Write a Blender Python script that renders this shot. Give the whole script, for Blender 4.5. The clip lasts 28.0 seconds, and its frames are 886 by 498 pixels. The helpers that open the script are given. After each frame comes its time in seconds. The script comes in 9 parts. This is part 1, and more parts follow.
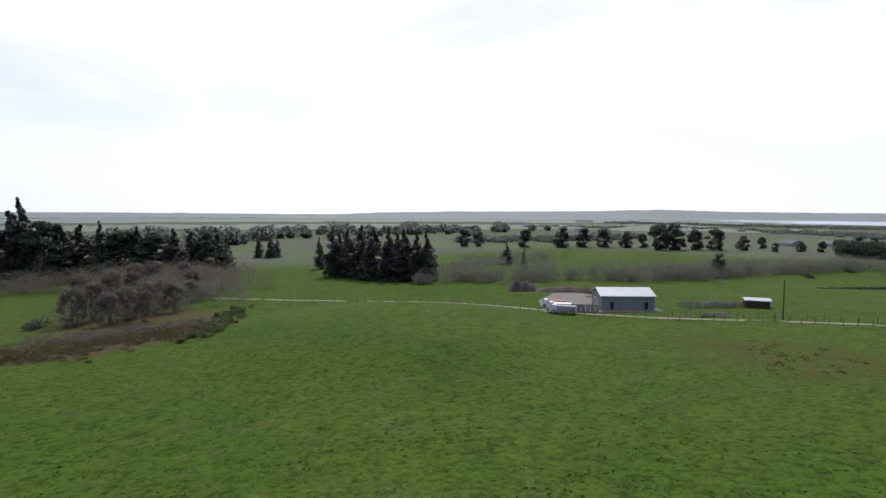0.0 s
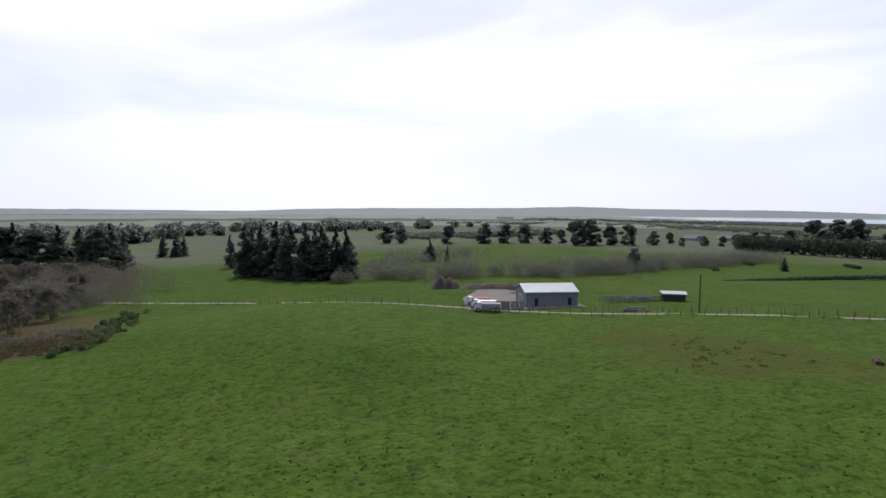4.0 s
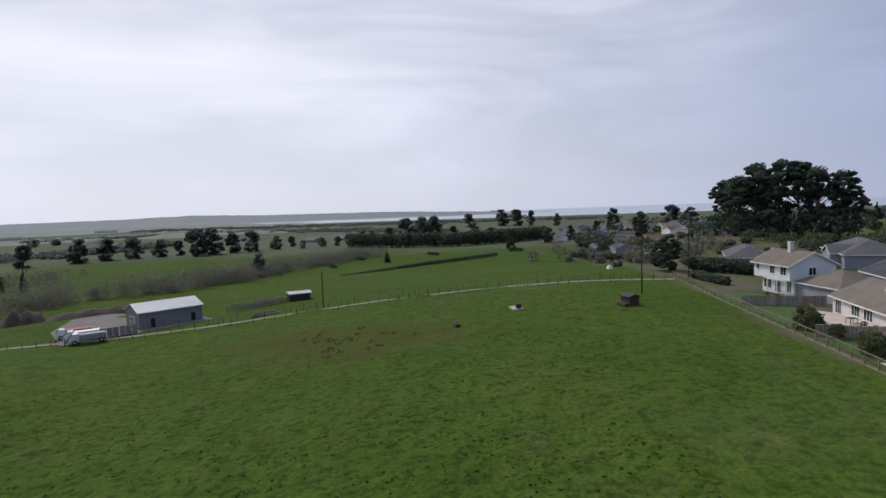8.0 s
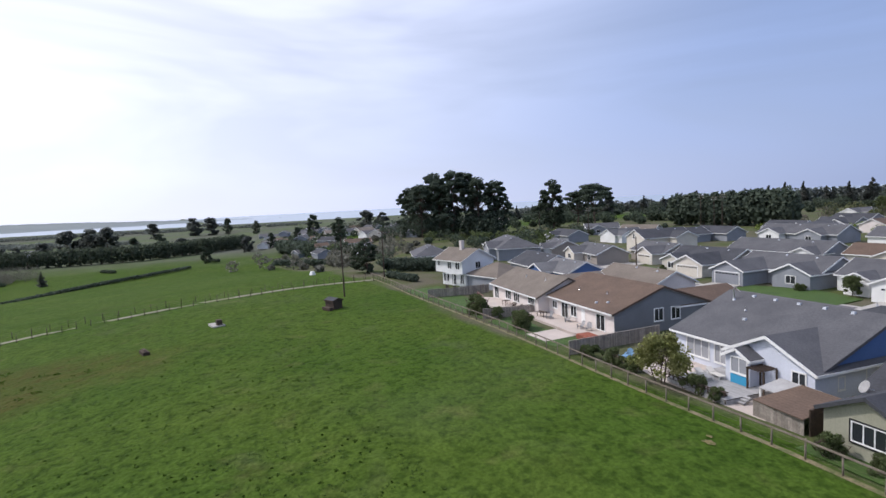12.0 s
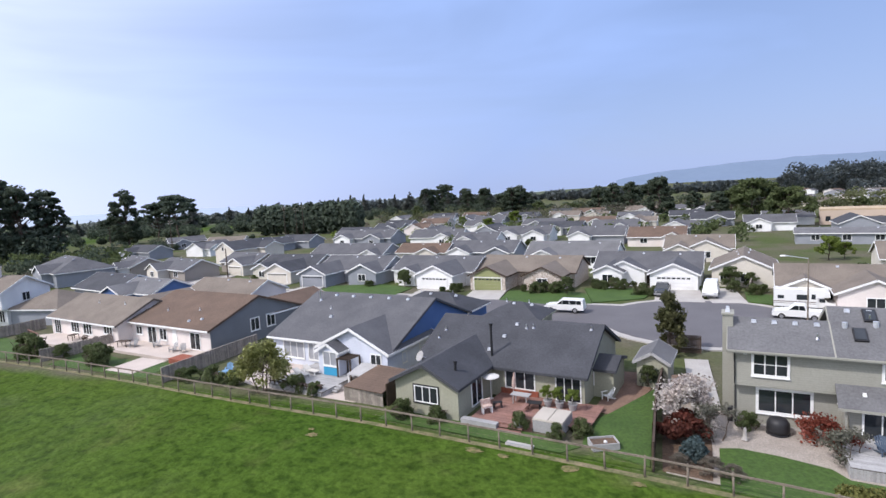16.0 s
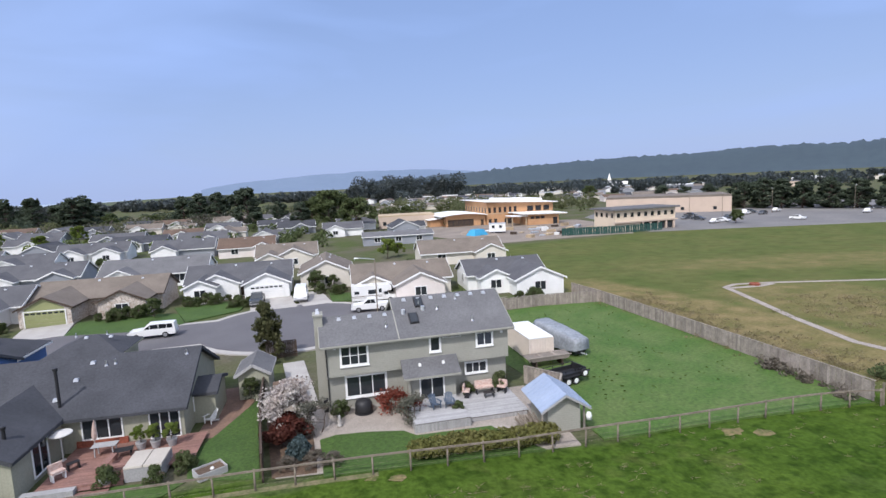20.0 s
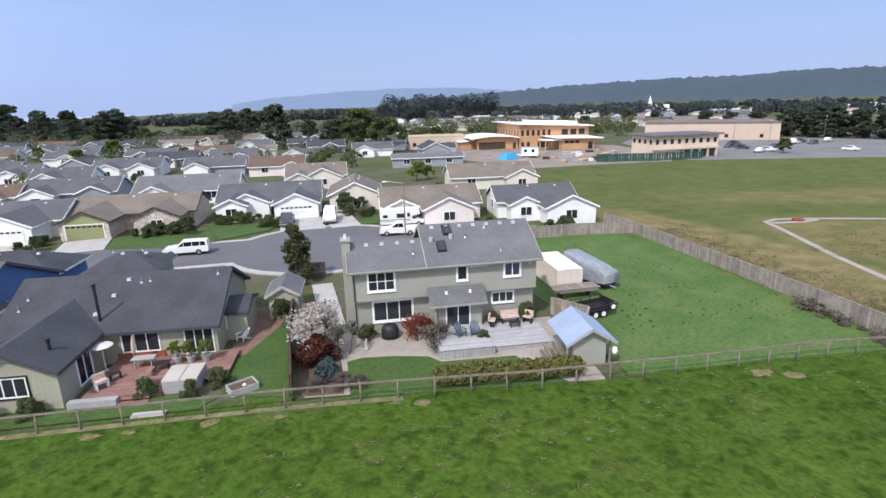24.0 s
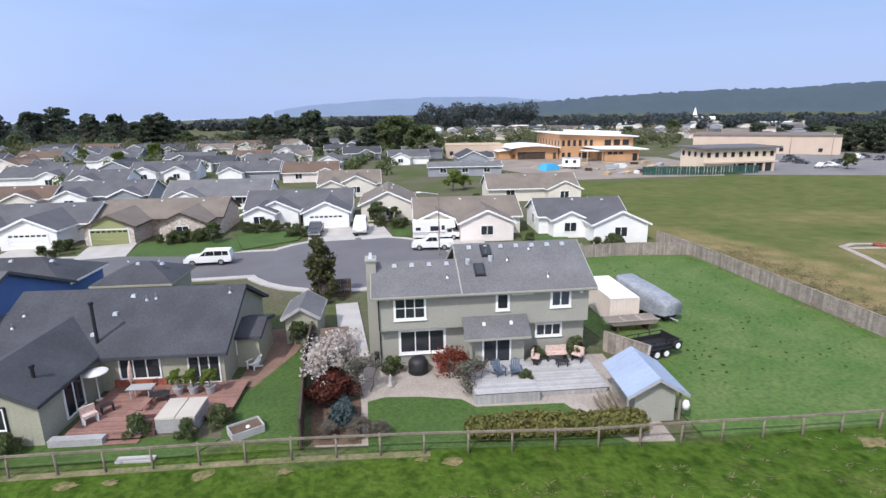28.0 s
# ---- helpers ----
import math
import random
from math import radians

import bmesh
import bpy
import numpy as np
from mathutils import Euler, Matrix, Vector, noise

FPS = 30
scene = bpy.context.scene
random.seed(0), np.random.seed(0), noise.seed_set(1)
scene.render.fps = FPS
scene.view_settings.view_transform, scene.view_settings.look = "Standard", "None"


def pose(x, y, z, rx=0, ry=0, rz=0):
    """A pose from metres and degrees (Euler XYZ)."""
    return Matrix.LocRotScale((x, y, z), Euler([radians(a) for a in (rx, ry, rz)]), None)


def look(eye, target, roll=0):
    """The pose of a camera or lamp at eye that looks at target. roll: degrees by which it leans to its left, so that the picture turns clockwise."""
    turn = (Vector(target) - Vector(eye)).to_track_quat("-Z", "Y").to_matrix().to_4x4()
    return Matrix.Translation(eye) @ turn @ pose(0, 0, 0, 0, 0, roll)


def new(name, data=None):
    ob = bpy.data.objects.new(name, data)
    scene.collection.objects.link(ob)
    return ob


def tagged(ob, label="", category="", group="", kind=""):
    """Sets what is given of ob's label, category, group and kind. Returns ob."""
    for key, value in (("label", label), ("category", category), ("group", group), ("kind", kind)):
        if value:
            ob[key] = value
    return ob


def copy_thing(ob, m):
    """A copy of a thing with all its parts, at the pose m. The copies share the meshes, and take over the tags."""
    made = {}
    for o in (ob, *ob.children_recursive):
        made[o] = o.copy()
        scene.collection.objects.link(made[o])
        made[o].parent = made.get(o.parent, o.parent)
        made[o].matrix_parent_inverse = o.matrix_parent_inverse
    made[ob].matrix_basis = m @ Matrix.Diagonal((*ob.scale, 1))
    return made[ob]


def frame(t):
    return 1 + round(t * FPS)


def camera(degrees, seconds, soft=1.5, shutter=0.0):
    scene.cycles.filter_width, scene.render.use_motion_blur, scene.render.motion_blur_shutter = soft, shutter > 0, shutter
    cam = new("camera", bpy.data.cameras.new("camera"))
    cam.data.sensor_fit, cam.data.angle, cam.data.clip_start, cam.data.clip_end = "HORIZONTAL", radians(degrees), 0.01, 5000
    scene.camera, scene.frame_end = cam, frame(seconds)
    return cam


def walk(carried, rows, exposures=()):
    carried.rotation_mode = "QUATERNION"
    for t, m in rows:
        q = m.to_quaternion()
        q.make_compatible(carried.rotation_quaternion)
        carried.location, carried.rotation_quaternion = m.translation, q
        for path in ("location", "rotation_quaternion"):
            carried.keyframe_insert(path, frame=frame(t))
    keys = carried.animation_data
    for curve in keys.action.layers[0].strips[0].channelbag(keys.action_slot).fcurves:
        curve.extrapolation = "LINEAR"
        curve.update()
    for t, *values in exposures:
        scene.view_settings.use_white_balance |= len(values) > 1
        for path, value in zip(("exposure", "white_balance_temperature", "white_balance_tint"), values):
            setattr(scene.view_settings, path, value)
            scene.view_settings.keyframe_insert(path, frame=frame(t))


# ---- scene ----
cam = camera(78.44, 28.0)
# seconds, x, y, z, then the turn in degrees
PATH = [
    (0.0, 6.67, 5.02, 17.68, 86.06, -0.19, 140.75),
    (0.5, 5.87, 4.12, 17.69, 86.04, -0.28, 140.38),
    (1.0, 5.11, 3.29, 17.69, 86.04, -0.26, 140.1),
    (1.5, 4.37, 2.55, 17.66, 85.96, -0.31, 140.39),
    (2.0, 3.68, 1.97, 17.6, 85.93, -0.29, 141.08),
    (2.5, 3.07, 1.46, 17.52, 86.02, -0.25, 141.12),
    (4.5, 1.51, 0.38, 17.02, 85.78, 0.09, 127.81),
    (5.0, 1.23, 0.25, 16.92, 85.92, 0.74, 122.69),
    (5.5, 0.99, 0.18, 16.85, 85.9, 0.95, 117.12),
    (6.0, 0.78, 0.16, 16.79, 85.87, 1.28, 111.67),
    (6.5, 0.57, 0.13, 16.73, 85.86, 1.52, 106.85),
    (7.0, 0.46, 0.1, 16.67, 85.87, 1.69, 102.23),
    (7.5, 0.44, 0.14, 16.62, 85.81, 1.77, 98.19),
    (8.0, 0.44, 0.24, 16.6, 85.84, 2.07, 94.28),
    (8.5, 0.39, 0.28, 16.63, 85.78, 2.27, 90.18),
    (9.0, 0.3, 0.29, 16.7, 85.67, 2.33, 86.03),
    (9.5, 0.31, 0.29, 16.77, 85.55, 2.48, 81.93),
    (10.0, 0.4, 0.3, 16.86, 85.43, 2.64, 77.87),
    (10.5, 0.47, 0.29, 16.91, 85.37, 2.8, 74.16),
    (11.0, 0.41, 0.28, 16.89, 85.31, 2.89, 70.76),
    (11.5, 0.36, 0.25, 16.85, 85.23, 2.91, 67.11),
    (13.5, 0.25, 0.08, 16.79, 84.86, 2.92, 49.75),
    (14.0, 0.21, 0.04, 16.82, 84.72, 2.97, 43.73),
    (14.5, 0.18, 0.04, 16.85, 84.55, 3.09, 37.86),
    (15.0, 0.13, 0.03, 16.86, 84.35, 3.22, 31.78),
    (15.5, 0.05, 0.03, 16.84, 84.18, 3.27, 26.15),
    (16.0, 0.03, 0.05, 16.77, 84.1, 3.09, 21.62),
    (16.5, 0.01, 0.05, 16.74, 84.07, 3.13, 16.88),
    (17.0, -0.0, 0.01, 16.75, 83.94, 3.02, 10.29),
    (17.5, -0.04, 0.01, 16.81, 83.71, 3.1, 2.72),
    (18.0, -0.0, -0.02, 16.92, 83.54, 3.01, -4.12),
    (18.5, -0.02, 0.01, 16.98, 83.38, 2.94, -10.36),
    (19.0, 0.0, 0.0, 17.05, 83.34, 2.84, -14.58),
    (19.5, 0.01, -0.01, 17.06, 83.36, 2.74, -17.58),
    (20.0, -0.04, 0.03, 17.06, 82.99, 2.62, -19.92),
    (20.5, -0.02, 0.04, 17.05, 80.29, 2.51, -21.22),
    (21.0, -0.08, 0.04, 17.08, 78.33, 2.39, -21.65),
    (21.5, -0.15, 0.02, 17.13, 76.79, 2.22, -20.59),
    (23.5, 0.08, 0.51, 17.3, 74.68, 1.63, -17.61),
    (24.0, 0.26, 0.99, 17.35, 74.91, 1.53, -16.64),
    (24.5, 0.47, 1.54, 17.38, 75.09, 1.44, -16.22),
    (25.0, 0.61, 2.11, 17.37, 75.27, 1.37, -15.64),
    (25.5, 0.71, 2.73, 17.35, 75.39, 1.21, -14.97),
    (26.0, 0.91, 3.31, 17.31, 75.5, 1.17, -14.25),
    (26.5, 1.02, 3.95, 17.22, 75.61, 1.06, -13.82),
    (27.0, 1.14, 4.64, 17.12, 75.68, 0.93, -13.4),
    (27.5, 1.26, 5.4, 17.05, 75.74, 0.86, -13.11),
    (28.0, 1.43, 6.19, 16.99, 75.86, 0.8, -12.78),
]
EXPOSURES = [(0.0, -0.66, 6500, 13), (2.0, -0.74, 6500, 13), (5.0, -0.86, 6500, 13), (8.0, -1.14, 6450, 14), (11.0, -0.80, 6300, 15), (13.5, -0.36, 6250, 16), (15.0, -0.20, 6250, 16),
             (17.0, -0.28, 6150, 15), (19.0, -0.22, 6150, 15), (21.0, -0.40, 6150, 14), (24.0, -0.20, 6150, 14), (28.0, -0.16, 6150, 14)]
walk(cam, [(r[0], pose(*r[1:])) for r in PATH], EXPOSURES)

# ---- light ----
SUN_AZ, SUN_EL = 136.0, 49.0          # degrees left of +y, degrees above the horizon
world = bpy.data.worlds.new("hazy_sky")
scene.world = world
world.use_nodes = True
wn, wl = world.node_tree.nodes, world.node_tree.links
wn.clear()
w_out, w_bg = wn.new("ShaderNodeOutputWorld"), wn.new("ShaderNodeBackground")
w_geo, w_sep, w_max, w_com = (wn.new("ShaderNodeTexCoord"), wn.new("ShaderNodeSeparateXYZ"),
                              wn.new("ShaderNodeMath"), wn.new("ShaderNodeCombineXYZ"))
w_max.operation, w_max.inputs[1].default_value = "MAXIMUM", 0.004
w_sky = wn.new("ShaderNodeTexSky")
w_sky.sky_type, w_sky.sun_disc = "NISHITA", False
w_sky.sun_elevation, w_sky.sun_rotation = radians(SUN_EL), radians(-SUN_AZ)
w_sky.air_density, w_sky.dust_density, w_sky.ozone_density, w_sky.altitude = 1.0, 0.6, 2.0, 20.0
wl.new(w_geo.outputs["Generated"], w_sep.inputs[0])
wl.new(w_sep.outputs["X"], w_com.inputs["X"])
wl.new(w_sep.outputs["Y"], w_com.inputs["Y"])
wl.new(w_sep.outputs["Z"], w_max.inputs[0])
wl.new(w_max.outputs[0], w_com.inputs["Z"])
wl.new(w_com.outputs[0], w_sky.inputs["Vector"])
# thin high cloud in long level banks
w_map = wn.new("ShaderNodeMapping")
wl.new(w_com.outputs[0], w_map.inputs["Vector"])
w_map.inputs["Scale"].default_value = (1.0, 1.0, 4.5)
w_map.inputs["Location"].default_value = (0.7, 0.2, 0.35)
w_noise, w_ramp, w_mix = wn.new("ShaderNodeTexNoise"), wn.new("ShaderNodeValToRGB"), wn.new("ShaderNodeMixRGB")
w_noise.inputs["Scale"].default_value, w_noise.inputs["Detail"].default_value = 1.5, 4.0
w_noise.inputs["Roughness"].default_value, w_noise.inputs["Distortion"].default_value = 0.5, 0.6
wl.new(w_map.outputs[0], w_noise.inputs["Vector"])
w_ramp.color_ramp.elements[0].position, w_ramp.color_ramp.elements[1].position = 0.38, 0.62
w_ramp.color_ramp.elements[0].color, w_ramp.color_ramp.elements[1].color = (0.48, 0.48, 0.48, 1), (0.80, 0.80, 0.80, 1)
wl.new(w_noise.outputs["Fac"], w_ramp.inputs[0])
wl.new(w_ramp.outputs["Color"], w_mix.inputs["Fac"])
wl.new(w_sky.outputs["Color"], w_mix.inputs["Color1"])
# thin cloud scatters the sun's light forwards: white towards the sun, blue away from it
w_dot = wn.new("ShaderNodeVectorMath")
w_dot.operation = "DOT_PRODUCT"
w_dot.inputs[1].default_value = (math.sin(radians(-SUN_AZ)) * math.cos(radians(SUN_EL)), math.cos(radians(-SUN_AZ)) * math.cos(radians(SUN_EL)), math.sin(radians(SUN_EL)))
wl.new(w_com.outputs[0], w_dot.inputs[0])


def towards_sun(away, near, lo, hi, blend):
    k, x = wn.new("ShaderNodeMapRange"), wn.new("ShaderNodeMixRGB")
    k.interpolation_type = blend
    k.inputs["From Min"].default_value, k.inputs["From Max"].default_value = lo, hi
    wl.new(w_dot.outputs["Value"], k.inputs["Value"])
    wl.new(k.outputs[0], x.inputs["Fac"])
    x.inputs["Color1"].default_value, x.inputs["Color2"].default_value = (*away, 1), (*near, 1)
    return x.outputs["Color"]


wl.new(towards_sun((4.8, 7.2, 12.8), (22.5, 23.0, 24.8), 0.0, 0.84, "SMOOTHSTEP"), w_mix.inputs["Color2"])
# bright moist air low over the land
w_air, w_exp, w_hor = wn.new("ShaderNodeMath"), wn.new("ShaderNodeMath"), wn.new("ShaderNodeMixRGB")
w_air.operation, w_air.inputs[1].default_value = "MULTIPLY", -5.5
w_exp.operation, w_exp.inputs[0].default_value = "POWER", 2.718
wl.new(w_max.outputs[0], w_air.inputs[0])
wl.new(w_air.outputs[0], w_exp.inputs[1])
w_sc = wn.new("ShaderNodeMath")
w_sc.operation, w_sc.inputs[1].default_value = "MULTIPLY", 0.85
wl.new(w_exp.outputs[0], w_sc.inputs[0])
wl.new(w_sc.outputs[0], w_hor.inputs["Fac"])
wl.new(w_mix.outputs["Color"], w_hor.inputs["Color1"])
wl.new(towards_sun((4.9, 6.0, 8.8), (18.0, 18.7, 20.8), -0.28, 0.85, "LINEAR"), w_hor.inputs["Color2"])
wl.new(w_hor.outputs["Color"], w_bg.inputs["Color"])
w_bg.inputs["Strength"].default_value = 0.105
wl.new(w_bg.outputs[0], w_out.inputs["Surface"])
sun = new("sun", bpy.data.lights.new("sun", "SUN"))
sun.data.energy, sun.data.angle, sun.data.color = 4.3, radians(0.9), (1.0, 0.955, 0.88)
sun.matrix_world = look((math.sin(radians(-SUN_AZ)) * 50, math.cos(radians(-SUN_AZ)) * 50, 50 * math.tan(radians(SUN_EL))), (0, 0, 0))

# ---- materials ----
MATS = {}


def mat(name, c1, c2=None, rough=0.85, s1=0.5, s2=9.0, fine=0.25, bump=0.15, bs=25.0, metal=0.0, spec=0.3, island=0.0, each=0.0):
    """A painted or natural surface: two tones in large patches, fine grain on top, a little relief."""
    if name in MATS:
        return MATS[name]
    m = bpy.data.materials.new(name)
    m.use_nodes = True
    n, l = m.node_tree.nodes, m.node_tree.links
    b = n["Principled BSDF"]
    b.inputs["Roughness"].default_value, b.inputs["Metallic"].default_value = rough, metal
    b.inputs["Specular IOR Level"].default_value = spec
    c2 = c2 or tuple(v * 0.8 for v in c1)
    geo = n.new("ShaderNodeNewGeometry")
    big, small, ramp = n.new("ShaderNodeTexNoise"), n.new("ShaderNodeTexNoise"), n.new("ShaderNodeValToRGB")
    big.inputs["Scale"].default_value, big.inputs["Detail"].default_value = s1, 4.0
    small.inputs["Scale"].default_value, small.inputs["Detail"].default_value = s2, 5.0
    for t in (big, small):
        l.new(geo.outputs["Position"], t.inputs["Vector"])
    ramp.color_ramp.elements[0].position, ramp.color_ramp.elements[1].position = 0.35, 0.65
    ramp.color_ramp.elements[0].color, ramp.color_ramp.elements[1].color = (*c1, 1), (*c2, 1)
    l.new(big.outputs["Fac"], ramp.inputs[0])
    rng = n.new("ShaderNodeMapRange")
    rng.inputs["From Min"].default_value, rng.inputs["From Max"].default_value = 0.25, 0.75
    rng.inputs["To Min"].default_value, rng.inputs["To Max"].default_value = 1 - fine, 1 + fine
    l.new(small.outputs["Fac"], rng.inputs["Value"])
    vec = n.new("ShaderNodeVectorMath")
    vec.operation = "SCALE"
    l.new(ramp.outputs["Color"], vec.inputs[0])
    l.new(rng.outputs[0], vec.inputs["Scale"])
    last = vec.outputs[0]
    for amount, node, out in ((island, "ShaderNodeNewGeometry", "Random Per Island"), (each, "ShaderNodeObjectInfo", "Random")):
        if amount:
            r, k, v = n.new(node), n.new("ShaderNodeMapRange"), n.new("ShaderNodeVectorMath")
            k.inputs["To Min"].default_value, k.inputs["To Max"].default_value = 1 - amount, 1 + amount
            v.operation = "SCALE"
            l.new(r.outputs[out], k.inputs["Value"])
            l.new(last, v.inputs[0])
            l.new(k.outputs[0], v.inputs["Scale"])
            last = v.outputs[0]
    l.new(last, b.inputs["Base Color"])
    if bump:
        bn, bp = n.new("ShaderNodeTexNoise"), n.new("ShaderNodeBump")
        bn.inputs["Scale"].default_value, bn.inputs["Detail"].default_value = bs, 3.0
        l.new(geo.outputs["Position"], bn.inputs["Vector"])
        bp.inputs["Strength"].default_value, bp.inputs["Distance"].default_value = min(1.0, bump * 2), 0.04
        l.new(bn.outputs["Fac"], bp.inputs["Height"])
        l.new(bp.outputs[0], b.inputs["Normal"])
    MATS[name] = m
    return m


def banded(name, c1, c2, axis="Z", step=0.045, depth=0.18, rough=0.9, **kw):
    """A surface with fine courses (shingles, lap siding) along one axis of the object."""
    if name in MATS:
        return MATS[name]
    m = mat(name, c1, c2, rough=rough, **kw)
    n, l = m.node_tree.nodes, m.node_tree.links
    b = n["Principled BSDF"]
    co, sep, mul, fr = n.new("ShaderNodeTexCoord"), n.new("ShaderNodeSeparateXYZ"), n.new("ShaderNodeMath"), n.new("ShaderNodeMath")
    mul.operation, mul.inputs[1].default_value = "MULTIPLY", 1 / step
    fr.operation = "FRACT"
    l.new(co.outputs["Object"], sep.inputs[0])
    l.new(sep.outputs[axis], mul.inputs[0])
    l.new(mul.outputs[0], fr.inputs[0])
    rng, vec = n.new("ShaderNodeMapRange"), n.new("ShaderNodeVectorMath")
    rng.inputs["From Min"].default_value, rng.inputs["From Max"].default_value = 0.0, 0.35
    rng.inputs["To Min"].default_value, rng.inputs["To Max"].default_value = 1 - depth, 1.0
    vec.operation = "SCALE"
    old = b.inputs["Base Color"].links[0].from_socket
    l.new(fr.outputs[0], rng.inputs["Value"])
    l.new(old, vec.inputs[0])
    l.new(rng.outputs[0], vec.inputs["Scale"])
    l.new(vec.outputs[0], b.inputs["Base Color"])
    return m


def leafy(name, c1, c2, rough=0.7, island=0.35, thin=0.45):
    """Foliage: clump by clump its own tone, and some light passes through."""
    m = mat(name, c1, c2, rough=rough, s1=0.35, s2=3.0, fine=0.3, bump=0, island=island, spec=0.15)
    n, l = m.node_tree.nodes, m.node_tree.links
    b, out = n["Principled BSDF"], n["Material Output"]
    tr, mx = n.new("ShaderNodeBsdfTranslucent"), n.new("ShaderNodeMixShader")
    l.new(b.inputs["Base Color"].links[0].from_socket, tr.inputs["Color"])
    mx.inputs[0].default_value = thin
    l.new(b.outputs[0], mx.inputs[1])
    l.new(tr.outputs[0], mx.inputs[2])
    l.new(mx.outputs[0], out.inputs["Surface"])
    return m


M_GLASS = mat("window_glass", (0.018, 0.022, 0.026), (0.03, 0.034, 0.038), rough=0.06, fine=0.1, bump=0, spec=0.5)
M_BLIND = mat("pane_with_pale_blind", (0.34, 0.35, 0.37), (0.29, 0.30, 0.32), rough=0.08, fine=0.05, bump=0, spec=0.5)
M_PARASOL = mat("faded_parasol_cloth", (0.56, 0.54, 0.50), (0.50, 0.48, 0.45), fine=0.06, bump=0.04)
M_BARE = mat("trodden_bare_earth", (0.19, 0.145, 0.070), (0.075, 0.090, 0.022), s1=2.2, s2=6, fine=0.35, bump=0.3)
M_ALLEY = mat("brown_paver_path", (0.20, 0.125, 0.09), (0.155, 0.10, 0.075), s1=1.0, s2=5, fine=0.25, bump=0.2)
M_WHITE = mat("white_paint", (0.78, 0.78, 0.76), (0.70, 0.70, 0.68), rough=0.55, fine=0.06, bump=0.03)
M_SAGE = banded("sage_lap_siding", (0.31, 0.305, 0.262), (0.28, 0.275, 0.235), step=0.15, depth=0.10, fine=0.08, bump=0.03)
M_OLIVE = banded("pale_olive_board_siding", (0.33, 0.325, 0.25), (0.29, 0.285, 0.215), axis="X", step=0.3, depth=0.05, fine=0.1, bump=0.03)
M_BLUEW = mat("deep_blue_stucco", (0.085, 0.155, 0.33), (0.075, 0.138, 0.30), fine=0.1, bump=0.05)
M_PALE = mat("pale_blue_white_siding", (0.60, 0.63, 0.70), (0.54, 0.57, 0.64), fine=0.06, bump=0.03)
M_GREYW = mat("blue_grey_siding", (0.27, 0.285, 0.31), (0.24, 0.255, 0.28), fine=0.08, bump=0.04)
M_CREAM = mat("cream_stucco", (0.62, 0.58, 0.50), (0.56, 0.52, 0.45), fine=0.08, bump=0.05)
M_PINKW = mat("warm_white_stucco", (0.70, 0.64, 0.60), (0.64, 0.58, 0.54), fine=0.06, bump=0.05)
M_STONE = mat("river_stone", (0.36, 0.29, 0.23), (0.52, 0.47, 0.42), s1=3.0, s2=6.0, fine=0.5, bump=0.6, bs=6.0)
M_GREEN_DOOR = mat("moss_green_paint", (0.27, 0.285, 0.135), (0.245, 0.26, 0.12), rough=0.5, fine=0.06, bump=0.02)
M_ROOF_GREY = banded("grey_asphalt_shingle", (0.150, 0.149, 0.152), (0.118, 0.117, 0.120), fine=0.2, s1=0.4, s2=7.0, bs=30.0)
M_ROOF_DARK = banded("charcoal_asphalt_shingle", (0.062, 0.064, 0.072), (0.046, 0.048, 0.054), fine=0.2, s1=0.4, s2=7.0)
M_ROOF_BROWN = banded("brown_asphalt_shingle", (0.135, 0.092, 0.067), (0.106, 0.074, 0.055), fine=0.22, s1=0.4, s2=7.0)
M_ROOF_TAN = banded("tan_asphalt_shingle", (0.180, 0.152, 0.125), (0.145, 0.122, 0.10), fine=0.22, s1=0.4, s2=7.0)
M_ROOF_MIX = banded("blue_grey_asphalt_shingle", (0.104, 0.104, 0.110), (0.082, 0.082, 0.088), fine=0.2, s1=0.4, s2=7.0)
M_METAL = mat("galvanised_sheet", (0.55, 0.57, 0.60), (0.48, 0.50, 0.53), rough=0.45, metal=0.5, fine=0.08, bump=0.03, bs=4.0)
M_BLUE_METAL = mat("pale_blue_metal_sheet", (0.37, 0.43, 0.54), (0.33, 0.39, 0.50), rough=0.4, metal=0.25, fine=0.06, bump=0.02)
M_WOOD = mat("weathered_fence_wood", (0.30, 0.262, 0.225), (0.225, 0.195, 0.165), s1=1.5, fine=0.3, bump=0.3, each=0.2)
M_WOOD_DARK = mat("dark_brown_wood", (0.075, 0.052, 0.038), (0.055, 0.04, 0.03), s1=1.5, fine=0.3, bump=0.2, island=0.25)
M_POST = mat("silvered_post_wood", (0.215, 0.18, 0.14), (0.155, 0.127, 0.10), s1=2.0, fine=0.3, bump=0.3)
M_REDWOOD = mat("reddish_deck_boards", (0.245, 0.135, 0.108), (0.195, 0.108, 0.088), s1=1.2, fine=0.25, bump=0.1, each=0.15)
M_GREYDECK = mat("weathered_grey_decking", (0.36, 0.355, 0.35), (0.31, 0.305, 0.30), s1=1.2, fine=0.15, bump=0.1, each=0.12)
M_BRICK = mat("red_brick", (0.28, 0.085, 0.05), (0.22, 0.07, 0.045), s1=2, fine=0.3, bump=0.3)
M_CONC = mat("pale_concrete", (0.40, 0.38, 0.35), (0.34, 0.32, 0.295), s1=0.5, fine=0.12, bump=0.08)
M_PATIO = mat("pinkish_concrete_patio", (0.50, 0.43, 0.38), (0.44, 0.38, 0.335), s1=0.4, fine=0.12, bump=0.08)
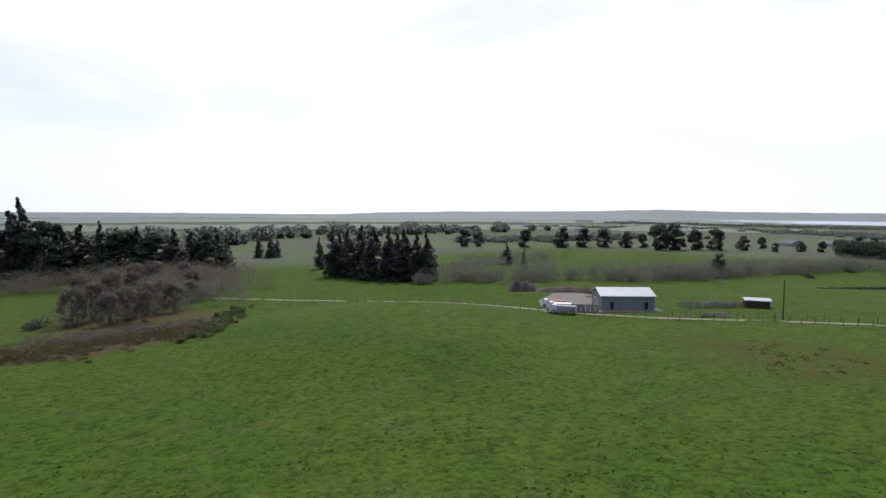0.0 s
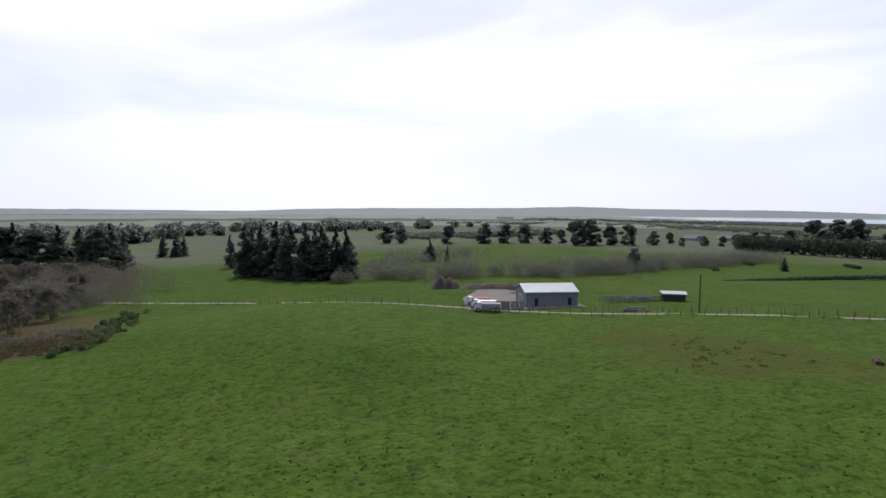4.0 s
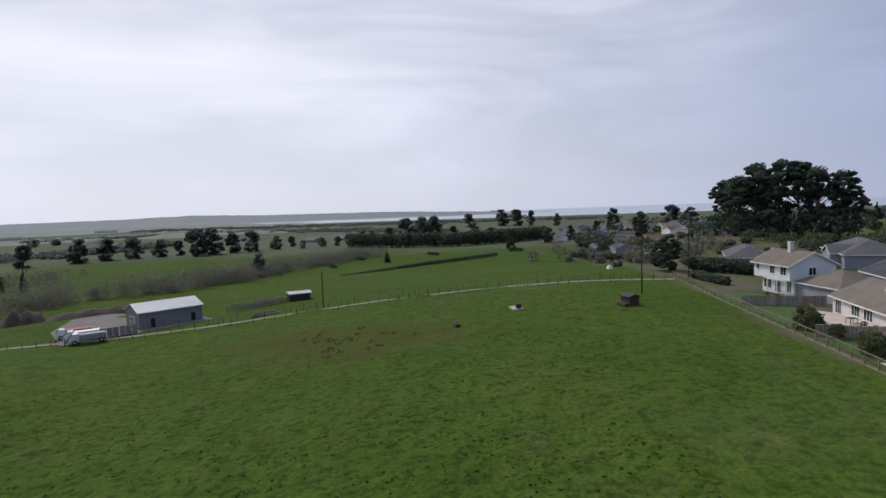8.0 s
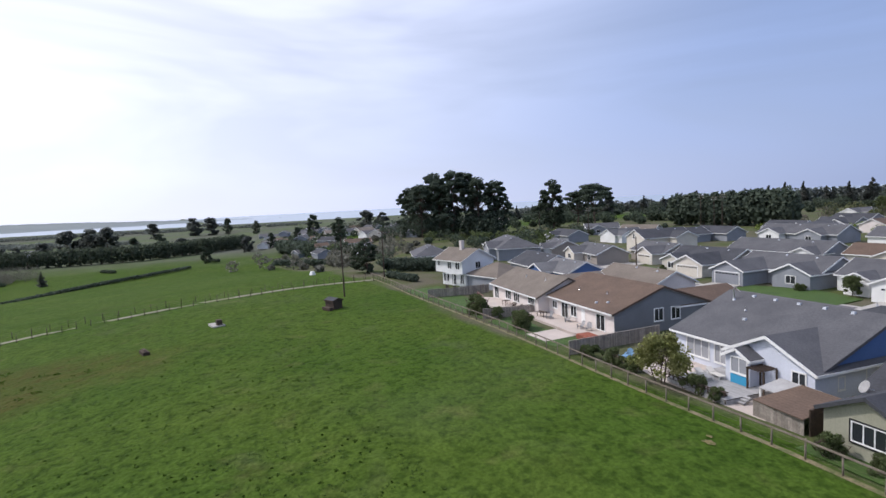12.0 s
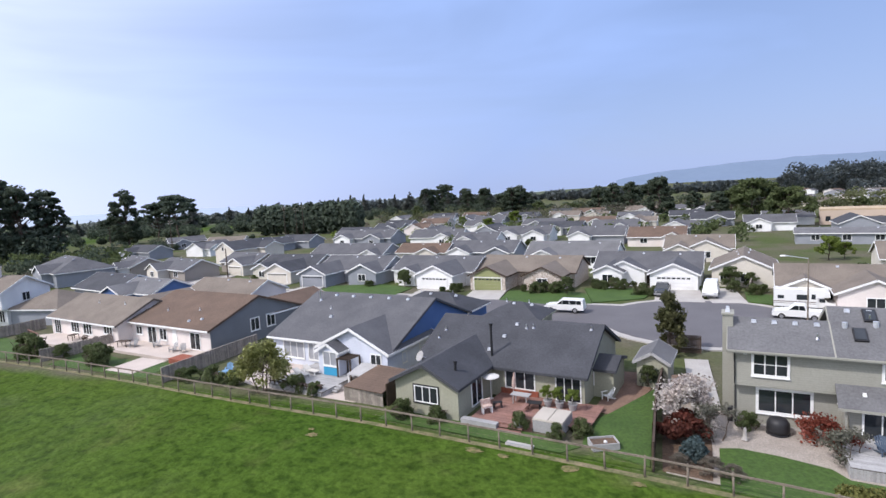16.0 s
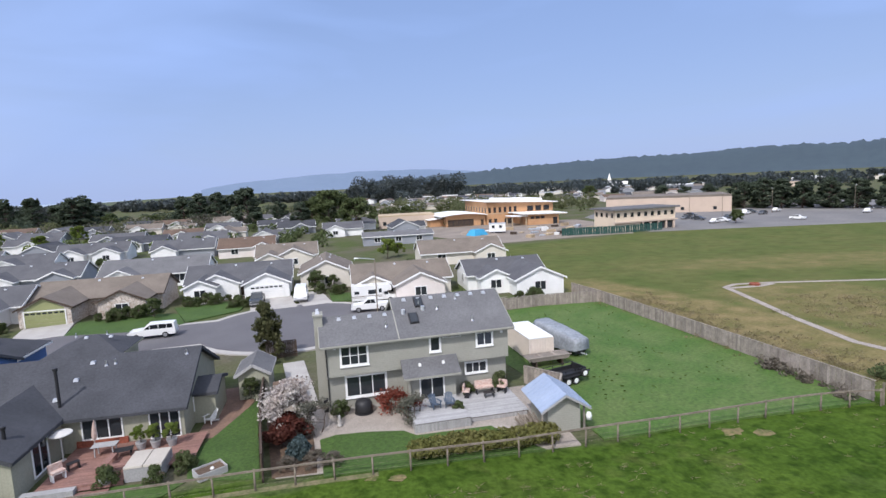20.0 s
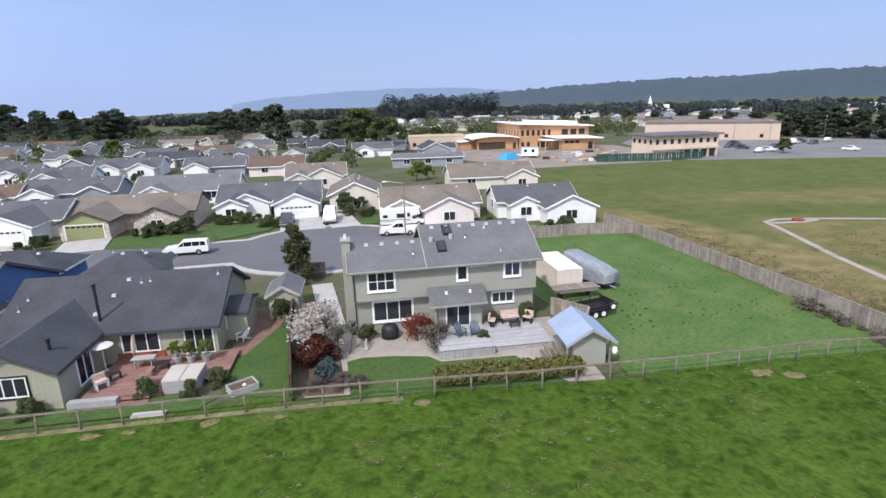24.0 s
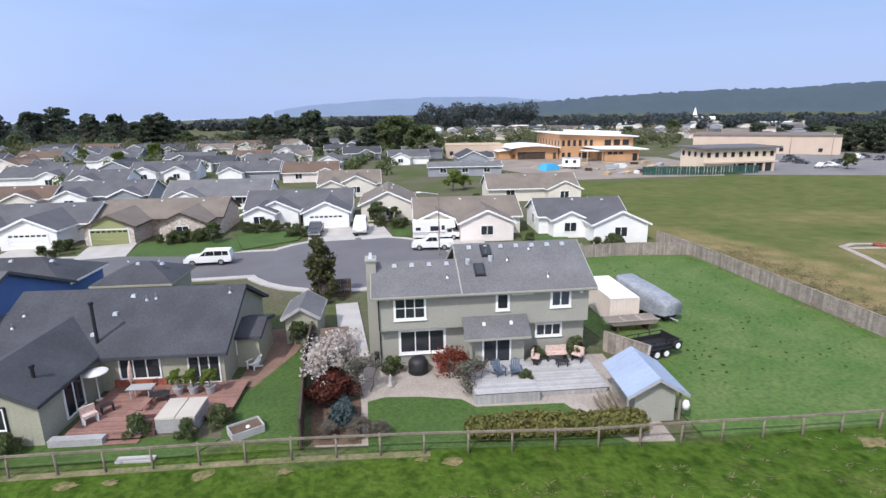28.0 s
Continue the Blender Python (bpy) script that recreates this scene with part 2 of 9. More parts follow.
M_GRAVEL = mat("pea_gravel", (0.34, 0.30, 0.26), (0.28, 0.245, 0.21), s1=0.6, s2=14, fine=0.35, bump=0.3)
M_ASPHALT = mat("worn_asphalt", (0.125, 0.12, 0.125), (0.105, 0.10, 0.105), s1=0.15, s2=6, fine=0.12, bump=0.08)
M_SOIL = mat("bark_and_soil", (0.13, 0.085, 0.055), (0.095, 0.065, 0.045), s1=0.8, s2=8, fine=0.4, bump=0.4)
M_DIRT = mat("bare_yard_dirt", (0.25, 0.21, 0.17), (0.19, 0.16, 0.13), s1=0.15, s2=2, fine=0.2, bump=0.1)
M_LAWN = mat("mown_lawn", (0.056, 0.100, 0.020), (0.042, 0.080, 0.016), s1=0.35, s2=5, fine=0.35, bump=0.5, bs=18)
M_BANK = mat("dark_wet_earth", (0.070, 0.052, 0.040), (0.050, 0.038, 0.030), s1=0.6, s2=3, fine=0.4, bump=0.6, bs=3)
M_BLACK = mat("black_plastic", (0.018, 0.018, 0.02), (0.025, 0.025, 0.027), rough=0.5, fine=0.1, bump=0)
M_RUBBER = mat("tyre_rubber", (0.02, 0.02, 0.02), (0.028, 0.028, 0.028), rough=0.8, fine=0.1, bump=0)
M_CHROME = mat("bright_metal", (0.62, 0.62, 0.63), (0.55, 0.55, 0.56), rough=0.3, metal=0.9, fine=0.05, bump=0)
M_CAR_WHITE = mat("white_car_paint", (0.72, 0.72, 0.70), (0.68, 0.68, 0.66), rough=0.25, fine=0.03, bump=0, spec=0.5)
M_CAR_GLASS = mat("dark_car_glass", (0.012, 0.014, 0.016), (0.016, 0.018, 0.02), rough=0.15, fine=0.05, bump=0, spec=0.15)
M_CAR_DARK = mat("dark_car_paint", (0.05, 0.055, 0.06), (0.04, 0.045, 0.05), rough=0.25, fine=0.03, bump=0, spec=0.5)
M_TAN_BOX = mat("cream_container_paint", (0.66, 0.58, 0.50), (0.60, 0.53, 0.455), rough=0.6, fine=0.08, bump=0.04)
M_TARP = mat("grey_tarpaulin", (0.25, 0.27, 0.29), (0.20, 0.215, 0.235), rough=0.5, s1=1.2, s2=4, fine=0.25, bump=0.6, bs=3.5)
M_TURQ = mat("turquoise_panel", (0.05, 0.30, 0.50), (0.045, 0.27, 0.45), rough=0.5, fine=0.05, bump=0)
M_BLUE_PAINT = mat("faded_blue_paint", (0.16, 0.30, 0.46), (0.14, 0.27, 0.42), rough=0.5, fine=0.06, bump=0)
M_ADIR = mat("slate_blue_paint", (0.075, 0.10, 0.14), (0.06, 0.085, 0.12), rough=0.5, fine=0.06, bump=0)
M_RED_CLOTH = mat("faded_red_cloth", (0.42, 0.16, 0.12), (0.36, 0.13, 0.10), fine=0.1, bump=0.05)
M_CREAM_CLOTH = mat("cream_striped_cloth", (0.56, 0.46, 0.40), (0.46, 0.30, 0.25), s1=6.0, fine=0.1, bump=0.05)
M_CLAY = mat("dull_planter_clay", (0.22, 0.19, 0.16), (0.17, 0.15, 0.13), fine=0.2, bump=0.1)
M_ORANGE = mat("orange_sheathing_board", (0.50, 0.29, 0.15), (0.44, 0.25, 0.13), s1=0.25, s2=3, fine=0.15, bump=0.02)
M_MEMBRANE = mat("white_roof_membrane", (0.80, 0.80, 0.78), (0.70, 0.70, 0.69), s1=0.15, s2=1.2, fine=0.06, bump=0.02)
M_DULL = mat("dull_taupe_siding", (0.30, 0.27, 0.235), (0.26, 0.235, 0.205), s1=0.3, fine=0.08, bump=0.03)
M_OSB = mat("pale_roof_sheathing", (0.46, 0.36, 0.24), (0.40, 0.31, 0.205), s1=0.25, fine=0.15, bump=0.02)
M_TANWALL = mat("tan_stucco_wall", (0.50, 0.40, 0.32), (0.45, 0.36, 0.29), s1=0.2, fine=0.08, bump=0.03)
M_BARK = mat("grey_brown_bark", (0.115, 0.085, 0.065), (0.075, 0.058, 0.046), s1=2, fine=0.4, bump=0.4)
L_CYPRESS = leafy("dark_cypress_foliage", (0.074, 0.098, 0.070), (0.098, 0.122, 0.086), thin=0.4)
# the spruces stand far off: haze is put into their paler needle colour
L_SPRUCE = leafy("spruce_needles_paled_for_haze", (0.115, 0.128, 0.112), (0.140, 0.148, 0.130), thin=0.85)
L_PINE = leafy("grey_green_pine_needles", (0.076, 0.098, 0.070), (0.100, 0.118, 0.086), thin=0.4)
L_BROAD = leafy("mid_green_leaves", (0.085, 0.112, 0.044), (0.112, 0.135, 0.058))
L_SPRING = leafy("bright_spring_leaves", (0.120, 0.170, 0.030), (0.155, 0.195, 0.045))
L_OLIVE = leafy("olive_green_leaves", (0.13, 0.145, 0.065), (0.16, 0.165, 0.085), thin=0.6)
L_OLIVE_TREE = leafy("pale_olive_leaves", (0.26, 0.28, 0.10), (0.31, 0.31, 0.14), thin=0.8)
L_TWIG = leafy("bare_grey_twigs", (0.185, 0.180, 0.145), (0.14, 0.142, 0.108))
# haze over far scrub and trees, put into paler, greyer leaf colours
L_FAR = leafy("scrub_paled_for_haze", (0.17, 0.185, 0.16), (0.13, 0.15, 0.125))
L_FARW = leafy("foliage_paled_for_haze", (0.125, 0.142, 0.130), (0.155, 0.170, 0.155), thin=0.9)
L_TUSS = leafy("dark_tussock_grass", (0.050, 0.094, 0.013), (0.040, 0.080, 0.011), island=0.25, thin=0.75)
L_BROWN = leafy("brown_grey_twigs", (0.185, 0.158, 0.130), (0.145, 0.130, 0.098))
L_MIDW = leafy("dark_green_distant_foliage", (0.068, 0.090, 0.060), (0.092, 0.114, 0.074), thin=0.5)
L_BLOSSOM = leafy("white_pink_blossom", (0.60, 0.56, 0.51), (0.42, 0.355, 0.32))
L_RED = leafy("rust_red_leaves", (0.24, 0.060, 0.038), (0.17, 0.048, 0.032))
L_MAROON = leafy("maroon_leaves", (0.13, 0.040, 0.028), (0.09, 0.034, 0.025))
L_BLUESP = leafy("blue_spruce_needles", (0.09, 0.125, 0.125), (0.07, 0.10, 0.10))
L_HEDGE = leafy("yellow_green_hedge_leaves", (0.150, 0.160, 0.045), (0.185, 0.175, 0.060), island=0.2)
L_GRASS = leafy("pasture_grass_blades", (0.058, 0.106, 0.017), (0.046, 0.086, 0.014))
L_STRAW = leafy("dry_straw_blades", (0.26, 0.215, 0.13), (0.19, 0.165, 0.085))
L_CLOVER = leafy("pale_clover", (0.20, 0.26, 0.075), (0.165, 0.225, 0.06), thin=0.9)
L_CONIFER = leafy("brown_green_conifer_sprays", (0.115, 0.112, 0.050), (0.080, 0.086, 0.038))
L_RUSH = leafy("brown_rushes", (0.13, 0.095, 0.055), (0.085, 0.085, 0.035))


# ---- mesh building ----
class Geo:
    """Vertices and faces that become one mesh."""

    def __init__(self):
        self.v, self.f = [], []

    def add(self, verts, faces):
        k = len(self.v)
        self.v.extend(tuple(p) for p in verts)
        self.f.extend(tuple(i + k for i in q) for q in faces)
        return self

    def box(self, c, s, rz=0.0, taper=1.0):
        hx, hy, hz = s[0] / 2, s[1] / 2, s[2] / 2
        ca, sa = math.cos(radians(rz)), math.sin(radians(rz))
        pts = []
        for z, k in ((-hz, 1.0), (hz, taper)):
            for x, y in ((-hx, -hy), (hx, -hy), (hx, hy), (-hx, hy)):
                x, y = x * k, y * k
                pts.append((c[0] + x * ca - y * sa, c[1] + x * sa + y * ca, c[2] + z))
        return self.add(pts, [(3, 2, 1, 0), (4, 5, 6, 7), (0, 1, 5, 4), (1, 2, 6, 5), (2, 3, 7, 6), (3, 0, 4, 7)])

    def span(self, a, b):
        """A box from one corner to the opposite one."""
        return self.box([(p + q) / 2 for p, q in zip(a, b)], [abs(q - p) for p, q in zip(a, b)])

    def slab(self, poly, z0, z1):
        """A flat polygon with thickness; the polygon runs anticlockwise."""
        n = len(poly)
        pts = [(x, y, z0) for x, y in poly] + [(x, y, z1) for x, y in poly]
        return self.add(pts, [tuple(reversed(range(n))), tuple(range(n, 2 * n))] +
                        [(i, (i + 1) % n, n + (i + 1) % n, n + i) for i in range(n)])

    def side(self, poly, y0, y1):
        """An x-z outline drawn out along y; the outline runs anticlockwise seen from -y."""
        n = len(poly)
        pts = [(x, y0, z) for x, z in poly] + [(x, y1, z) for x, z in poly]
        return self.add(pts, [tuple(range(n)), tuple(reversed(range(n, 2 * n)))] +
                        [((i + 1) % n, i, n + i, n + (i + 1) % n) for i in range(n)])

    def tube(self, p, q, r0, r1=None, n=8, cap=True):
        p, q = Vector(p), Vector(q)
        r1 = r0 if r1 is None else r1
        d = (q - p)
        if d.length < 1e-6:
            return self
        d.normalize()
        u = d.orthogonal().normalized()
        w = d.cross(u)
        pts = []
        for c, r in ((p, r0), (q, r1)):
            for i in range(n):
                a = 2 * math.pi * i / n
                pts.append(c + u * (r * math.cos(a)) + w * (r * math.sin(a)))
        fs = [(i, (i + 1) % n, n + (i + 1) % n, n + i) for i in range(n)]
        if cap:
            fs += [tuple(reversed(range(n))), tuple(range(n, 2 * n))]
        return self.add(pts, fs)

    def bar(self, p, q, w, h):
        """A square bar between two points, w wide and h high."""
        p, q = Vector(p), Vector(q)
        d = (q - p).normalized()
        u = d.cross(Vector((0, 0, 1)))
        u = u.normalized() if u.length > 1e-4 else Vector((1, 0, 0))
        n = u.cross(d).normalized()
        pts = [c + u * (w / 2 * a) + n * (h / 2 * b) for c in (p, q) for a, b in ((-1, -1), (1, -1), (1, 1), (-1, 1))]
        return self.add(pts, [(3, 2, 1, 0), (4, 5, 6, 7), (0, 1, 5, 4), (1, 2, 6, 5), (2, 3, 7, 6), (3, 0, 4, 7)])

    def lathe(self, profile, c=(0, 0, 0), n=14):
        """Radii and heights turned about a vertical axis through c."""
        pts, fs, m = [], [], len(profile)
        for r, z in profile:
            for i in range(n):
                a = 2 * math.pi * i / n
                pts.append((c[0] + r * math.cos(a), c[1] + r * math.sin(a), c[2] + z))
        for j in range(m - 1):
            fs += [(j * n + i, j * n + (i + 1) % n, (j + 1) * n + (i + 1) % n, (j + 1) * n + i) for i in range(n)]
        fs += [tuple(reversed(range(n))), tuple(range((m - 1) * n, m * n))]
        return self.add(pts, fs)

    def mesh(self, name, material, smooth=False):
        me = bpy.data.meshes.new(name)
        me.from_pydata(self.v, [], self.f)
        me.materials.append(material)
        if smooth:
            me.polygons.foreach_set("use_smooth", [True] * len(me.polygons))
        me.update()
        return me


def thing(name, m, label="", category="", group="", kind=""):
    """An empty at the base of a thing, which carries its parts."""
    ob = new(name)
    ob.empty_display_size = 0.2
    ob.matrix_world = m
    return tagged(ob, label, category, group, kind)


def part(name, geo, material, parent=None, label="", m=None, smooth=False):
    ob = new(name, geo if isinstance(geo, bpy.types.Mesh) else geo.mesh(name, material, smooth))
    ob.parent = parent
    if m is not None:
        ob.matrix_basis = m
    return tagged(ob, label)


def solid(name, geo, material, label, category, group="", kind="", m=None, smooth=False):
    """A thing that is one mesh."""
    ob = part(name, geo, material, None, "", m, smooth)
    return tagged(ob, label, category, group, kind)

# ---- the lie of the land ----
def ease(t):
    t = min(1.0, max(0.0, t))
    return t * t * (3 - 2 * t)


def land(x, y):
    """Height of the ground: a flat terrace under the houses, a hillside pasture, a low plain beyond, down to the sea."""
    fall = -6 * ease((36 - y) / 110) + 3.0 * ease(1.5 - math.hypot((x + 52) / 28, (y + 82) / 30))
    w = max(ease((-x - 115) / 160) * ease((110 - y) / 60), ease((-y - 80) / 150), ease((-x - 330) / 330) * ease((y - 40) / 70))
    return fall * (1 - w) - 10 * w


def blob(x, y, cx, cy, rx, ry, turn=0.0):
    a = radians(turn)
    dx, dy = x - cx, y - cy
    u, v = dx * math.cos(a) + dy * math.sin(a), -dx * math.sin(a) + dy * math.cos(a)
    return ease(1.6 - math.hypot(u / rx, v / ry))


def axis_steps(lo, hi, far, step):
    c = [lo + i * step for i in range(int((hi - lo) / step) + 1)]
    g, s = step, hi
    while s < far:
        g *= 1.22
        s += g
        c.append(min(s, far))
    g, s = step, lo
    while s > -far:
        g *= 1.22
        s -= g
        c.insert(0, max(s, -far))
    return c


def pasture_material():
    m = bpy.data.materials.new("pasture_grass")
    m.use_nodes = True
    n, l = m.node_tree.nodes, m.node_tree.links
    b = n["Principled BSDF"]
    b.inputs["Roughness"].default_value, b.inputs["Specular IOR Level"].default_value = 0.95, 0.05
    geo = n.new("ShaderNodeNewGeometry")

    def tones(scale, lo, hi, a, c, detail=4.0):
        t, r = n.new("ShaderNodeTexNoise"), n.new("ShaderNodeValToRGB")
        t.inputs["Scale"].default_value, t.inputs["Detail"].default_value = scale, detail
        l.new(geo.outputs["Position"], t.inputs["Vector"])
        r.color_ramp.elements[0].position, r.color_ramp.elements[1].position = lo, hi
        r.color_ramp.elements[0].color, r.color_ramp.elements[1].color = (*a, 1), (*c, 1)
        l.new(t.outputs["Fac"], r.inputs[0])
        return r.outputs["Color"]

    def mix(fac, a, c, mode="MIX", amount=None):
        x = n.new("ShaderNodeMixRGB")
        x.blend_type = mode
        if fac is None:
            x.inputs["Fac"].default_value = amount
        else:
            l.new(fac, x.inputs["Fac"])
        l.new(a, x.inputs["Color1"])
        l.new(c, x.inputs["Color2"])
        return x.outputs["Color"]

    def attr(name, scale, hard=0.35):
        a, t, s, k = n.new("ShaderNodeAttribute"), n.new("ShaderNodeTexNoise"), n.new("ShaderNodeMath"), n.new("ShaderNodeMapRange")
        a.attribute_name = name
        t.inputs["Scale"].default_value, t.inputs["Detail"].default_value = scale, 5.0
        l.new(geo.outputs["Position"], t.inputs["Vector"])
        l.new(a.outputs["Fac"], s.inputs[0])
        l.new(t.outputs["Fac"], s.inputs[1])
        k.inputs["From Min"].default_value, k.inputs["From Max"].default_value = 0.95 - hard, 0.95 + hard
        l.new(s.outputs[0], k.inputs["Value"])
        return k.outputs[0]

    fine = tones(3.2, 0.36, 0.60, (0.72, 0.74, 0.66), (1.08, 1.08, 1.08))
    spots = tones(1.15, 0.36, 0.50, (0.50, 0.57, 0.50), (1.04, 1.04, 1.04), 2.0)
    tuft = tones(0.40, 0.34, 0.60, (0.78, 0.80, 0.72), (1.08, 1.06, 1.04), 5.0)
    grass = mix(None, tones(0.045, 0.35, 0.65, (0.047, 0.087, 0.012), (0.061, 0.098, 0.015)), tuft, "MULTIPLY", 0.8)
    grass = mix(None, grass, spots, "MULTIPLY", 0.75)
    grass = mix(None, grass, fine, "MULTIPLY", 0.8)
    bog = mix(None, tones(0.5, 0.35, 0.65, (0.070, 0.060, 0.018), (0.052, 0.070, 0.014)), fine, "MULTIPLY", 0.8)
    rust = mix(None, tones(0.25, 0.35, 0.65, (0.085, 0.055, 0.032), (0.060, 0.058, 0.028)), fine, "MULTIPLY", 0.8)
    dry = mix(None, tones(0.35, 0.35, 0.65, (0.22, 0.172, 0.085), (0.135, 0.125, 0.05)), fine, "MULTIPLY", 0.7)
    mead = mix(None, tones(0.10, 0.35, 0.65, (0.108, 0.116, 0.042), (0.082, 0.104, 0.032)), tuft, "MULTIPLY", 0.9)
    town = mix(None, tones(0.09, 0.38, 0.62, (0.115, 0.105, 0.075), (0.075, 0.095, 0.035)), fine, "MULTIPLY", 0.6)
    # plain tones are greyed to stand in for haze over the far fields
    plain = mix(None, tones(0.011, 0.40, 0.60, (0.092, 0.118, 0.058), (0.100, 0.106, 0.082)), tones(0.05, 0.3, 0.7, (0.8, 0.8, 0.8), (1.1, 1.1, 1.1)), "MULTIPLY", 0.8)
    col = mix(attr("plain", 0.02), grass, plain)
    col = mix(attr("town", 0.15), col, town)
    col = mix(attr("meadow", 0.10), col, mead)
    col = mix(attr("dry", 0.22), col, dry)
    col = mix(attr("bog", 0.16), col, bog)
    col = mix(attr("rust", 0.12), col, rust)
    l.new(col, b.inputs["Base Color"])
    bn, bp = n.new("ShaderNodeTexNoise"), n.new("ShaderNodeBump")
    bn.inputs["Scale"].default_value, bn.inputs["Detail"].default_value = 1.15, 4.0
    l.new(geo.outputs["Position"], bn.inputs["Vector"])
    bp.inputs["Strength"].default_value, bp.inputs["Distance"].default_value = 1.0, 0.32
    l.new(bn.outputs["Fac"], bp.inputs["Height"])
    l.new(bp.outputs[0], b.inputs["Normal"])
    return m


GRID = {}


def ground_z(x, y):
    """Height of the uneven turf at a place, between the corners of its mesh."""
    xs, ys, z = GRID["x"], GRID["y"], GRID["z"]
    i = min(max(int(np.searchsorted(xs, x)) - 1, 0), len(xs) - 2)
    j = min(max(int(np.searchsorted(ys, y)) - 1, 0), len(ys) - 2)
    u, v = (x - xs[i]) / (xs[i + 1] - xs[i]), (y - ys[j]) / (ys[j + 1] - ys[j])
    return (z[j][i] * (1 - u) + z[j][i + 1] * u) * (1 - v) + (z[j + 1][i] * (1 - u) + z[j + 1][i + 1] * u) * v


def build_ground():
    xs, ys = axis_steps(-160, 70, 4700, 2.5), axis_steps(-160, 110, 4700, 2.5)
    nx, ny = len(xs), len(ys)
    verts, zones = [], {k: [] for k in ("bog", "rust", "dry", "meadow", "town", "plain")}
    for y in ys:
        for x in xs:
            bump = 0.0
            if y < 30 and -150 < x < 70 and y > -150:
                bump = 0.22 * noise.noise((x * 0.11, y * 0.11, 0)) + 0.10 * noise.noise((x * 0.37, y * 0.37, 3))
            verts.append((x, y, land(x, y) + bump * ease((30 - y) / 12)))
            fence = (31.5 - 0.145 * x if x < 20 else 28.6 - 0.1 * (x - 20)) if x > -20 else 34.5 - 0.035 * (x + 20)
            fence = max(fence, 20)
            zones["bog"].append(0.62 * max(blob(x, y, -83, -21, 9, 19, -12), 0.8 * blob(x, y, -76, -22, 8, 10, 0)))
            zones["rust"].append(max(0.85 * blob(x, y, -8, -110, 19, 9, 6), 0.6 * blob(x, y, -16, -134, 20, 16, 0)))
            zones["dry"].append(max(1.0 * blob(x, y, 50.5, 46, 5.5, 26, 2), 0.62 * blob(x, y, 68, 47, 11, 13), 0.5 * blob(x, y, 105, 66, 40, 7, -20)))
            zones["meadow"].append(1.0 * ease((x - 42.5) / 2) * ease((y - 22) / 6) * ease((330 - x) / 50) * ease((129 - y) / 5))
            zones["town"].append(0.95 * ease((y - fence - 0.5) / 1.0) * ease((x + 300) / 50) * (1 - ease((x - 42.5) / 2) * ease((125 - y) / 5)))
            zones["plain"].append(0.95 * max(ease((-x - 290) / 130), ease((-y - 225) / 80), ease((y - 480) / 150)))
    GRID["x"], GRID["y"], GRID["z"] = xs, ys, [[verts[j * nx + i][2] for i in range(nx)] for j in range(ny)]
    faces = [(j * nx + i, j * nx + i + 1, (j + 1) * nx + i + 1, (j + 1) * nx + i) for j in range(ny - 1) for i in range(nx - 1)]
    me = bpy.data.meshes.new("ground")
    me.from_pydata(verts, [], faces)
    for k, values in zones.items():
        me.attributes.new(k, "FLOAT", "POINT").data.foreach_set("value", values)
    me.polygons.foreach_set("use_smooth", [True] * len(me.polygons))
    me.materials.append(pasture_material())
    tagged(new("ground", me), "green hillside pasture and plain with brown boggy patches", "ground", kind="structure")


build_ground()

# ---- houses: how they are put together ----
CACHE = {}
SIDES = {"S": 0, "E": 90, "N": 180, "W": -90}


def frame_ring(w, h, trim, y0, y1):
    """A flat frame of one piece round an opening w by h."""
    xs, zs = (-w / 2 - trim, -w / 2, w / 2, w / 2 + trim), (-trim, 0, h, h + trim)
    out = [(xs[0], zs[0]), (xs[3], zs[0]), (xs[3], zs[3]), (xs[0], zs[3])]
    inn = [(xs[1], zs[1]), (xs[2], zs[1]), (xs[2], zs[2]), (xs[1], zs[2])]
    pts = [(x, y, z) for y in (y0, y1) for x, z in out + inn]
    fs = []
    for i in range(4):
        j = (i + 1) % 4
        fs += [(i, j, 4 + j, 4 + i), (8 + j, 8 + i, 12 + i, 12 + j), (j, i, 8 + i, 8 + j), (4 + i, 4 + j, 12 + j, 12 + i)]
    return Geo().add(pts, fs)


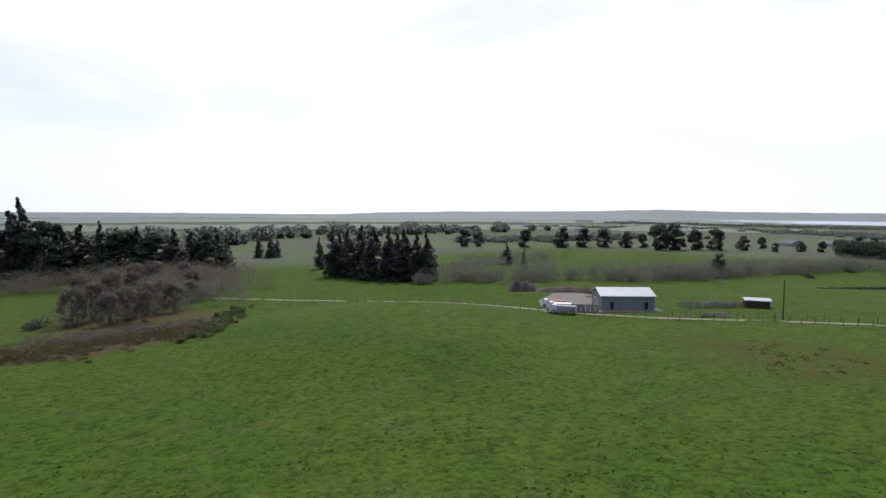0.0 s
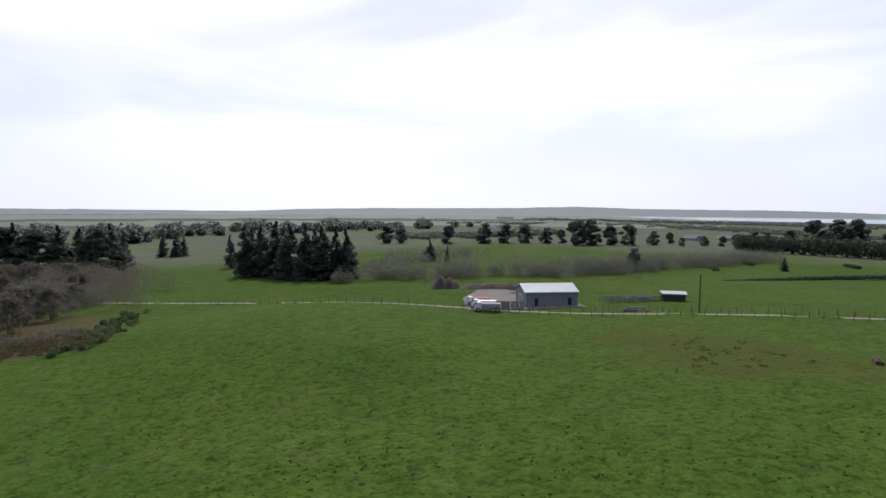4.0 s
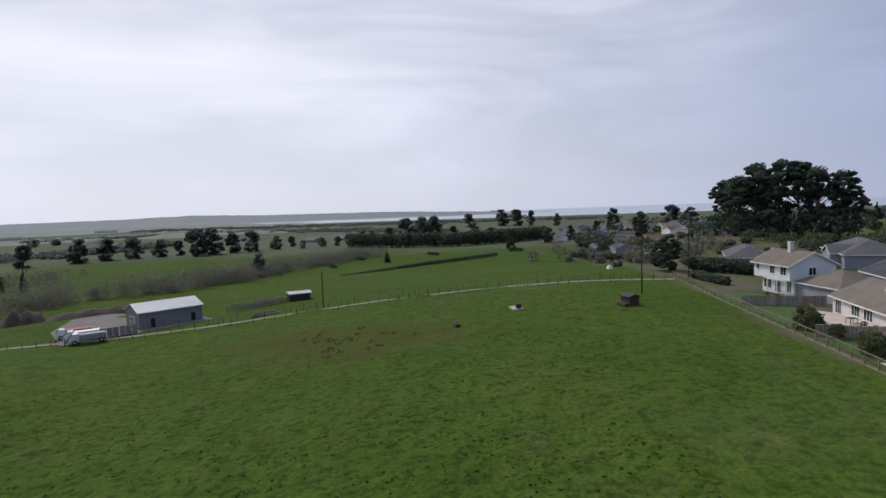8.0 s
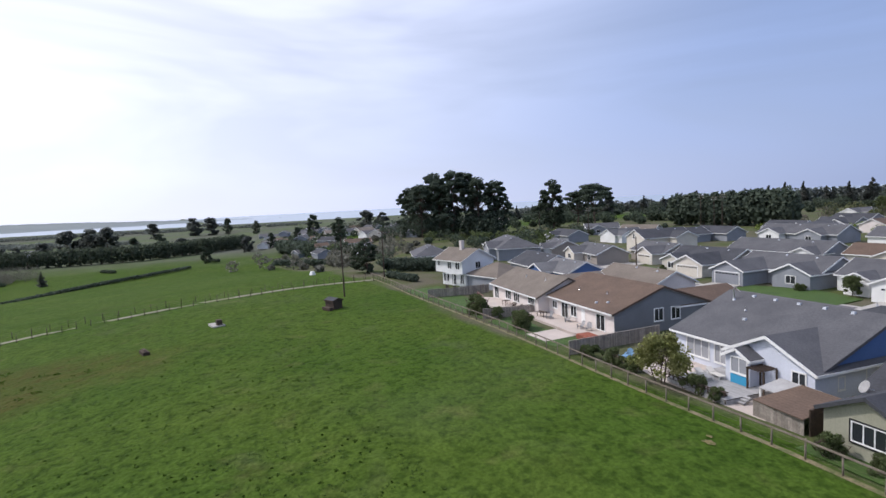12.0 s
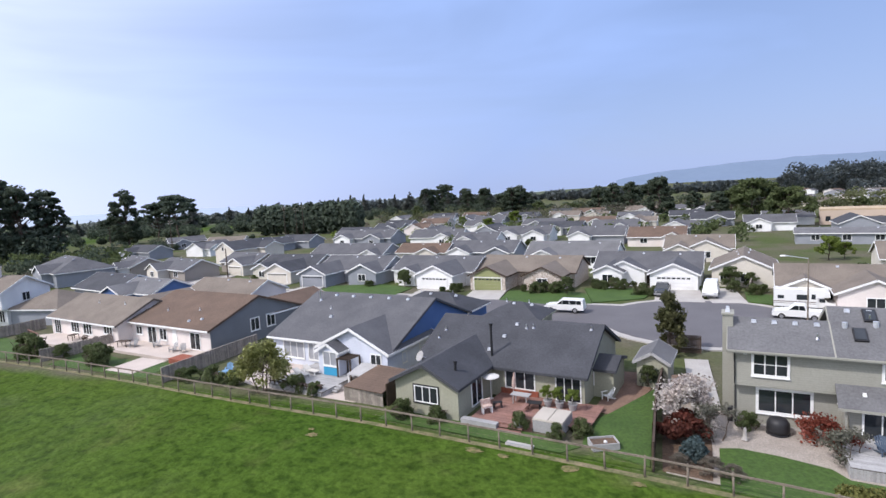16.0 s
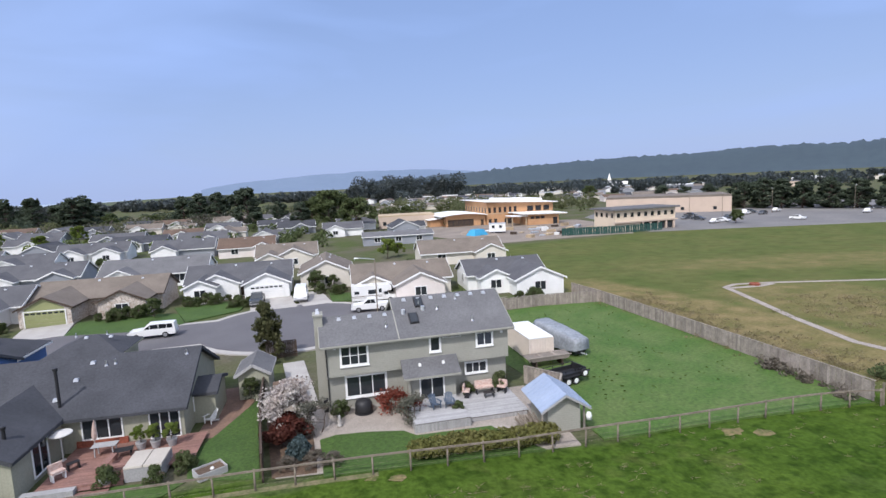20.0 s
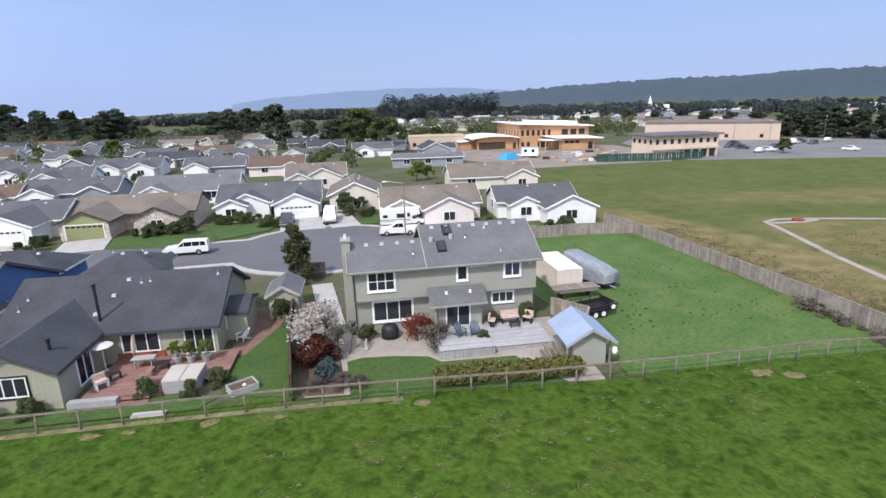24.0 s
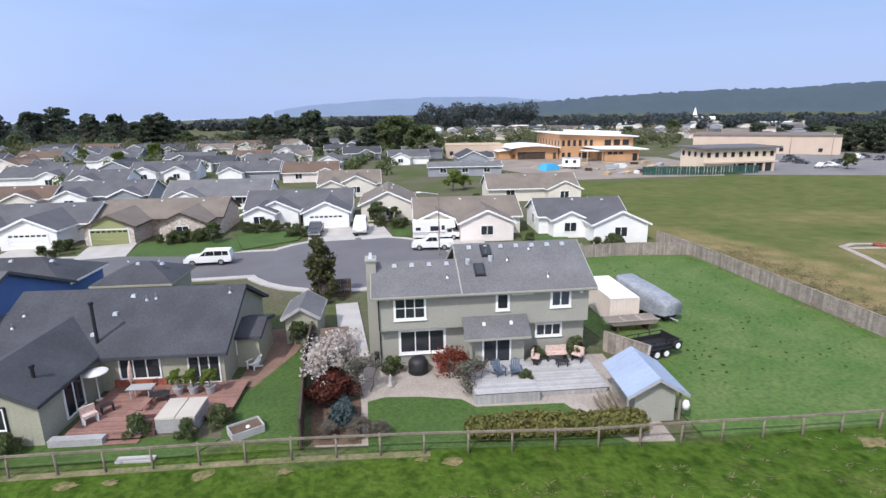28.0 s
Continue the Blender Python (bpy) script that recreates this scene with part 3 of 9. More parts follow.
def window(parent, side, u, plane, z, w, h, nx=2, ny=1, frame_mat=None, trim=0.11, name="window", pane_mat=None):
    """A window whose sill stands at z, its middle at u along the wall of the given side."""
    frame_mat = frame_mat or M_WHITE
    key = ("win", w, h, nx, ny, frame_mat.name, trim, (pane_mat or M_GLASS).name)
    if key not in CACHE:
        CACHE[key] = (frame_ring(w, h, trim, -0.07, 0.02).mesh("window", frame_mat),
                      Geo().span((-w / 2 / nx, -0.012, 0), (w / 2 / nx, 0.01, h)).mesh("pane", pane_mat or M_GLASS),
                      Geo().span((-0.035, -0.05, 0), (0.035, 0.018, h)).mesh("mullion", frame_mat),
                      Geo().span((-w / 2, -0.045, -0.02), (w / 2, 0.016, 0.02)).mesh("glazing_bar", frame_mat),
                      Geo().span((-w / 2 - trim - 0.03, -0.11, -trim - 0.05), (w / 2 + trim + 0.03, 0.018, -trim)).mesh("sill", frame_mat))
    at = (u, plane) if side in "SN" else (plane, u)
    win, pane, mull, bar, sill = CACHE[key]
    ob = part(name, win, None, parent, m=pose(at[0], at[1], z, 0, 0, SIDES[side]))
    for i in range(nx):
        part("pane", pane, None, ob, m=pose(-w / 2 + w * (i + 0.5) / nx, 0, 0))
    for i in range(1, nx):
        part("mullion", mull, None, ob, m=pose(-w / 2 + w * i / nx, 0, 0))
    for j in range(1, ny):
        part("glazing_bar", bar, None, ob, m=pose(0, 0, h * j / ny))
    if parent.location.y < 75 and trim > 0.1:
        part("sill", sill, None, ob)
    return ob


def house_door(parent, side, u, plane, z, w, h, material):
    key = ("door", w, h, material.name)
    if key not in CACHE:
        g = Geo().span((-w / 2, -0.03, 0), (w / 2, 0.02, h))
        for zz, hh in ((0.15, 0.7), (1.05, 0.8)):
            for x in (-w / 4, w / 4):
                g.box((x, -0.04, zz + hh / 2), (w * 0.32, 0.03, hh))
        f = Geo().span((-w / 2 - 0.1, -0.06, 0), (-w / 2, 0.02, h + 0.1)).span((w / 2, -0.06, 0), (w / 2 + 0.1, 0.02, h + 0.1)).span((-w / 2, -0.06, h), (w / 2, 0.02, h + 0.1))
        CACHE[key] = (g.mesh("door", material), f.mesh("door_frame", M_WHITE))
    at = (u, plane) if side in "SN" else (plane, u)
    ob = part("door", CACHE[key][0], None, parent, m=pose(at[0], at[1], z, 0, 0, SIDES[side]))
    part("door_frame", CACHE[key][1], None, ob)
    return ob


def garage_door(parent, side, u, plane, w, material, h=2.13, lights=7):
    key = ("garage", w, material.name, lights)
    if key not in CACHE:
        g, p, f = Geo(), Geo(), Geo()
        for j in range(4):
            g.span((-w / 2, -0.05, j * h / 4 + 0.012), (w / 2, 0.0, (j + 1) * h / 4 - 0.012))
            if j < 3:
                for i in range(8):
                    g.box((-w / 2 + w * (i + 0.5) / 8, -0.06, (j + 0.5) * h / 4), (w / 8 * 0.8, 0.03, h / 4 * 0.6))
        for i in range(lights):
            p.box((-w / 2 + w * (i + 0.5) / lights, -0.055, h * 0.885), (w / lights * 0.72, 0.03, 0.24))
        f.span((-w / 2 - 0.14, -0.08, 0), (-w / 2, 0.02, h + 0.14)).span((w / 2, -0.08, 0), (w / 2 + 0.14, 0.02, h + 0.14)).span((-w / 2, -0.08, h), (w / 2, 0.02, h + 0.14))
        CACHE[key] = (g.mesh("garage_door", material), p.mesh("pane", M_GLASS), f.mesh("door_frame", M_WHITE))
    at = (u, plane) if side in "SN" else (plane, u)
    ob = part("garage_door", CACHE[key][0], None, parent, m=pose(at[0], at[1], 0.02, 0, 0, SIDES[side]))
    part("pane", CACHE[key][1], None, ob)
    part("door_frame", CACHE[key][2], None, ob)
    return ob


def block(parent, x0, x1, y0, y1, eave, axis, pitch, wall_mat, roof_mat, over=0.45, rake=0.3, z0=0.0, trim=None, thick=0.16, hip=False, rake_trim=None):
    """One volume of a house: walls up to a gable (or hip), two thick roof slopes, fascia and rake boards."""
    trim = trim or M_WHITE
    swap = axis == "y"
    a0, a1, b0, b1 = (x0, x1, y0, y1) if not swap else (y0, y1, x0, x1)   # a along the ridge, b across

    def at(a, b, z):
        return (a, b, z) if not swap else (b, a, z)
    mid, half = (b0 + b1) / 2, (b1 - b0) / 2
    rise = half * pitch
    ridge = eave + rise
    g = Geo()
    if hip:
        g.span((x0, y0, z0), (x1, y1, eave - 0.02))
    else:
        outline = [(b0, z0), (b1, z0), (b1, eave - 0.05), (mid, ridge - 0.05), (b0, eave - 0.05)]
        pts = [at(a0, b, z) for b, z in outline] + [at(a1, b, z) for b, z in outline]
        fs = [(0, 1, 2, 3, 4), (9, 8, 7, 6, 5)] + [((i + 1) % 5, i, 5 + i, 5 + (i + 1) % 5) for i in range(5)]
        if not swap:
            fs = [tuple(reversed(f)) for f in fs]
        g.add(pts, fs)
    part("wall", g, wall_mat, parent)
    r, trims, rakes = Geo(), [], []
    drop = over * pitch
    if hip:
        e0, e1, c0, c1 = a0 - over, a1 + over, b0 - over, b1 + over
        run = half + over
        ra, rb = e0 + run, e1 - run
        for dz in (thick,):
            top = [at(e0, c0, eave - drop + dz), at(e1, c0, eave - drop + dz), at(e1, c1, eave - drop + dz), at(e0, c1, eave - drop + dz),
                   at(ra, mid, ridge + dz), at(rb, mid, ridge + dz)]
            low = [at(e0, c0, eave - drop), at(e1, c0, eave - drop), at(e1, c1, eave - drop), at(e0, c1, eave - drop)]
            fs = [(0, 1, 5, 4), (1, 2, 5), (2, 3, 4, 5), (3, 0, 4), (9, 8, 7, 6), (6, 7, 1, 0), (7, 8, 2, 1), (8, 9, 3, 2), (9, 6, 0, 3)]
            r.add(top + low, fs if not swap else [tuple(reversed(f)) for f in fs])
        zf = eave - drop
        for p, q in (((e0, c0), (e1, c0)), ((e1, c0), (e1, c1)), ((e1, c1), (e0, c1)), ((e0, c1), (e0, c0))):
            trims.append((at(*p, zf + 0.02), at(*q, zf + 0.02), 0.05, 0.2))
    else:
        e0, e1 = a0 - rake, a1 + rake
        for s in (-1, 1):
            c = mid + s * (half + over)
            pts = [at(e0, c, eave - drop), at(e1, c, eave - drop), at(e1, mid, ridge), at(e0, mid, ridge),
                   at(e0, c, eave - drop + thick), at(e1, c, eave - drop + thick), at(e1, mid, ridge + thick), at(e0, mid, ridge + thick)]
            fs = [(0, 3, 2, 1), (4, 5, 6, 7), (0, 1, 5, 4), (1, 2, 6, 5), (3, 0, 4, 7), (2, 3, 7, 6)]
            flip = (s == 1) != swap
            r.add(pts, [tuple(reversed(f)) for f in fs] if flip else fs)
            zf = eave - drop + 0.04
            trims.append((at(e0, c + s * 0.03, zf), at(e1, c + s * 0.03, zf), 0.05, 0.2))
            for e, q in ((e0, -0.03), (e1, 0.03)):
                rakes.append((at(e + q, c, eave - drop + 0.03), at(e + q, mid, ridge + 0.03), 0.05, 0.24))
    part("roof", r, roof_mat, parent)
    for p in trims:
        part("fascia", Geo().bar(*p), trim, parent)
    for p in rakes:
        part("rake_board", Geo().bar(*p), rake_trim or trim, parent)

    def roof_z(x, y):
        b = y if not swap else x
        return ridge + thick - abs(b - mid) * pitch
    return roof_z


def roof_bits(parent, roof_z, pipes=(), vents=(), skylights=()):
    for x, y in pipes:
        g = Geo().tube((0, 0, -0.1), (0, 0, 0.4), 0.05).lathe([(0.13, 0.0), (0.09, 0.1), (0.055, 0.14)], n=8)
        part("vent_pipe", g, M_CHROME, parent, m=pose(x, y, roof_z(x, y)))
    for x, y in vents:
        part("roof_vent", Geo().box((0, 0, 0.06), (0.34, 0.34, 0.2), taper=0.75), M_METAL, parent, m=pose(x, y, roof_z(x, y)))


def ranch(x, y, rot, w, d, roof, wall, label, pitch=0.46, eave=2.6, gables=(), garage=None, door=None, back=False, trim=None, name="house", windows=(), vents=True, hip=False, gable_panel=None):
    """A one-storey house. gables: (x, width, how far out, what is in it) on the street side, which is -y before turning."""
    h = thing(name, pose(x, y, land(x, y) if y < 30 else 0.0, 0, 0, rot), label, "house")
    d = d * 0.86
    rz = block(h, -w / 2, w / 2, 0, d, eave, "x", pitch, wall, roof, trim=trim, hip=hip)
    for gx, gw, out, what, *front in gables:
        front_mat = front[0] if front else wall
        block(h, gx - gw / 2, gx + gw / 2, -out, min(d * 0.5, gw * 0.5 + 0.5), eave - 0.012, "y", pitch * 0.98, front_mat, roof, trim=trim, over=0.4)
        if what == "garage":
            garage_door(h, "S", gx, -out, min(4.9, gw - 1.1), garage or M_WHITE)
            if gable_panel:
                top = eave - 0.1 + gw / 2 * pitch * 0.98
                part("gable_panel", Geo().add([(gx - 2.4, -out - 0.03, 2.3), (gx + 2.4, -out - 0.03, 2.3), (gx + 2.4, -out - 0.03, eave), (gx, -out - 0.03, top), (gx - 2.4, -out - 0.03, eave),
                                               (gx - 2.4, -out, 2.3), (gx + 2.4, -out, 2.3), (gx + 2.4, -out, eave), (gx, -out, top), (gx - 2.4, -out, eave)],
                                              [(0, 1, 2, 3, 4), (9, 8, 7, 6, 5)] + [((i + 1) % 5, i, 5 + i, 5 + (i + 1) % 5) for i in range(5)]), gable_panel, h)
        elif what == "window":
            window(h, "S", gx, -out, 0.9, min(1.6, gw * 0.4), 1.2)
    for side, u, z, ww, hh in windows:
        plane = {"S": 0.0, "N": d, "E": w / 2, "W": -w / 2}[side]
        window(h, side, u, plane, z, ww, hh)
    if door is not None:
        house_door(h, "S", door, 0.0, 0.1, 0.95, 2.05, M_WOOD_DARK)
    if vents:
        roof_bits(h, rz, pipes=((w * 0.18, d * 0.62), (-w * 0.25, d * 0.58)), vents=((-w * 0.05, d * 0.42), (w * 0.3, d * 0.4)))
    return h

# ---- the row of houses along the pasture ----
def sage_house():
    """Two-storey sage house: the upper floor stands out over the lower one."""
    h = thing("two_storey_house", pose(4.3, 40.55, 0, 0, 0, -6.2), "two-storey sage grey house with white trim and grey shingle roof", "house")
    part("wall", Geo().span((0.25, 0, 0), (14.6, 4.4, 3.0)).span((5.6, 4.4, 0), (14.6, 7.2, 2.97)), M_SAGE, h, "lower storey wall")
    rz_r = block(h, 6.2, 14.65, -0.55, 7.35, 5.52, "x", 0.52, M_SAGE, M_ROOF_GREY, z0=2.98, over=0.45, rake=0.38, trim=M_SAGE)
    rz_l = block(h, 0.25, 5.45, -0.55, 4.55, 5.52, "x", 0.52, M_SAGE, M_ROOF_GREY, z0=2.99, over=0.45, rake=0.35, trim=M_SAGE)
    part("wall", Geo().span((5.45, -0.55, 2.99), (6.2, 4.5, 5.45)), M_SAGE, h)
    part("soffit_board", Geo().span((0.25, -0.55, 2.9), (14.65, 0.0, 2.975)), M_SAGE, h)
    part("ground_strip", Geo().span((0.25, -0.05, 0), (14.6, 0.0, 0.18)), M_CONC, h)
    # windows of the garden front
    window(h, "S", 2.385, -0.55, 3.78, 1.87, 1.34, 3, 2, trim=0.15)
    window(h, "S", 8.64, -0.55, 4.10, 0.66, 1.0, 1, 1, trim=0.15)
    window(h, "S", 10.0, -0.55, 5.06, 1.36, 0.17, 1, 1, trim=0.06)
    window(h, "S", 12.67, -0.55, 4.12, 1.16, 0.95, 2, 1, trim=0.15)
    window(h, "S", 3.2, 0.0, 1.1, 2.9, 1.47, 3, 1, trim=0.17)
    window(h, "S", 12.05, 0.0, 1.78, 1.65, 0.74, 3, 1, trim=0.14)
    window(h, "E", 2.6, 14.65, 3.9, 1.2, 1.1, 2, 1)
    # garden room with its own lean-to roof and a sliding door
    part("porch_wall", Geo().span((6.3, -0.75, 0), (6.5, -0.0, 2.5)).span((6.5, -1.3, 0), (7.1, 0.0, 2.5)).span((9.1, -1.3, 0), (10.0, 0.0, 2.5)).span((7.1, -1.3, 2.2), (9.1, 0.0, 2.5)), M_SAGE, h)
    part("porch_post", Geo().span((6.22, -1.72, 0.1), (6.34, -1.6, 2.5)), M_SAGE, h)
    g = Geo()
    g.add([(5.85, -1.95, 2.46), (10.3, -1.95, 2.46), (10.3, -0.56, 3.5), (5.85, -0.56, 3.5),
           (5.85, -1.95, 2.6), (10.3, -1.95, 2.6), (10.3, -0.56, 3.64), (5.85, -0.56, 3.64)],
          [(0, 3, 2, 1), (4, 5, 6, 7), (0, 1, 5, 4), (1, 2, 6, 5), (2, 3, 7, 6), (3, 0, 4, 7)])
    part("porch_roof", g, M_ROOF_GREY, h)
    part("porch_fascia", Geo().span((5.85, -2.0, 2.42), (10.3, -1.955, 2.58)), M_SAGE, h)
    for x in (7.25, 9.1):
        part("roof_vent", Geo().box((x, -1.15, 3.28), (0.22, 0.22, 0.2), taper=0.75), M_WHITE, h)
    window(h, "S", 8.1, -1.31, 0.32, 1.75, 1.85, 2, 1, trim=0.11, name="sliding_door")
    roof_bits(h, rz_r, pipes=((11.2, 2.55), (11.9, 0.0), (8.0, 2.2), (9.4, 1.6)), vents=[(6.9 + 1.15 * i, 2.95) for i in range(7)])
    roof_bits(h, rz_l, pipes=((5.0, 0.3),), vents=[(1.5 + 1.2 * i, 1.55) for i in range(4)])
    for x, y in ((6.6, 1.55), (8.25, 1.75)):
        part("roof_vent", Geo().tube((x, y, rz_r(x, y) - 0.1), (x, y, rz_r(x, y) + 0.3), 0.17, n=10), M_METAL, h, "squat metal roof fan")
    for x, y in ((7.3, 0.85), (8.05, 2.55)):
        z = rz_r(x, y)
        ob = part("skylight", Geo().box((0, 0, 0), (0.72, 1.2, 0.18)), M_BLACK, h, m=pose(x, y, z + 0.05, math.degrees(math.atan(0.52))))
        part("pane", Geo().box((0, 0, 0.1), (0.56, 1.02, 0.04)), M_GLASS, ob)
    ch = part("chimney", Geo().span((-0.42, 1.0, 0), (0.24, 2.2, 7.3)).span((-0.48, 0.92, 7.3), (0.3, 2.28, 7.42)), M_SAGE, h)
    part("chimney_cap", Geo().box((-0.1, 1.6, 7.6), (0.3, 0.45, 0.36), taper=0.6), M_METAL, ch)
    part("gutter", Geo().bar((-0.1, -1.06, 5.36), (15.0, -1.06, 5.36), 0.12, 0.1), M_SAGE, h)
    part("downpipe", Geo().bar((0.33, -0.62, 3.0), (0.33, -0.62, 5.3), 0.08, 0.08).bar((0.36, -0.06, 0.1), (0.36, -0.06, 2.9), 0.08, 0.08), M_BLACK, h)
    part("gas_meter", Geo().box((0.1, 0.3, 0.5), (0.4, 0.5, 1.0)), M_BLACK, h)
    for x, y, z in ((6.15, -0.08, 2.2), (10.35, -0.08, 2.2), (0.95, -0.62, 5.15), (14.1, -0.62, 5.0)):
        part("wall_lamp", Geo().box((x, y, z), (0.2, 0.14, 0.16), taper=0.8), M_WHITE, h)


def olive_house():
    """Long low house with a dark roof and a gabled wing that reaches towards the pasture."""
    h = thing("ranch_house", pose(-19.2, 42.6, 0, 0, 0, -8.5), "pale olive ranch house with charcoal shingle roof", "house")
    rz = block(h, -0.45, 13.95, 0, 10.2, 2.62, "x", 0.49, M_OLIVE, M_ROOF_DARK, over=0.5, rake=0.35, trim=M_ROOF_DARK)
    rw = block(h, 0.75, 6.3, -5.9, 4.5, 2.61, "y", 0.50, M_OLIVE, M_ROOF_DARK, over=0.3, rake=0.4, trim=M_ROOF_DARK)
    window(h, "S", 3.55, -5.9, 1.1, 1.95, 1.15, 3, 1, trim=0.08)
    part("window_casing", frame_ring(2.13, 1.33, 0.08, -0.085, -0.005), M_BLACK, h, m=pose(3.55, -5.9, 1.01))
    window(h, "S", 8.75, 0.0, 0.85, 2.4, 1.42, 3, 1, trim=0.09)
    window(h, "S", 12.7, 0.0, 0.36, 1.85, 1.9, 3, 1, trim=0.09, name="sliding_door")
    part("brick_base", Geo().span((7.1, -0.12, 0.1), (10.3, -0.005, 0.75)), M_BRICK, h)
    window(h, "E", -2.9, 6.3, 0.36, 1.7, 1.85, 2, 1, trim=0.08, name="sliding_door")
    window(h, "E", 3.2, 13.95, 1.0, 1.2, 1.1, 2, 1, trim=0.08)
    block(h, 13.95, 15.5, 2.6, 6.4, 2.25, "x", 0.3, M_OLIVE, M_ROOF_DARK, over=0.2, rake=0.2, trim=M_ROOF_DARK)
    roof_bits(h, rz, pipes=((0.4, 2.9), (0.2, 1.9), (13.4, 4.3), (7.9, 3.9), (8.5, 4.0)), vents=((6.3, 2.8), (5.6, 1.2), (6.9, 4.3)))
    st = part("flue_pipe", Geo().tube((6.05, 0.65, 2.8), (6.05, 0.65, 5.7), 0.11).lathe([(0.16, 0), (0.16, 0.16), (0.06, 0.2)], (6.05, 0.65, 5.65), 10), M_BLACK, h, "tall black stove pipe")
    part("flue_pipe", Geo().tube((5.3, -4.3, 3.0), (5.3, -4.3, 3.9), 0.1).lathe([(0.15, 0), (0.15, 0.15), (0.05, 0.2)], (5.3, -4.3, 3.85), 10), M_BLACK, h)
    dish = part("satellite_dish", Geo().lathe([(0.02, 0.0), (0.25, 0.04), (0.45, 0.14), (0.46, 0.16), (0.43, 0.17), (0.24, 0.07)], n=16), M_GREYDECK, h, m=pose(0.85, -2.2, 3.25, 60, 0, -25), smooth=True)
    part("dish_arm", Geo().tube((0, 0, 0.02), (0, 0.1, -0.5), 0.03), M_CHROME, dish)


def blue_house():
    """Pale blue-white house with one deep blue gable wall."""
    h = thing("ranch_house", pose(-38.2, 46.4, 0, 0, 0, -7.5), "pale blue ranch house with a deep blue gable wall", "house")
    rz = block(h, 0.3, 15.6, -1.1, 14.1, 2.9, "x", 0.40, M_PALE, M_ROOF_MIX, over=0.5, rake=0.35, rake_trim=M_ROOF_MIX)
    part("gable_cladding", Geo().add([(15.62, -1.1, 0), (15.62, 14.1, 0), (15.62, 14.1, 2.82), (15.62, 6.5, 5.86), (15.62, -1.1, 2.82),
                                     (15.66, -1.1, 0), (15.66, 14.1, 0), (15.66, 14.1, 2.82), (15.66, 6.5, 5.86), (15.66, -1.1, 2.82)],
                                    [(5, 6, 7, 8, 9), (4, 3, 2, 1, 0), (0, 1, 6, 5), (4, 0, 5, 9), (3, 4, 9, 8), (2, 3, 8, 7), (1, 2, 7, 6)]), M_BLUEW, h, "deep blue gable wall")
    block(h, 7.9, 15.72, -2.2, 5.5, 2.79, "y", 0.48, M_PALE, M_ROOF_MIX, over=0.45, rake=0.4)
    block(h, 8.75, 11.15, -3.5, -1.0, 2.72, "y", 0.55, M_PALE, M_ROOF_MIX, over=0.25, rake=0.25)
    window(h, "S", 10.15, -3.5, 1.42, 1.5, 1.2, 2, 1, pane_mat=M_BLIND)
    part("spa_panel", Geo().span((9.4, -3.66, 0.48), (11.0, -3.52, 1.2)), M_TURQ, h, "turquoise panel under the bay window")
    window(h, "S", 14.45, -2.2, 1.3, 1.05, 1.1, 2, 1)
    window(h, "S", 3.2, -1.1, 0.8, 2.7, 1.6, 3, 1, pane_mat=M_BLIND)
    window(h, "S", 5.9, -1.1, 0.8, 1.2, 1.6, 2, 1, pane_mat=M_BLIND)
    window(h, "E", 4.0, 15.66, 1.3, 1.2, 1.3, 2, 1)
    window(h, "E", 0.6, 15.66, 1.1, 0.6, 0.9, 1, 1)
    roof_bits(h, rz, pipes=((4.5, 3.5),), vents=[(3.4 + 2.4 * i, 5.9) for i in range(5)] + [(5.6, 2.2)])
    part("flue_pipe", Geo().tube((1.9, 4.9, 5.0), (1.9, 4.9, 6.6), 0.1).lathe([(0.22, 0), (0.1, 0.3)], (1.9, 4.9, 5.35), 8), M_CHROME, h)
    part("patio_roof", Geo().add([(13.2, -4.9, 1.3), (16.6, -4.9, 1.3), (16.6, -2.65, 1.65), (13.2, -2.65, 1.65), (13.2, -4.9, 1.37), (16.6, -4.9, 1.37), (16.6, -2.65, 1.72), (13.2, -2.65, 1.72)],
                                [(0, 3, 2, 1), (4, 5, 6, 7), (0, 1, 5, 4), (1, 2, 6, 5), (2, 3, 7, 6), (3, 0, 4, 7)]), M_GREYDECK, h)
    part("patio_post", Geo().box((13.3, -4.8, 0.65), (0.12, 0.12, 1.3)), M_WHITE, h)
    part("patio_post", Geo().box((16.5, -4.8, 0.65), (0.12, 0.12, 1.3)), M_WHITE, h)


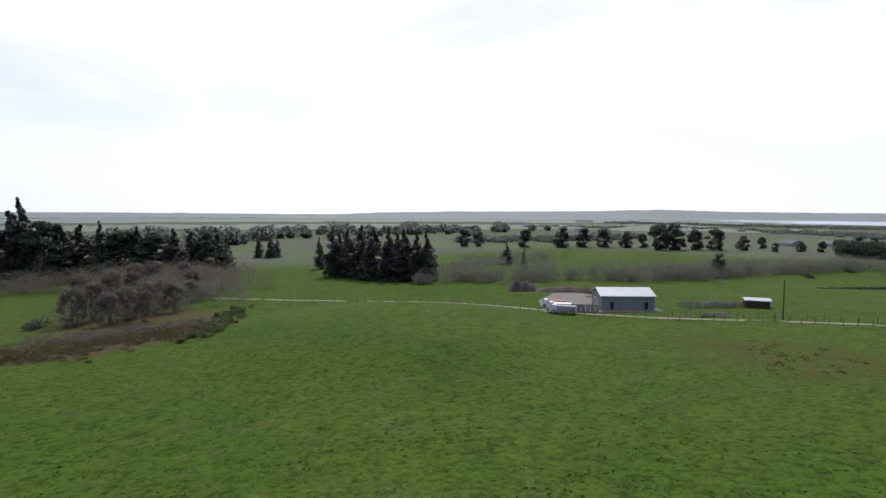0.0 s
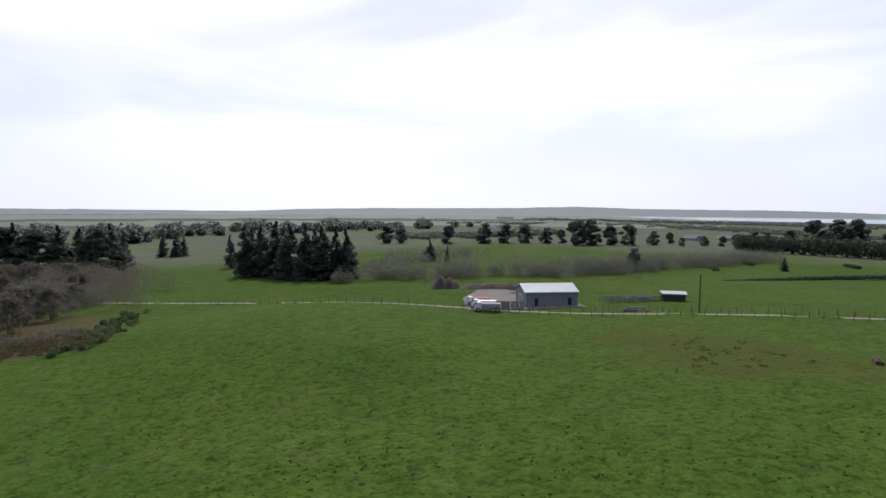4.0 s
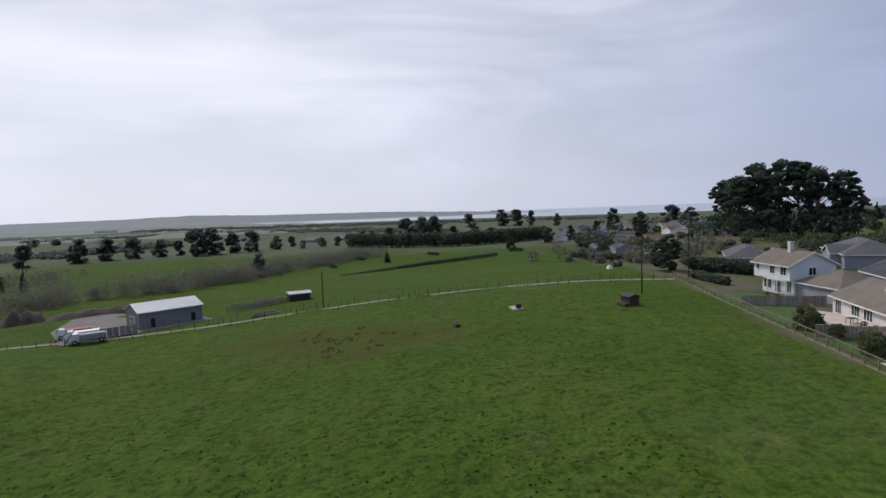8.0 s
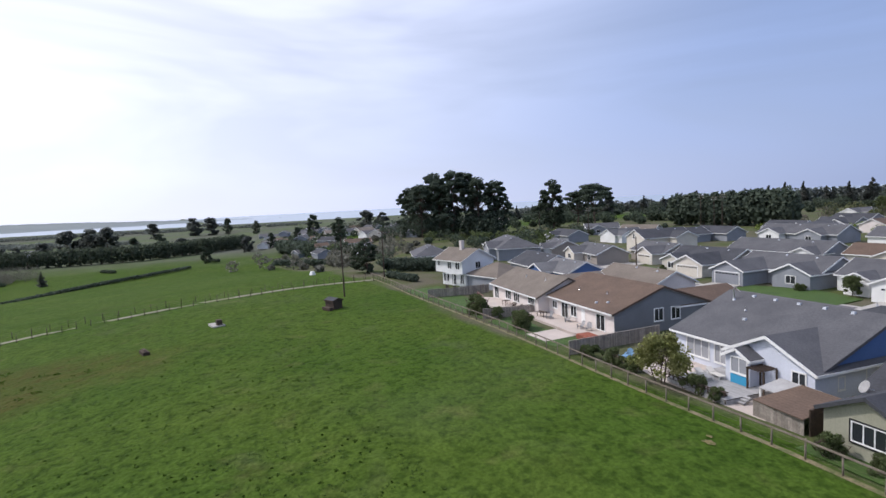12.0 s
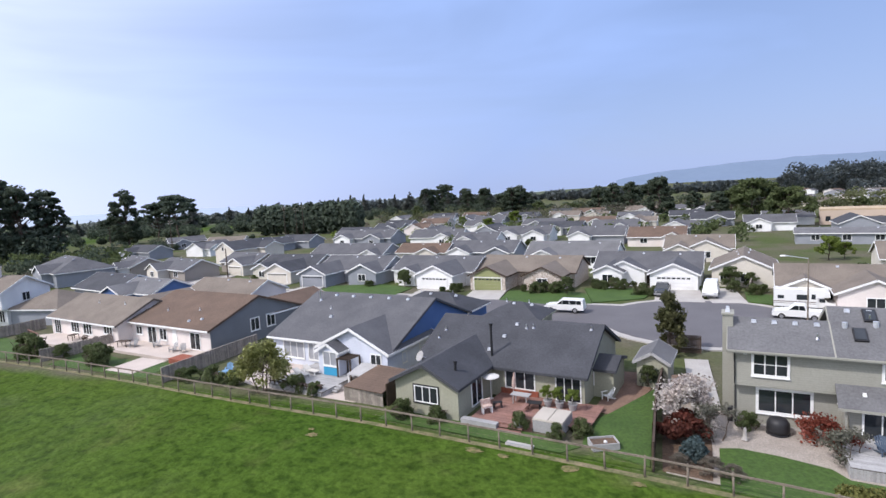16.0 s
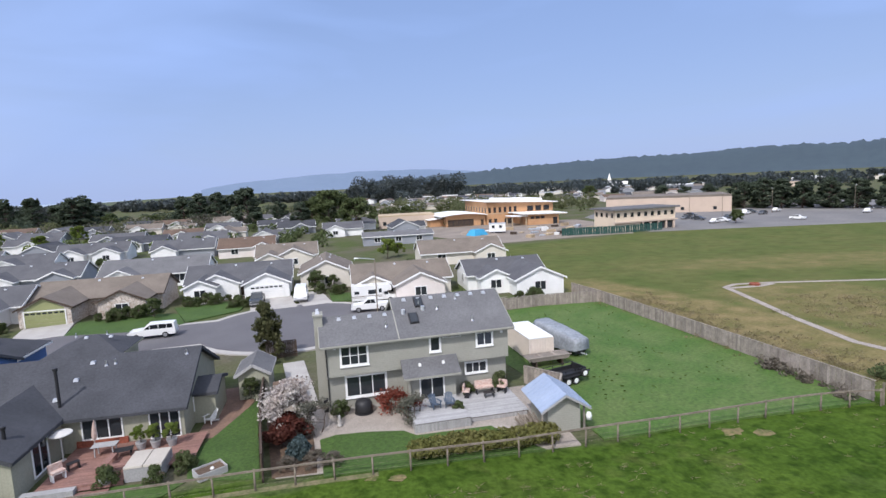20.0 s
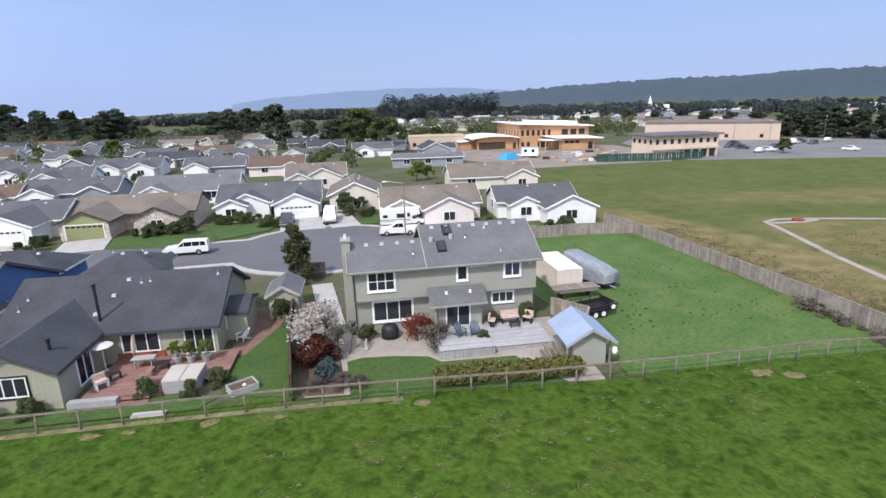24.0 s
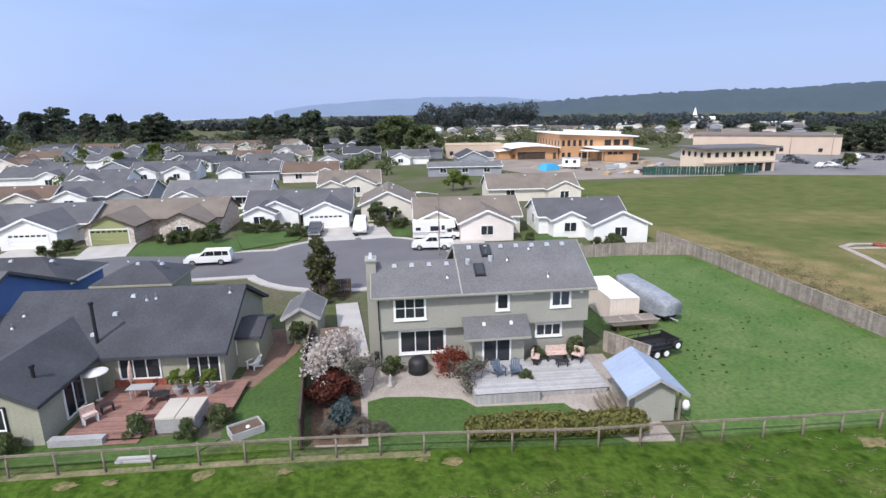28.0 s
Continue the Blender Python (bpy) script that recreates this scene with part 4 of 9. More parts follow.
def brown_house():
    h = thing("ranch_house", pose(-62.2, 48.0, 0, 0, 0, -8.5), "warm white ranch house with brown shingle roof and grey gable", "house")
    rz = block(h, -0.7, 15.1, 0, 14.0, 2.85, "x", 0.36, M_PINKW, M_ROOF_BROWN, over=0.5, rake=0.3, rake_trim=M_ROOF_BROWN)
    part("gable_cladding", Geo().add([(15.12, 0.0, 0), (15.12, 14.0, 0), (15.12, 14.0, 2.78), (15.12, 7.0, 5.28), (15.12, 0.0, 2.78),
                                     (15.16, 0.0, 0), (15.16, 14.0, 0), (15.16, 14.0, 2.78), (15.16, 7.0, 5.28), (15.16, 0.0, 2.78)],
                                    [(5, 6, 7, 8, 9), (4, 3, 2, 1, 0), (0, 1, 6, 5), (4, 0, 5, 9), (3, 4, 9, 8), (2, 3, 8, 7), (1, 2, 7, 6)]), mat("slate_grey_siding", (0.185, 0.195, 0.205), (0.165, 0.175, 0.185), fine=0.08, bump=0.04), h, "slate grey gable wall")
    for u, w, z, hh, n in ((1.37, 1.2, 1.25, 0.95, 2), (4.05, 1.6, 0.36, 1.95, 2), (6.3, 1.3, 0.95, 1.3, 2), (12.4, 1.7, 0.36, 1.85, 2)):
        window(h, "S", u, 0.0, z, w, hh, n, 1)
    part("door", Geo().span((8.2, -0.05, 0.35), (9.0, 0.01, 2.3)), M_WHITE, h)
    for u in (6.3, 8.8):
        window(h, "E", u, 15.16, 1.35, 1.2, 1.4, 2, 1)
    roof_bits(h, rz, pipes=((9.5, 3.0), (4.0, 2.4)), vents=((12.0, 1.4), (10.4, 0.8)))
    block(h, 8.7, 14.9, 9.0, 20.0, 2.8, "y", 0.40, M_GREYW, M_ROOF_BROWN, over=0.4)


def tan_house():
    h = thing("ranch_house", pose(-77.2, 48.6, 0, 0, 0, -9.0), "warm white ranch house with tan-grey shingle roof", "house")
    rz = block(h, -2.1, 14.6, 0, 9.6, 2.7, "x", 0.47, M_PINKW, M_ROOF_TAN, over=0.5, rake=0.3, rake_trim=M_ROOF_TAN)
    for u, w, z, hh in ((-0.4, 1.6, 0.37, 1.85), (4.3, 2.0, 0.9, 1.3), (7.4, 2.0, 0.9, 1.3), (12.4, 1.9, 1.35, 0.9)):
        window(h, "S", u, 0.0, z, w, hh, 3, 1)
    roof_bits(h, rz, pipes=((11.0, 3.2), (5.0, 3.0)))
    block(h, 2.0, 9.0, 7.0, 16.0, 2.6, "y", 0.40, M_PINKW, M_ROOF_TAN, over=0.4)


def white_two_storey():
    h = thing("two_storey_house", pose(-102.5, 49.1, 0, 0, 0, 9.0), "white two-storey house with pale chimney and tan-grey roof", "house")
    part("wall", Geo().span((1.7, 0.7, 0), (9.4, 8.0, 2.75)), M_WHITE, h, "lower storey wall")
    rz = block(h, 0.3, 9.4, 0, 8.2, 5.2, "x", 0.5, M_WHITE, M_ROOF_TAN, z0=2.62, over=0.45, rake=0.4)
    for u, z, w, hh in ((1.5, 3.9, 0.7, 0.9), (5.2, 3.5, 1.1, 1.3), (7.9, 3.5, 1.3, 1.3)):
        window(h, "S", u, 0.0, z, w, hh, 2, 1)
    for u, z, w, hh in ((3.1, 0.7, 1.8, 1.5), (5.7, 0.25, 1.3, 2.0), (8.2, 0.6, 1.4, 1.7)):
        window(h, "S", u, 0.7, z, w, hh, 3, 1)
    for x in (4.6, 7.0, 9.2):
        part("porch_post", Geo().box((x, -0.5, 1.35), (0.14, 0.14, 2.7)), M_WHITE, h)
    part("porch_beam", Geo().span((4.5, -0.6, 2.5), (9.3, -0.42, 2.66)), M_WHITE, h)
    window(h, "E", 4.0, 9.4, 3.5, 1.2, 1.2, 2, 1)
    part("chimney", Geo().span((4.6, 3.2, 5.0), (5.3, 3.9, 8.9)).span((4.55, 3.15, 8.7), (5.35, 3.95, 8.9)), M_PINKW, h)
    block(h, 9.42, 18.4, 1.2, 9.6, 2.6, "x", 0.5, M_GREYW, M_ROOF_TAN, over=0.4, hip=True)


sage_house()
olive_house()
blue_house()
brown_house()
tan_house()
white_two_storey()

# ---- houses across the street ----
ranch(-39.5, 92.0, -7, 17.0, 10.5, M_ROOF_MIX, M_WHITE, "white house with stone porch and grey shingle roof", gables=((3.4, 7.2, 5.2, "garage", M_WHITE), (-4.0, 3.6, 2.6, "window", M_WHITE)), garage=M_WHITE)
ranch(-21.8, 91.5, -7, 17.5, 10.5, M_ROOF_TAN, M_STONE, "stone-faced house with green garage door and tan roof", gables=((-4.6, 6.4, 5.6, "garage", M_STONE), (4.6, 6.2, 4.6, "window", M_STONE)), garage=M_GREEN_DOOR, trim=M_WOOD_DARK, door=0.6, gable_panel=M_GREEN_DOOR)
ranch(-2.2, 94.5, -6, 16.5, 11.0, M_ROOF_MIX, M_WHITE, "white house with grey roof and double garage", gables=((4.6, 6.8, 5.0, "garage", M_WHITE), (-5.4, 4.6, 4.2, "window", M_WHITE), (-3.2, 6.6, 2.2, "", M_WHITE)), garage=M_WHITE, door=0.2)
ranch(21.5, 79.5, -8, 15.0, 10.5, M_ROOF_TAN, M_CREAM, "cream house with tan shingle roof beside a motorhome", gables=((2.0, 7.2, 4.6, "window", M_PINKW), (-4.6, 5.0, 1.6, "window", M_CREAM)), windows=(("S", -2.0, 0.9, 1.4, 1.2),))
ranch(37.4, 76.0, -9, 12.5, 9.0, M_ROOF_MIX, M_WHITE, "white house with slate grey roof at the meadow fence", gables=((3.0, 7.2, 6.8, "window", M_WHITE), (-2.6, 4.6, 3.0, "window", M_WHITE)), windows=(("W", 3.5, 1.0, 1.4, 1.3),))
ranch(-57.4, 92.5, -5, 15.5, 11.0, M_ROOF_MIX, M_GREYW, "blue-grey house with grey shingle roof", gables=((-4.6, 6.4, 6.0, "garage", M_GREYW), (4.6, 6.4, 2.6, "window", M_GREYW)), garage=M_GREYW)
ranch(-75.5, 95.5, -3, 15.0, 11.0, M_ROOF_DARK, M_DULL, "taupe house with dark roof and wide cream garage", gables=((2.6, 7.0, 5.5, "garage", M_CREAM), (-4.2, 5.0, 2.6, "window", M_CREAM)), garage=M_CREAM)
ranch(-106.5, 93.0, -18, 15.0, 9.5, M_ROOF_MIX, M_DULL, "taupe gabled house with grey roof", gables=((-3.5, 6.0, 2.5, "window", M_CREAM),), windows=(("S", 3.0, 0.9, 1.8, 1.2),))
ranch(-96.0, 103.5, -14, 13.5, 9.5, M_ROOF_MIX, M_DULL, "taupe grey house with grey roof", gables=((3.5, 6.4, 3.0, "garage", M_CREAM),), garage=M_CREAM)
ranch(-107.0, 124.0, 75, 15.0, 11.0, M_ROOF_DARK, M_CREAM, "tall cream house with dark roof", eave=4.2, pitch=0.45, gables=((3.5, 6.4, 3.0, "", M_CREAM),), windows=(("W", 5.5, 3.9, 0.9, 1.3),))

# ---- streets, lawns and paving ----
def flat(name, poly, z, material, label, category, depth=0.25, kind="structure"):
    return solid(name, Geo().slab(poly, z - depth, z), material, label, category, kind=kind)


def strip(points, half):
    """A band of the given half width along a line, as one polygon."""
    left, right = [], []
    for i, p in enumerate(points):
        a, b = Vector(points[max(0, i - 1)]), Vector(points[min(len(points) - 1, i + 1)])
        d = (b - a).normalized()
        n = Vector((-d.y, d.x))
        left.append(tuple(Vector(p) + n * half))
        right.append(tuple(Vector(p) - n * half))
    return right + left[::-1]


def strip_mesh(g, points, half, z, depth=0.25, ground=False):
    """The same as a chain of quads, for bends and for bands that follow the ground."""
    pts = strip(points, half)
    n = len(points)
    r, l = pts[:n], pts[n:][::-1]
    for i in range(n - 1):
        quad = [r[i], r[i + 1], l[i + 1], l[i]]
        zz = [(land(*p) + z) if ground else z for p in quad]
        v = [(x, y, q - depth) for (x, y), q in zip(quad, zz)] + [(x, y, q) for (x, y), q in zip(quad, zz)]
        g.add(v, [(3, 2, 1, 0), (4, 5, 6, 7), (0, 1, 5, 4), (1, 2, 6, 5), (2, 3, 7, 6), (3, 0, 4, 7)])
    return g


STREET = [(-1, 71.0), (-12, 71.6), (-20, 72.8), (-28, 74.0), (-38, 75.4), (-52, 76.6), (-66, 77.6), (-80, 79.6), (-92, 84.0), (-102, 91.0), (-112, 100.0), (-122, 112.0)]
bulb = [(4.6 + 11.6 * math.cos(2 * math.pi * i / 28), 69.8 + 11.4 * math.sin(2 * math.pi * i / 28)) for i in range(28)]
walkway = Geo()
strip_mesh(walkway, STREET, 6.3, 0.13, 0.3)
walkway.slab([(4.6 + 12.6 * math.cos(2 * math.pi * i / 28), 69.8 + 12.4 * math.sin(2 * math.pi * i / 28)) for i in range(28)], -0.2, 0.134)
solid("pavement", walkway, M_CONC, "pale concrete kerb and pavement round the court", "pavement", kind="structure")
road = Geo()
strip_mesh(road, STREET, 5.3, 0.15, 0.1)
road.slab(bulb, 0.0, 0.155)
solid("road", road, M_ASPHALT, "worn grey asphalt court with a turning circle", "road", kind="structure")
for a, b, w in (((-25.8, 78.5), (-26.6, 86.0), 2.9), ((-35.8, 79.5), (-36.2, 87.0), 3.0), ((2.4, 80.0), (2.3, 89.6), 3.2), ((8.6, 79.8), (8.0, 90.5), 2.2), ((-61.8, 80.5), (-62.2, 86.5), 2.6), ((-72.4, 82.5), (-72.5, 90.2), 2.8), ((15.5, 74.5), (22.0, 73.0), 2.6), ((-93.0, 88.0), (-95.5, 99.0), 3.0), ((3.0, 54.0), (3.0, 42.4), 1.0)):
    flat("driveway", strip([a, b], w), 0.17, M_CONC, "pale concrete driveway", "driveway")
for poly in ([(-22.9, 78.6), (-13.5, 75.8), (-9.0, 77.5), (-10.5, 84.5), (-15, 86.8), (-23.2, 86.2)],
             [(-9.0, 78.3), (-2.2, 82.0), (-1.0, 87.5), (-4.5, 90.2), (-11.5, 89.2)],
             [(10.8, 81.0), (13.5, 80.0), (14.5, 86.0), (11.3, 88.0)],
             [(-58.8, 82.5), (-41.5, 80.6), (-41.5, 87.2), (-50, 90.5), (-58.5, 88.0)],
             [(-90, 88.5), (-76, 84.5), (-76.0, 93.0), (-88, 96.5)],
             [(26.5, 69.0), (33.5, 67.5), (34.0, 74.5), (28.0, 75.5)]):
    flat("lawn", poly, 0.16, M_LAWN, "mown green front lawn", "lawn")

# ---- fences ----
FENCE = [(-122.0, 41.4), (-106.0, 40.4), (-92.0, 39.1), (-79.5, 38.4), (-59.6, 37.4), (-47.0, 36.3), (-39.2, 35.4), (-30.0, 34.6), (-19.7, 33.9), (-12.5, 33.0), (-5.7, 32.1), (-0.5, 31.4), (6.0, 30.3), (14.0, 28.7), (20.5, 27.9), (24.3, 27.3), (28.4, 26.8), (34.7, 26.1), (38.4, 25.4), (41.1, 24.4)]


def along(points, step):
    out, left = [], 0.0
    for (x0, y0), (x1, y1) in zip(points, points[1:]):
        d = math.hypot(x1 - x0, y1 - y0)
        s = left
        while s < d:
            out.append((x0 + (x1 - x0) * s / d, y0 + (y1 - y0) * s / d))
            s += step
        left = s - d
    out.append(points[-1])
    return out


def rail_fence(name, points, step, height, material, label, rails=(1.0,), wires=(0.35, 0.65, 0.9), thick=0.13, rail=0.12, seed=1):
    rnd = random.Random(seed)
    f = thing(name, pose(0, 0, 0), label, "fence")
    posts = along(points, step)
    shapes = [Geo().tube((0, 0, -0.3), (rnd.uniform(-0.03, 0.03), rnd.uniform(-0.03, 0.03), height * k), thick * 0.5, thick * 0.42, 7).mesh("post", material, True) for k in (0.98, 1.03, 1.08)]
    tops = []
    for x, y in posts:
        z = land(x, y)
        part("post", rnd.choice(shapes), None, f, m=pose(x, y, z, rnd.uniform(-2, 2), rnd.uniform(-2, 2), rnd.uniform(0, 360)))
        tops.append((x, y, z))
    for k in rails:
        for a, b in zip(tops, tops[1:]):
            part("rail", Geo().bar((a[0], a[1] - 0.06, a[2] + height * k), (b[0], b[1] - 0.06, b[2] + height * k), 0.06, rail), material, f)
    w = Geo()
    for k in wires:
        for a, b in zip(tops, tops[1:]):
            w.tube((a[0], a[1] - 0.05, a[2] + height * k), (b[0], b[1] - 0.05, b[2] + height * k), 0.004, n=3, cap=False)
    part("wire", w, M_POST, f)
    return f


def board_fence(points, height, material, label, z=0.0, width=0.15, gap=0.012, seed=3):
    """Close-boarded fence: each board, post and rail a part; alike boards share their mesh."""
    rnd = random.Random(seed)
    f = thing("board_fence", pose(0, 0, 0), label, "fence")
    shapes = []
    for k in range(4):
        g = Geo().box((0, 0, height / 2 + 0.015 * k - 0.02), (width, 0.024, height + 0.03 * k - 0.04))
        shapes.append(g.mesh("board", material))
    top = Geo()
    for (x0, y0), (x1, y1) in zip(points, points[1:]):
        d = math.hypot(x1 - x0, y1 - y0)
        n = max(1, round(d / 2.4))
        ang = math.degrees(math.atan2(y1 - y0, x1 - x0))
        at = lambda u, off=0.0: (x0 + (x1 - x0) * u / d - (y1 - y0) / d * off, y0 + (y1 - y0) * u / d + (x1 - x0) / d * off)
        s = d / n
        k = max(1, int(s / (width + gap)))
        for i in range(n):
            lean = rnd.uniform(-1.5, 1.5)
            for j in range(k):
                b = new("board", shapes[rnd.randrange(4)])
                b.parent = f
                b.matrix_world = pose(*at(s * i + s * (j + 0.5) / k, rnd.uniform(-0.012, 0.012)), z, lean, rnd.uniform(-0.4, 0.4), ang)
            part("post", Geo().box((0, 0.06, height * 0.52), (0.1, 0.1, height * 1.04)), material, f, m=pose(*at(s * i), z, 0, 0, ang))
            for hh in (0.25, 0.8):
                part("rail", Geo().box((s / 2, 0.05, height * hh), (s, 0.05, 0.09)), material, f, m=pose(*at(s * i), z, 0, 0, ang))
            part("cap_rail", Geo().box((s / 2, 0.03, height + 0.045), (s, 0.13, 0.035)), material, f, m=pose(*at(s * i), z, 0, 0, ang))
    return f


rail_fence("pasture_fence", FENCE, 2.25, 1.25, M_POST, "weathered post and rail fence with wire mesh along the pasture", wires=(0.3, 0.6, 0.85))
solid("fence_verge", strip_mesh(Geo(), along(FENCE[:13], 3.0), 0.22, 0.03, 0.1, True), mat("dry_trampled_verge", (0.20, 0.165, 0.095), (0.10, 0.11, 0.04), s1=1.2, s2=6, fine=0.35, bump=0.3), "narrow dry verge of bare soil under the pasture fence", "verge", kind="structure")
board_fence([(43.9, 67.8), (44.0, 61.0), (42.9, 45.0), (42.0, 33.0), (41.2, 24.9)], 1.5, M_WOOD, "weathered grey board fence with a top rail beside the meadow", width=0.22)
board_fence([(31.0, 63.2), (36.0, 63.0), (44.0, 61.1)], 1.5, M_WOOD, "weathered grey board fence at the paddock end", width=0.2)
board_fence([(-0.45, 32.2), (-0.35, 41.0), (0.2, 47.0)], 1.75, M_WOOD_DARK, "dark brown board fence between two gardens")
board_fence([(-44.6, 36.9), (-44.3, 43.0), (-43.9, 49.5)], 1.5, M_WOOD, "brown-grey board fence between two gardens")
board_fence([(-20.4, 37.2), (-20.2, 42.0)], 1.8, M_WOOD_DARK, "dark board fence between gardens")
board_fence([(-66.0, 39.0), (-64.6, 44.0), (-63.6, 48.5)], 1.4, M_WOOD, "grey board fence between two patios")
board_fence([(-87.2, 40.2), (-85.6, 44.6), (-84.9, 51.5)], 1.5, M_WOOD, "weathered board fence beside the white house")
board_fence([(0.4, 56.6), (3.6, 56.4)], 1.7, M_WOOD_DARK, "dark gate fence at the street")
board_fence([(-0.2, 62.0), (12, 88), (13, 93)][1:], 1.6, M_WOOD, "grey board fence between back gardens")
board_fence([(18.6, 65.0), (31.0, 63.2)], 1.7, M_WOOD, "weathered board fence behind the court")

# ---- garden of the sage house ----
flat("gravel_bed", [(0.2, 32.3), (18.8, 28.3), (19.6, 33.0), (20.3, 38.8), (4.4, 40.6), (3.6, 47), (0.3, 47)], 0.03, M_GRAVEL, "pale pea gravel and paving behind the sage house", "gravel")
flat("lawn", [(2.9, 31.2), (9.0, 30.1), (16.4, 28.6), (15.2, 31.2), (14.7, 33.1), (9.5, 33.95), (8.9, 35.0), (6.6, 35.9), (4.4, 36.4), (3.3, 36.1)], 0.07, M_LAWN, "small mown lawn with a curved edge", "lawn")
flat("flower_bed", [(0.0, 32.4), (2.6, 31.9), (2.9, 36.0), (3.0, 40.2), (0.0, 40.8)], 0.06, M_SOIL, "brown bark bed beside the dark fence", "flower bed")
flat("lawn", [(20.5, 28.2), (30.4, 26.9), (41.0, 25.0), (41.9, 33.0), (42.8, 45.0), (43.9, 60.9), (36, 62.8), (30.8, 62.9), (29.0, 58), (20.6, 58), (21.6, 40)], 0.05, mat("rough_paddock_grass", (0.054, 0.108, 0.018), (0.088, 0.130, 0.034), s1=0.3, s2=3.5, fine=0.35, bump=0.35, bs=9), "rough green paddock grass beside the sage house", "lawn")


def boards(g, x0, x1, y0, y1, z, width=0.14, along_x=True):
    a0, a1 = (y0, y1) if along_x else (x0, x1)
    n = int((a1 - a0) / width)
    for i in range(n):
        p = a0 + (a1 - a0) * i / n
        q = a0 + (a1 - a0) * (i + 1) / n - 0.008
        if along_x:
            g.span((x0, p, z - 0.03), (x1, q, z))
        else:
            g.span((p, y0, z - 0.03), (q, y1, z))
    return g


def deck_floor(parent, x0, x1, y0, y1, z, material, width=0.14):
    """A floor of single boards, each a part."""
    n = int((y1 - y0) / width)
    me = Geo().span((x0, 0, z - 0.03), (x1, (y1 - y0) / n - 0.008, z)).mesh("floor_board", material)
    for i in range(n):
        part("floor_board", me, None, parent, m=pose(0, y0 + (y1 - y0) * i / n, random.Random(i).uniform(-0.004, 0.004)))


def deck_with_skirt(m, x1, y1, z, material, label, steps=None):
    """A raised deck: floor boards, upright skirt boards on the front and the side, joists."""
    d = thing("deck", m, label, "deck")
    deck_floor(d, 0, x1, 0, y1, z, material)
    front = Geo().box((0, 0, 0), (0.128, 0.025, z - 0.07)).mesh("skirt_board", material)
    for i in range(int(x1 / 0.14)):
        part("skirt_board", front, None, d, m=pose(0.07 + 0.14 * i, -0.015, (z - 0.07) / 2))
    for i in range(int(y1 / 0.14)):
        part("skirt_board", front, None, d, m=pose(-0.015, 0.07 + 0.14 * i, (z - 0.07) / 2, 0, 0, 90))
        part("skirt_board", front, None, d, m=pose(x1 + 0.015, 0.07 + 0.14 * i, (z - 0.07) / 2, 0, 0, 90))
    part("subframe", Geo().span((0.02, 0.02, z - 0.16), (x1 - 0.02, y1 - 0.02, z - 0.045)), M_WOOD_DARK, d)
    return d


deck_with_skirt(pose(9.55, 34.25, 0.03, 0, 0, -7), 3.95, 4.3, 0.66, M_GREYDECK, "weathered grey raised timber deck")
deck_with_skirt(pose(13.45, 34.3, 0.03, 0, 0, -7), 4.6, 4.7, 0.34, M_GREYDECK, "lower weathered grey deck")


def adirondack(m, material, label, name="garden_chair"):
    c = thing(name, m, label, "chair", "garden chairs")
    g = Geo()
    for i in range(5):
        g.box((0, -0.28 + 0.11 * i, 0.36 - 0.03 * i), (0.52, 0.09, 0.025))
    part("seat", g, material, c)
    g = Geo()
    for i in range(5):
        x = -0.22 + 0.11 * i
        g.bar((x * 0.9, 0.2, 0.22), (x * 1.15, 0.52, 0.98 - abs(i - 2) * 0.05), 0.09, 0.025)
    part("backrest", g, material, c)
    for s in (-1, 1):
        part("armrest", Geo().box((s * 0.33, -0.05, 0.56), (0.13, 0.7, 0.028)), material, c)
        part("leg", Geo().box((s * 0.3, -0.3, 0.28), (0.05, 0.09, 0.56)), material, c)
        part("leg", Geo().bar((s * 0.28, -0.3, 0.3), (s * 0.28, 0.52, 0.03), 0.04, 0.1), material, c)
    return c


def table(m, w, d, h, material, label, round_top=False, name="garden_table"):
    t = thing(name, m, label, "table")
    part("tabletop", Geo().lathe([(w / 2, h - 0.04), (w / 2, h)], n=16) if round_top else boards(Geo(), -w / 2, w / 2, -d / 2, d / 2, h), material, t)
    for sx in (-1, 1):
        for sy in (-1, 1):
            part("leg", Geo().box((sx * w * 0.36, sy * d * 0.36, h / 2 - 0.02), (0.06, 0.06, h - 0.04)), material, t)
    return t


def bench(m, w, material, label, cushion=None):
    b = thing("bench", m, label, "bench")
    part("seat", boards(Geo(), -w / 2, w / 2, -0.2, 0.2, 0.45), material, b)
    for s in (-1, 1):
        part("leg", Geo().box((s * w * 0.42, 0, 0.21), (0.08, 0.36, 0.42)), material, b)
    if cushion:
        part("cushion", Geo().box((0, 0, 0.52), (w * 0.96, 0.42, 0.12), taper=0.95), cushion, b)
        part("backrest", Geo().bar((-w * 0.48, 0.26, 0.72), (w * 0.48, 0.26, 0.72), 0.14, 0.5), cushion, b)
    return b


adirondack(pose(11.7, 36.3, 0.65, 0, 0, 12), M_ADIR, "slate blue wooden garden chair on the deck")
copy_thing(bpy.data.objects["garden_chair"], pose(12.75, 36.1, 0.65, 0, 0, -14))
bench(pose(16.4, 38.0, 0.37, 0, 0, -6), 1.5, M_BLACK, "garden sofa with cream striped cushions", M_CREAM_CLOTH)
table(pose(16.4, 37.1, 0.37, 0, 0, -6), 0.9, 0.5, 0.4, M_BLACK, "low dark coffee table on the deck")
for x, y, r in ((14.9, 37.9, 60), (17.7, 37.5, -50)):
    bench(pose(x, y, 0.37, 0, 0, r), 0.75, M_BLACK, "dark patio armchair with a cream cushion", M_CREAM_CLOTH)
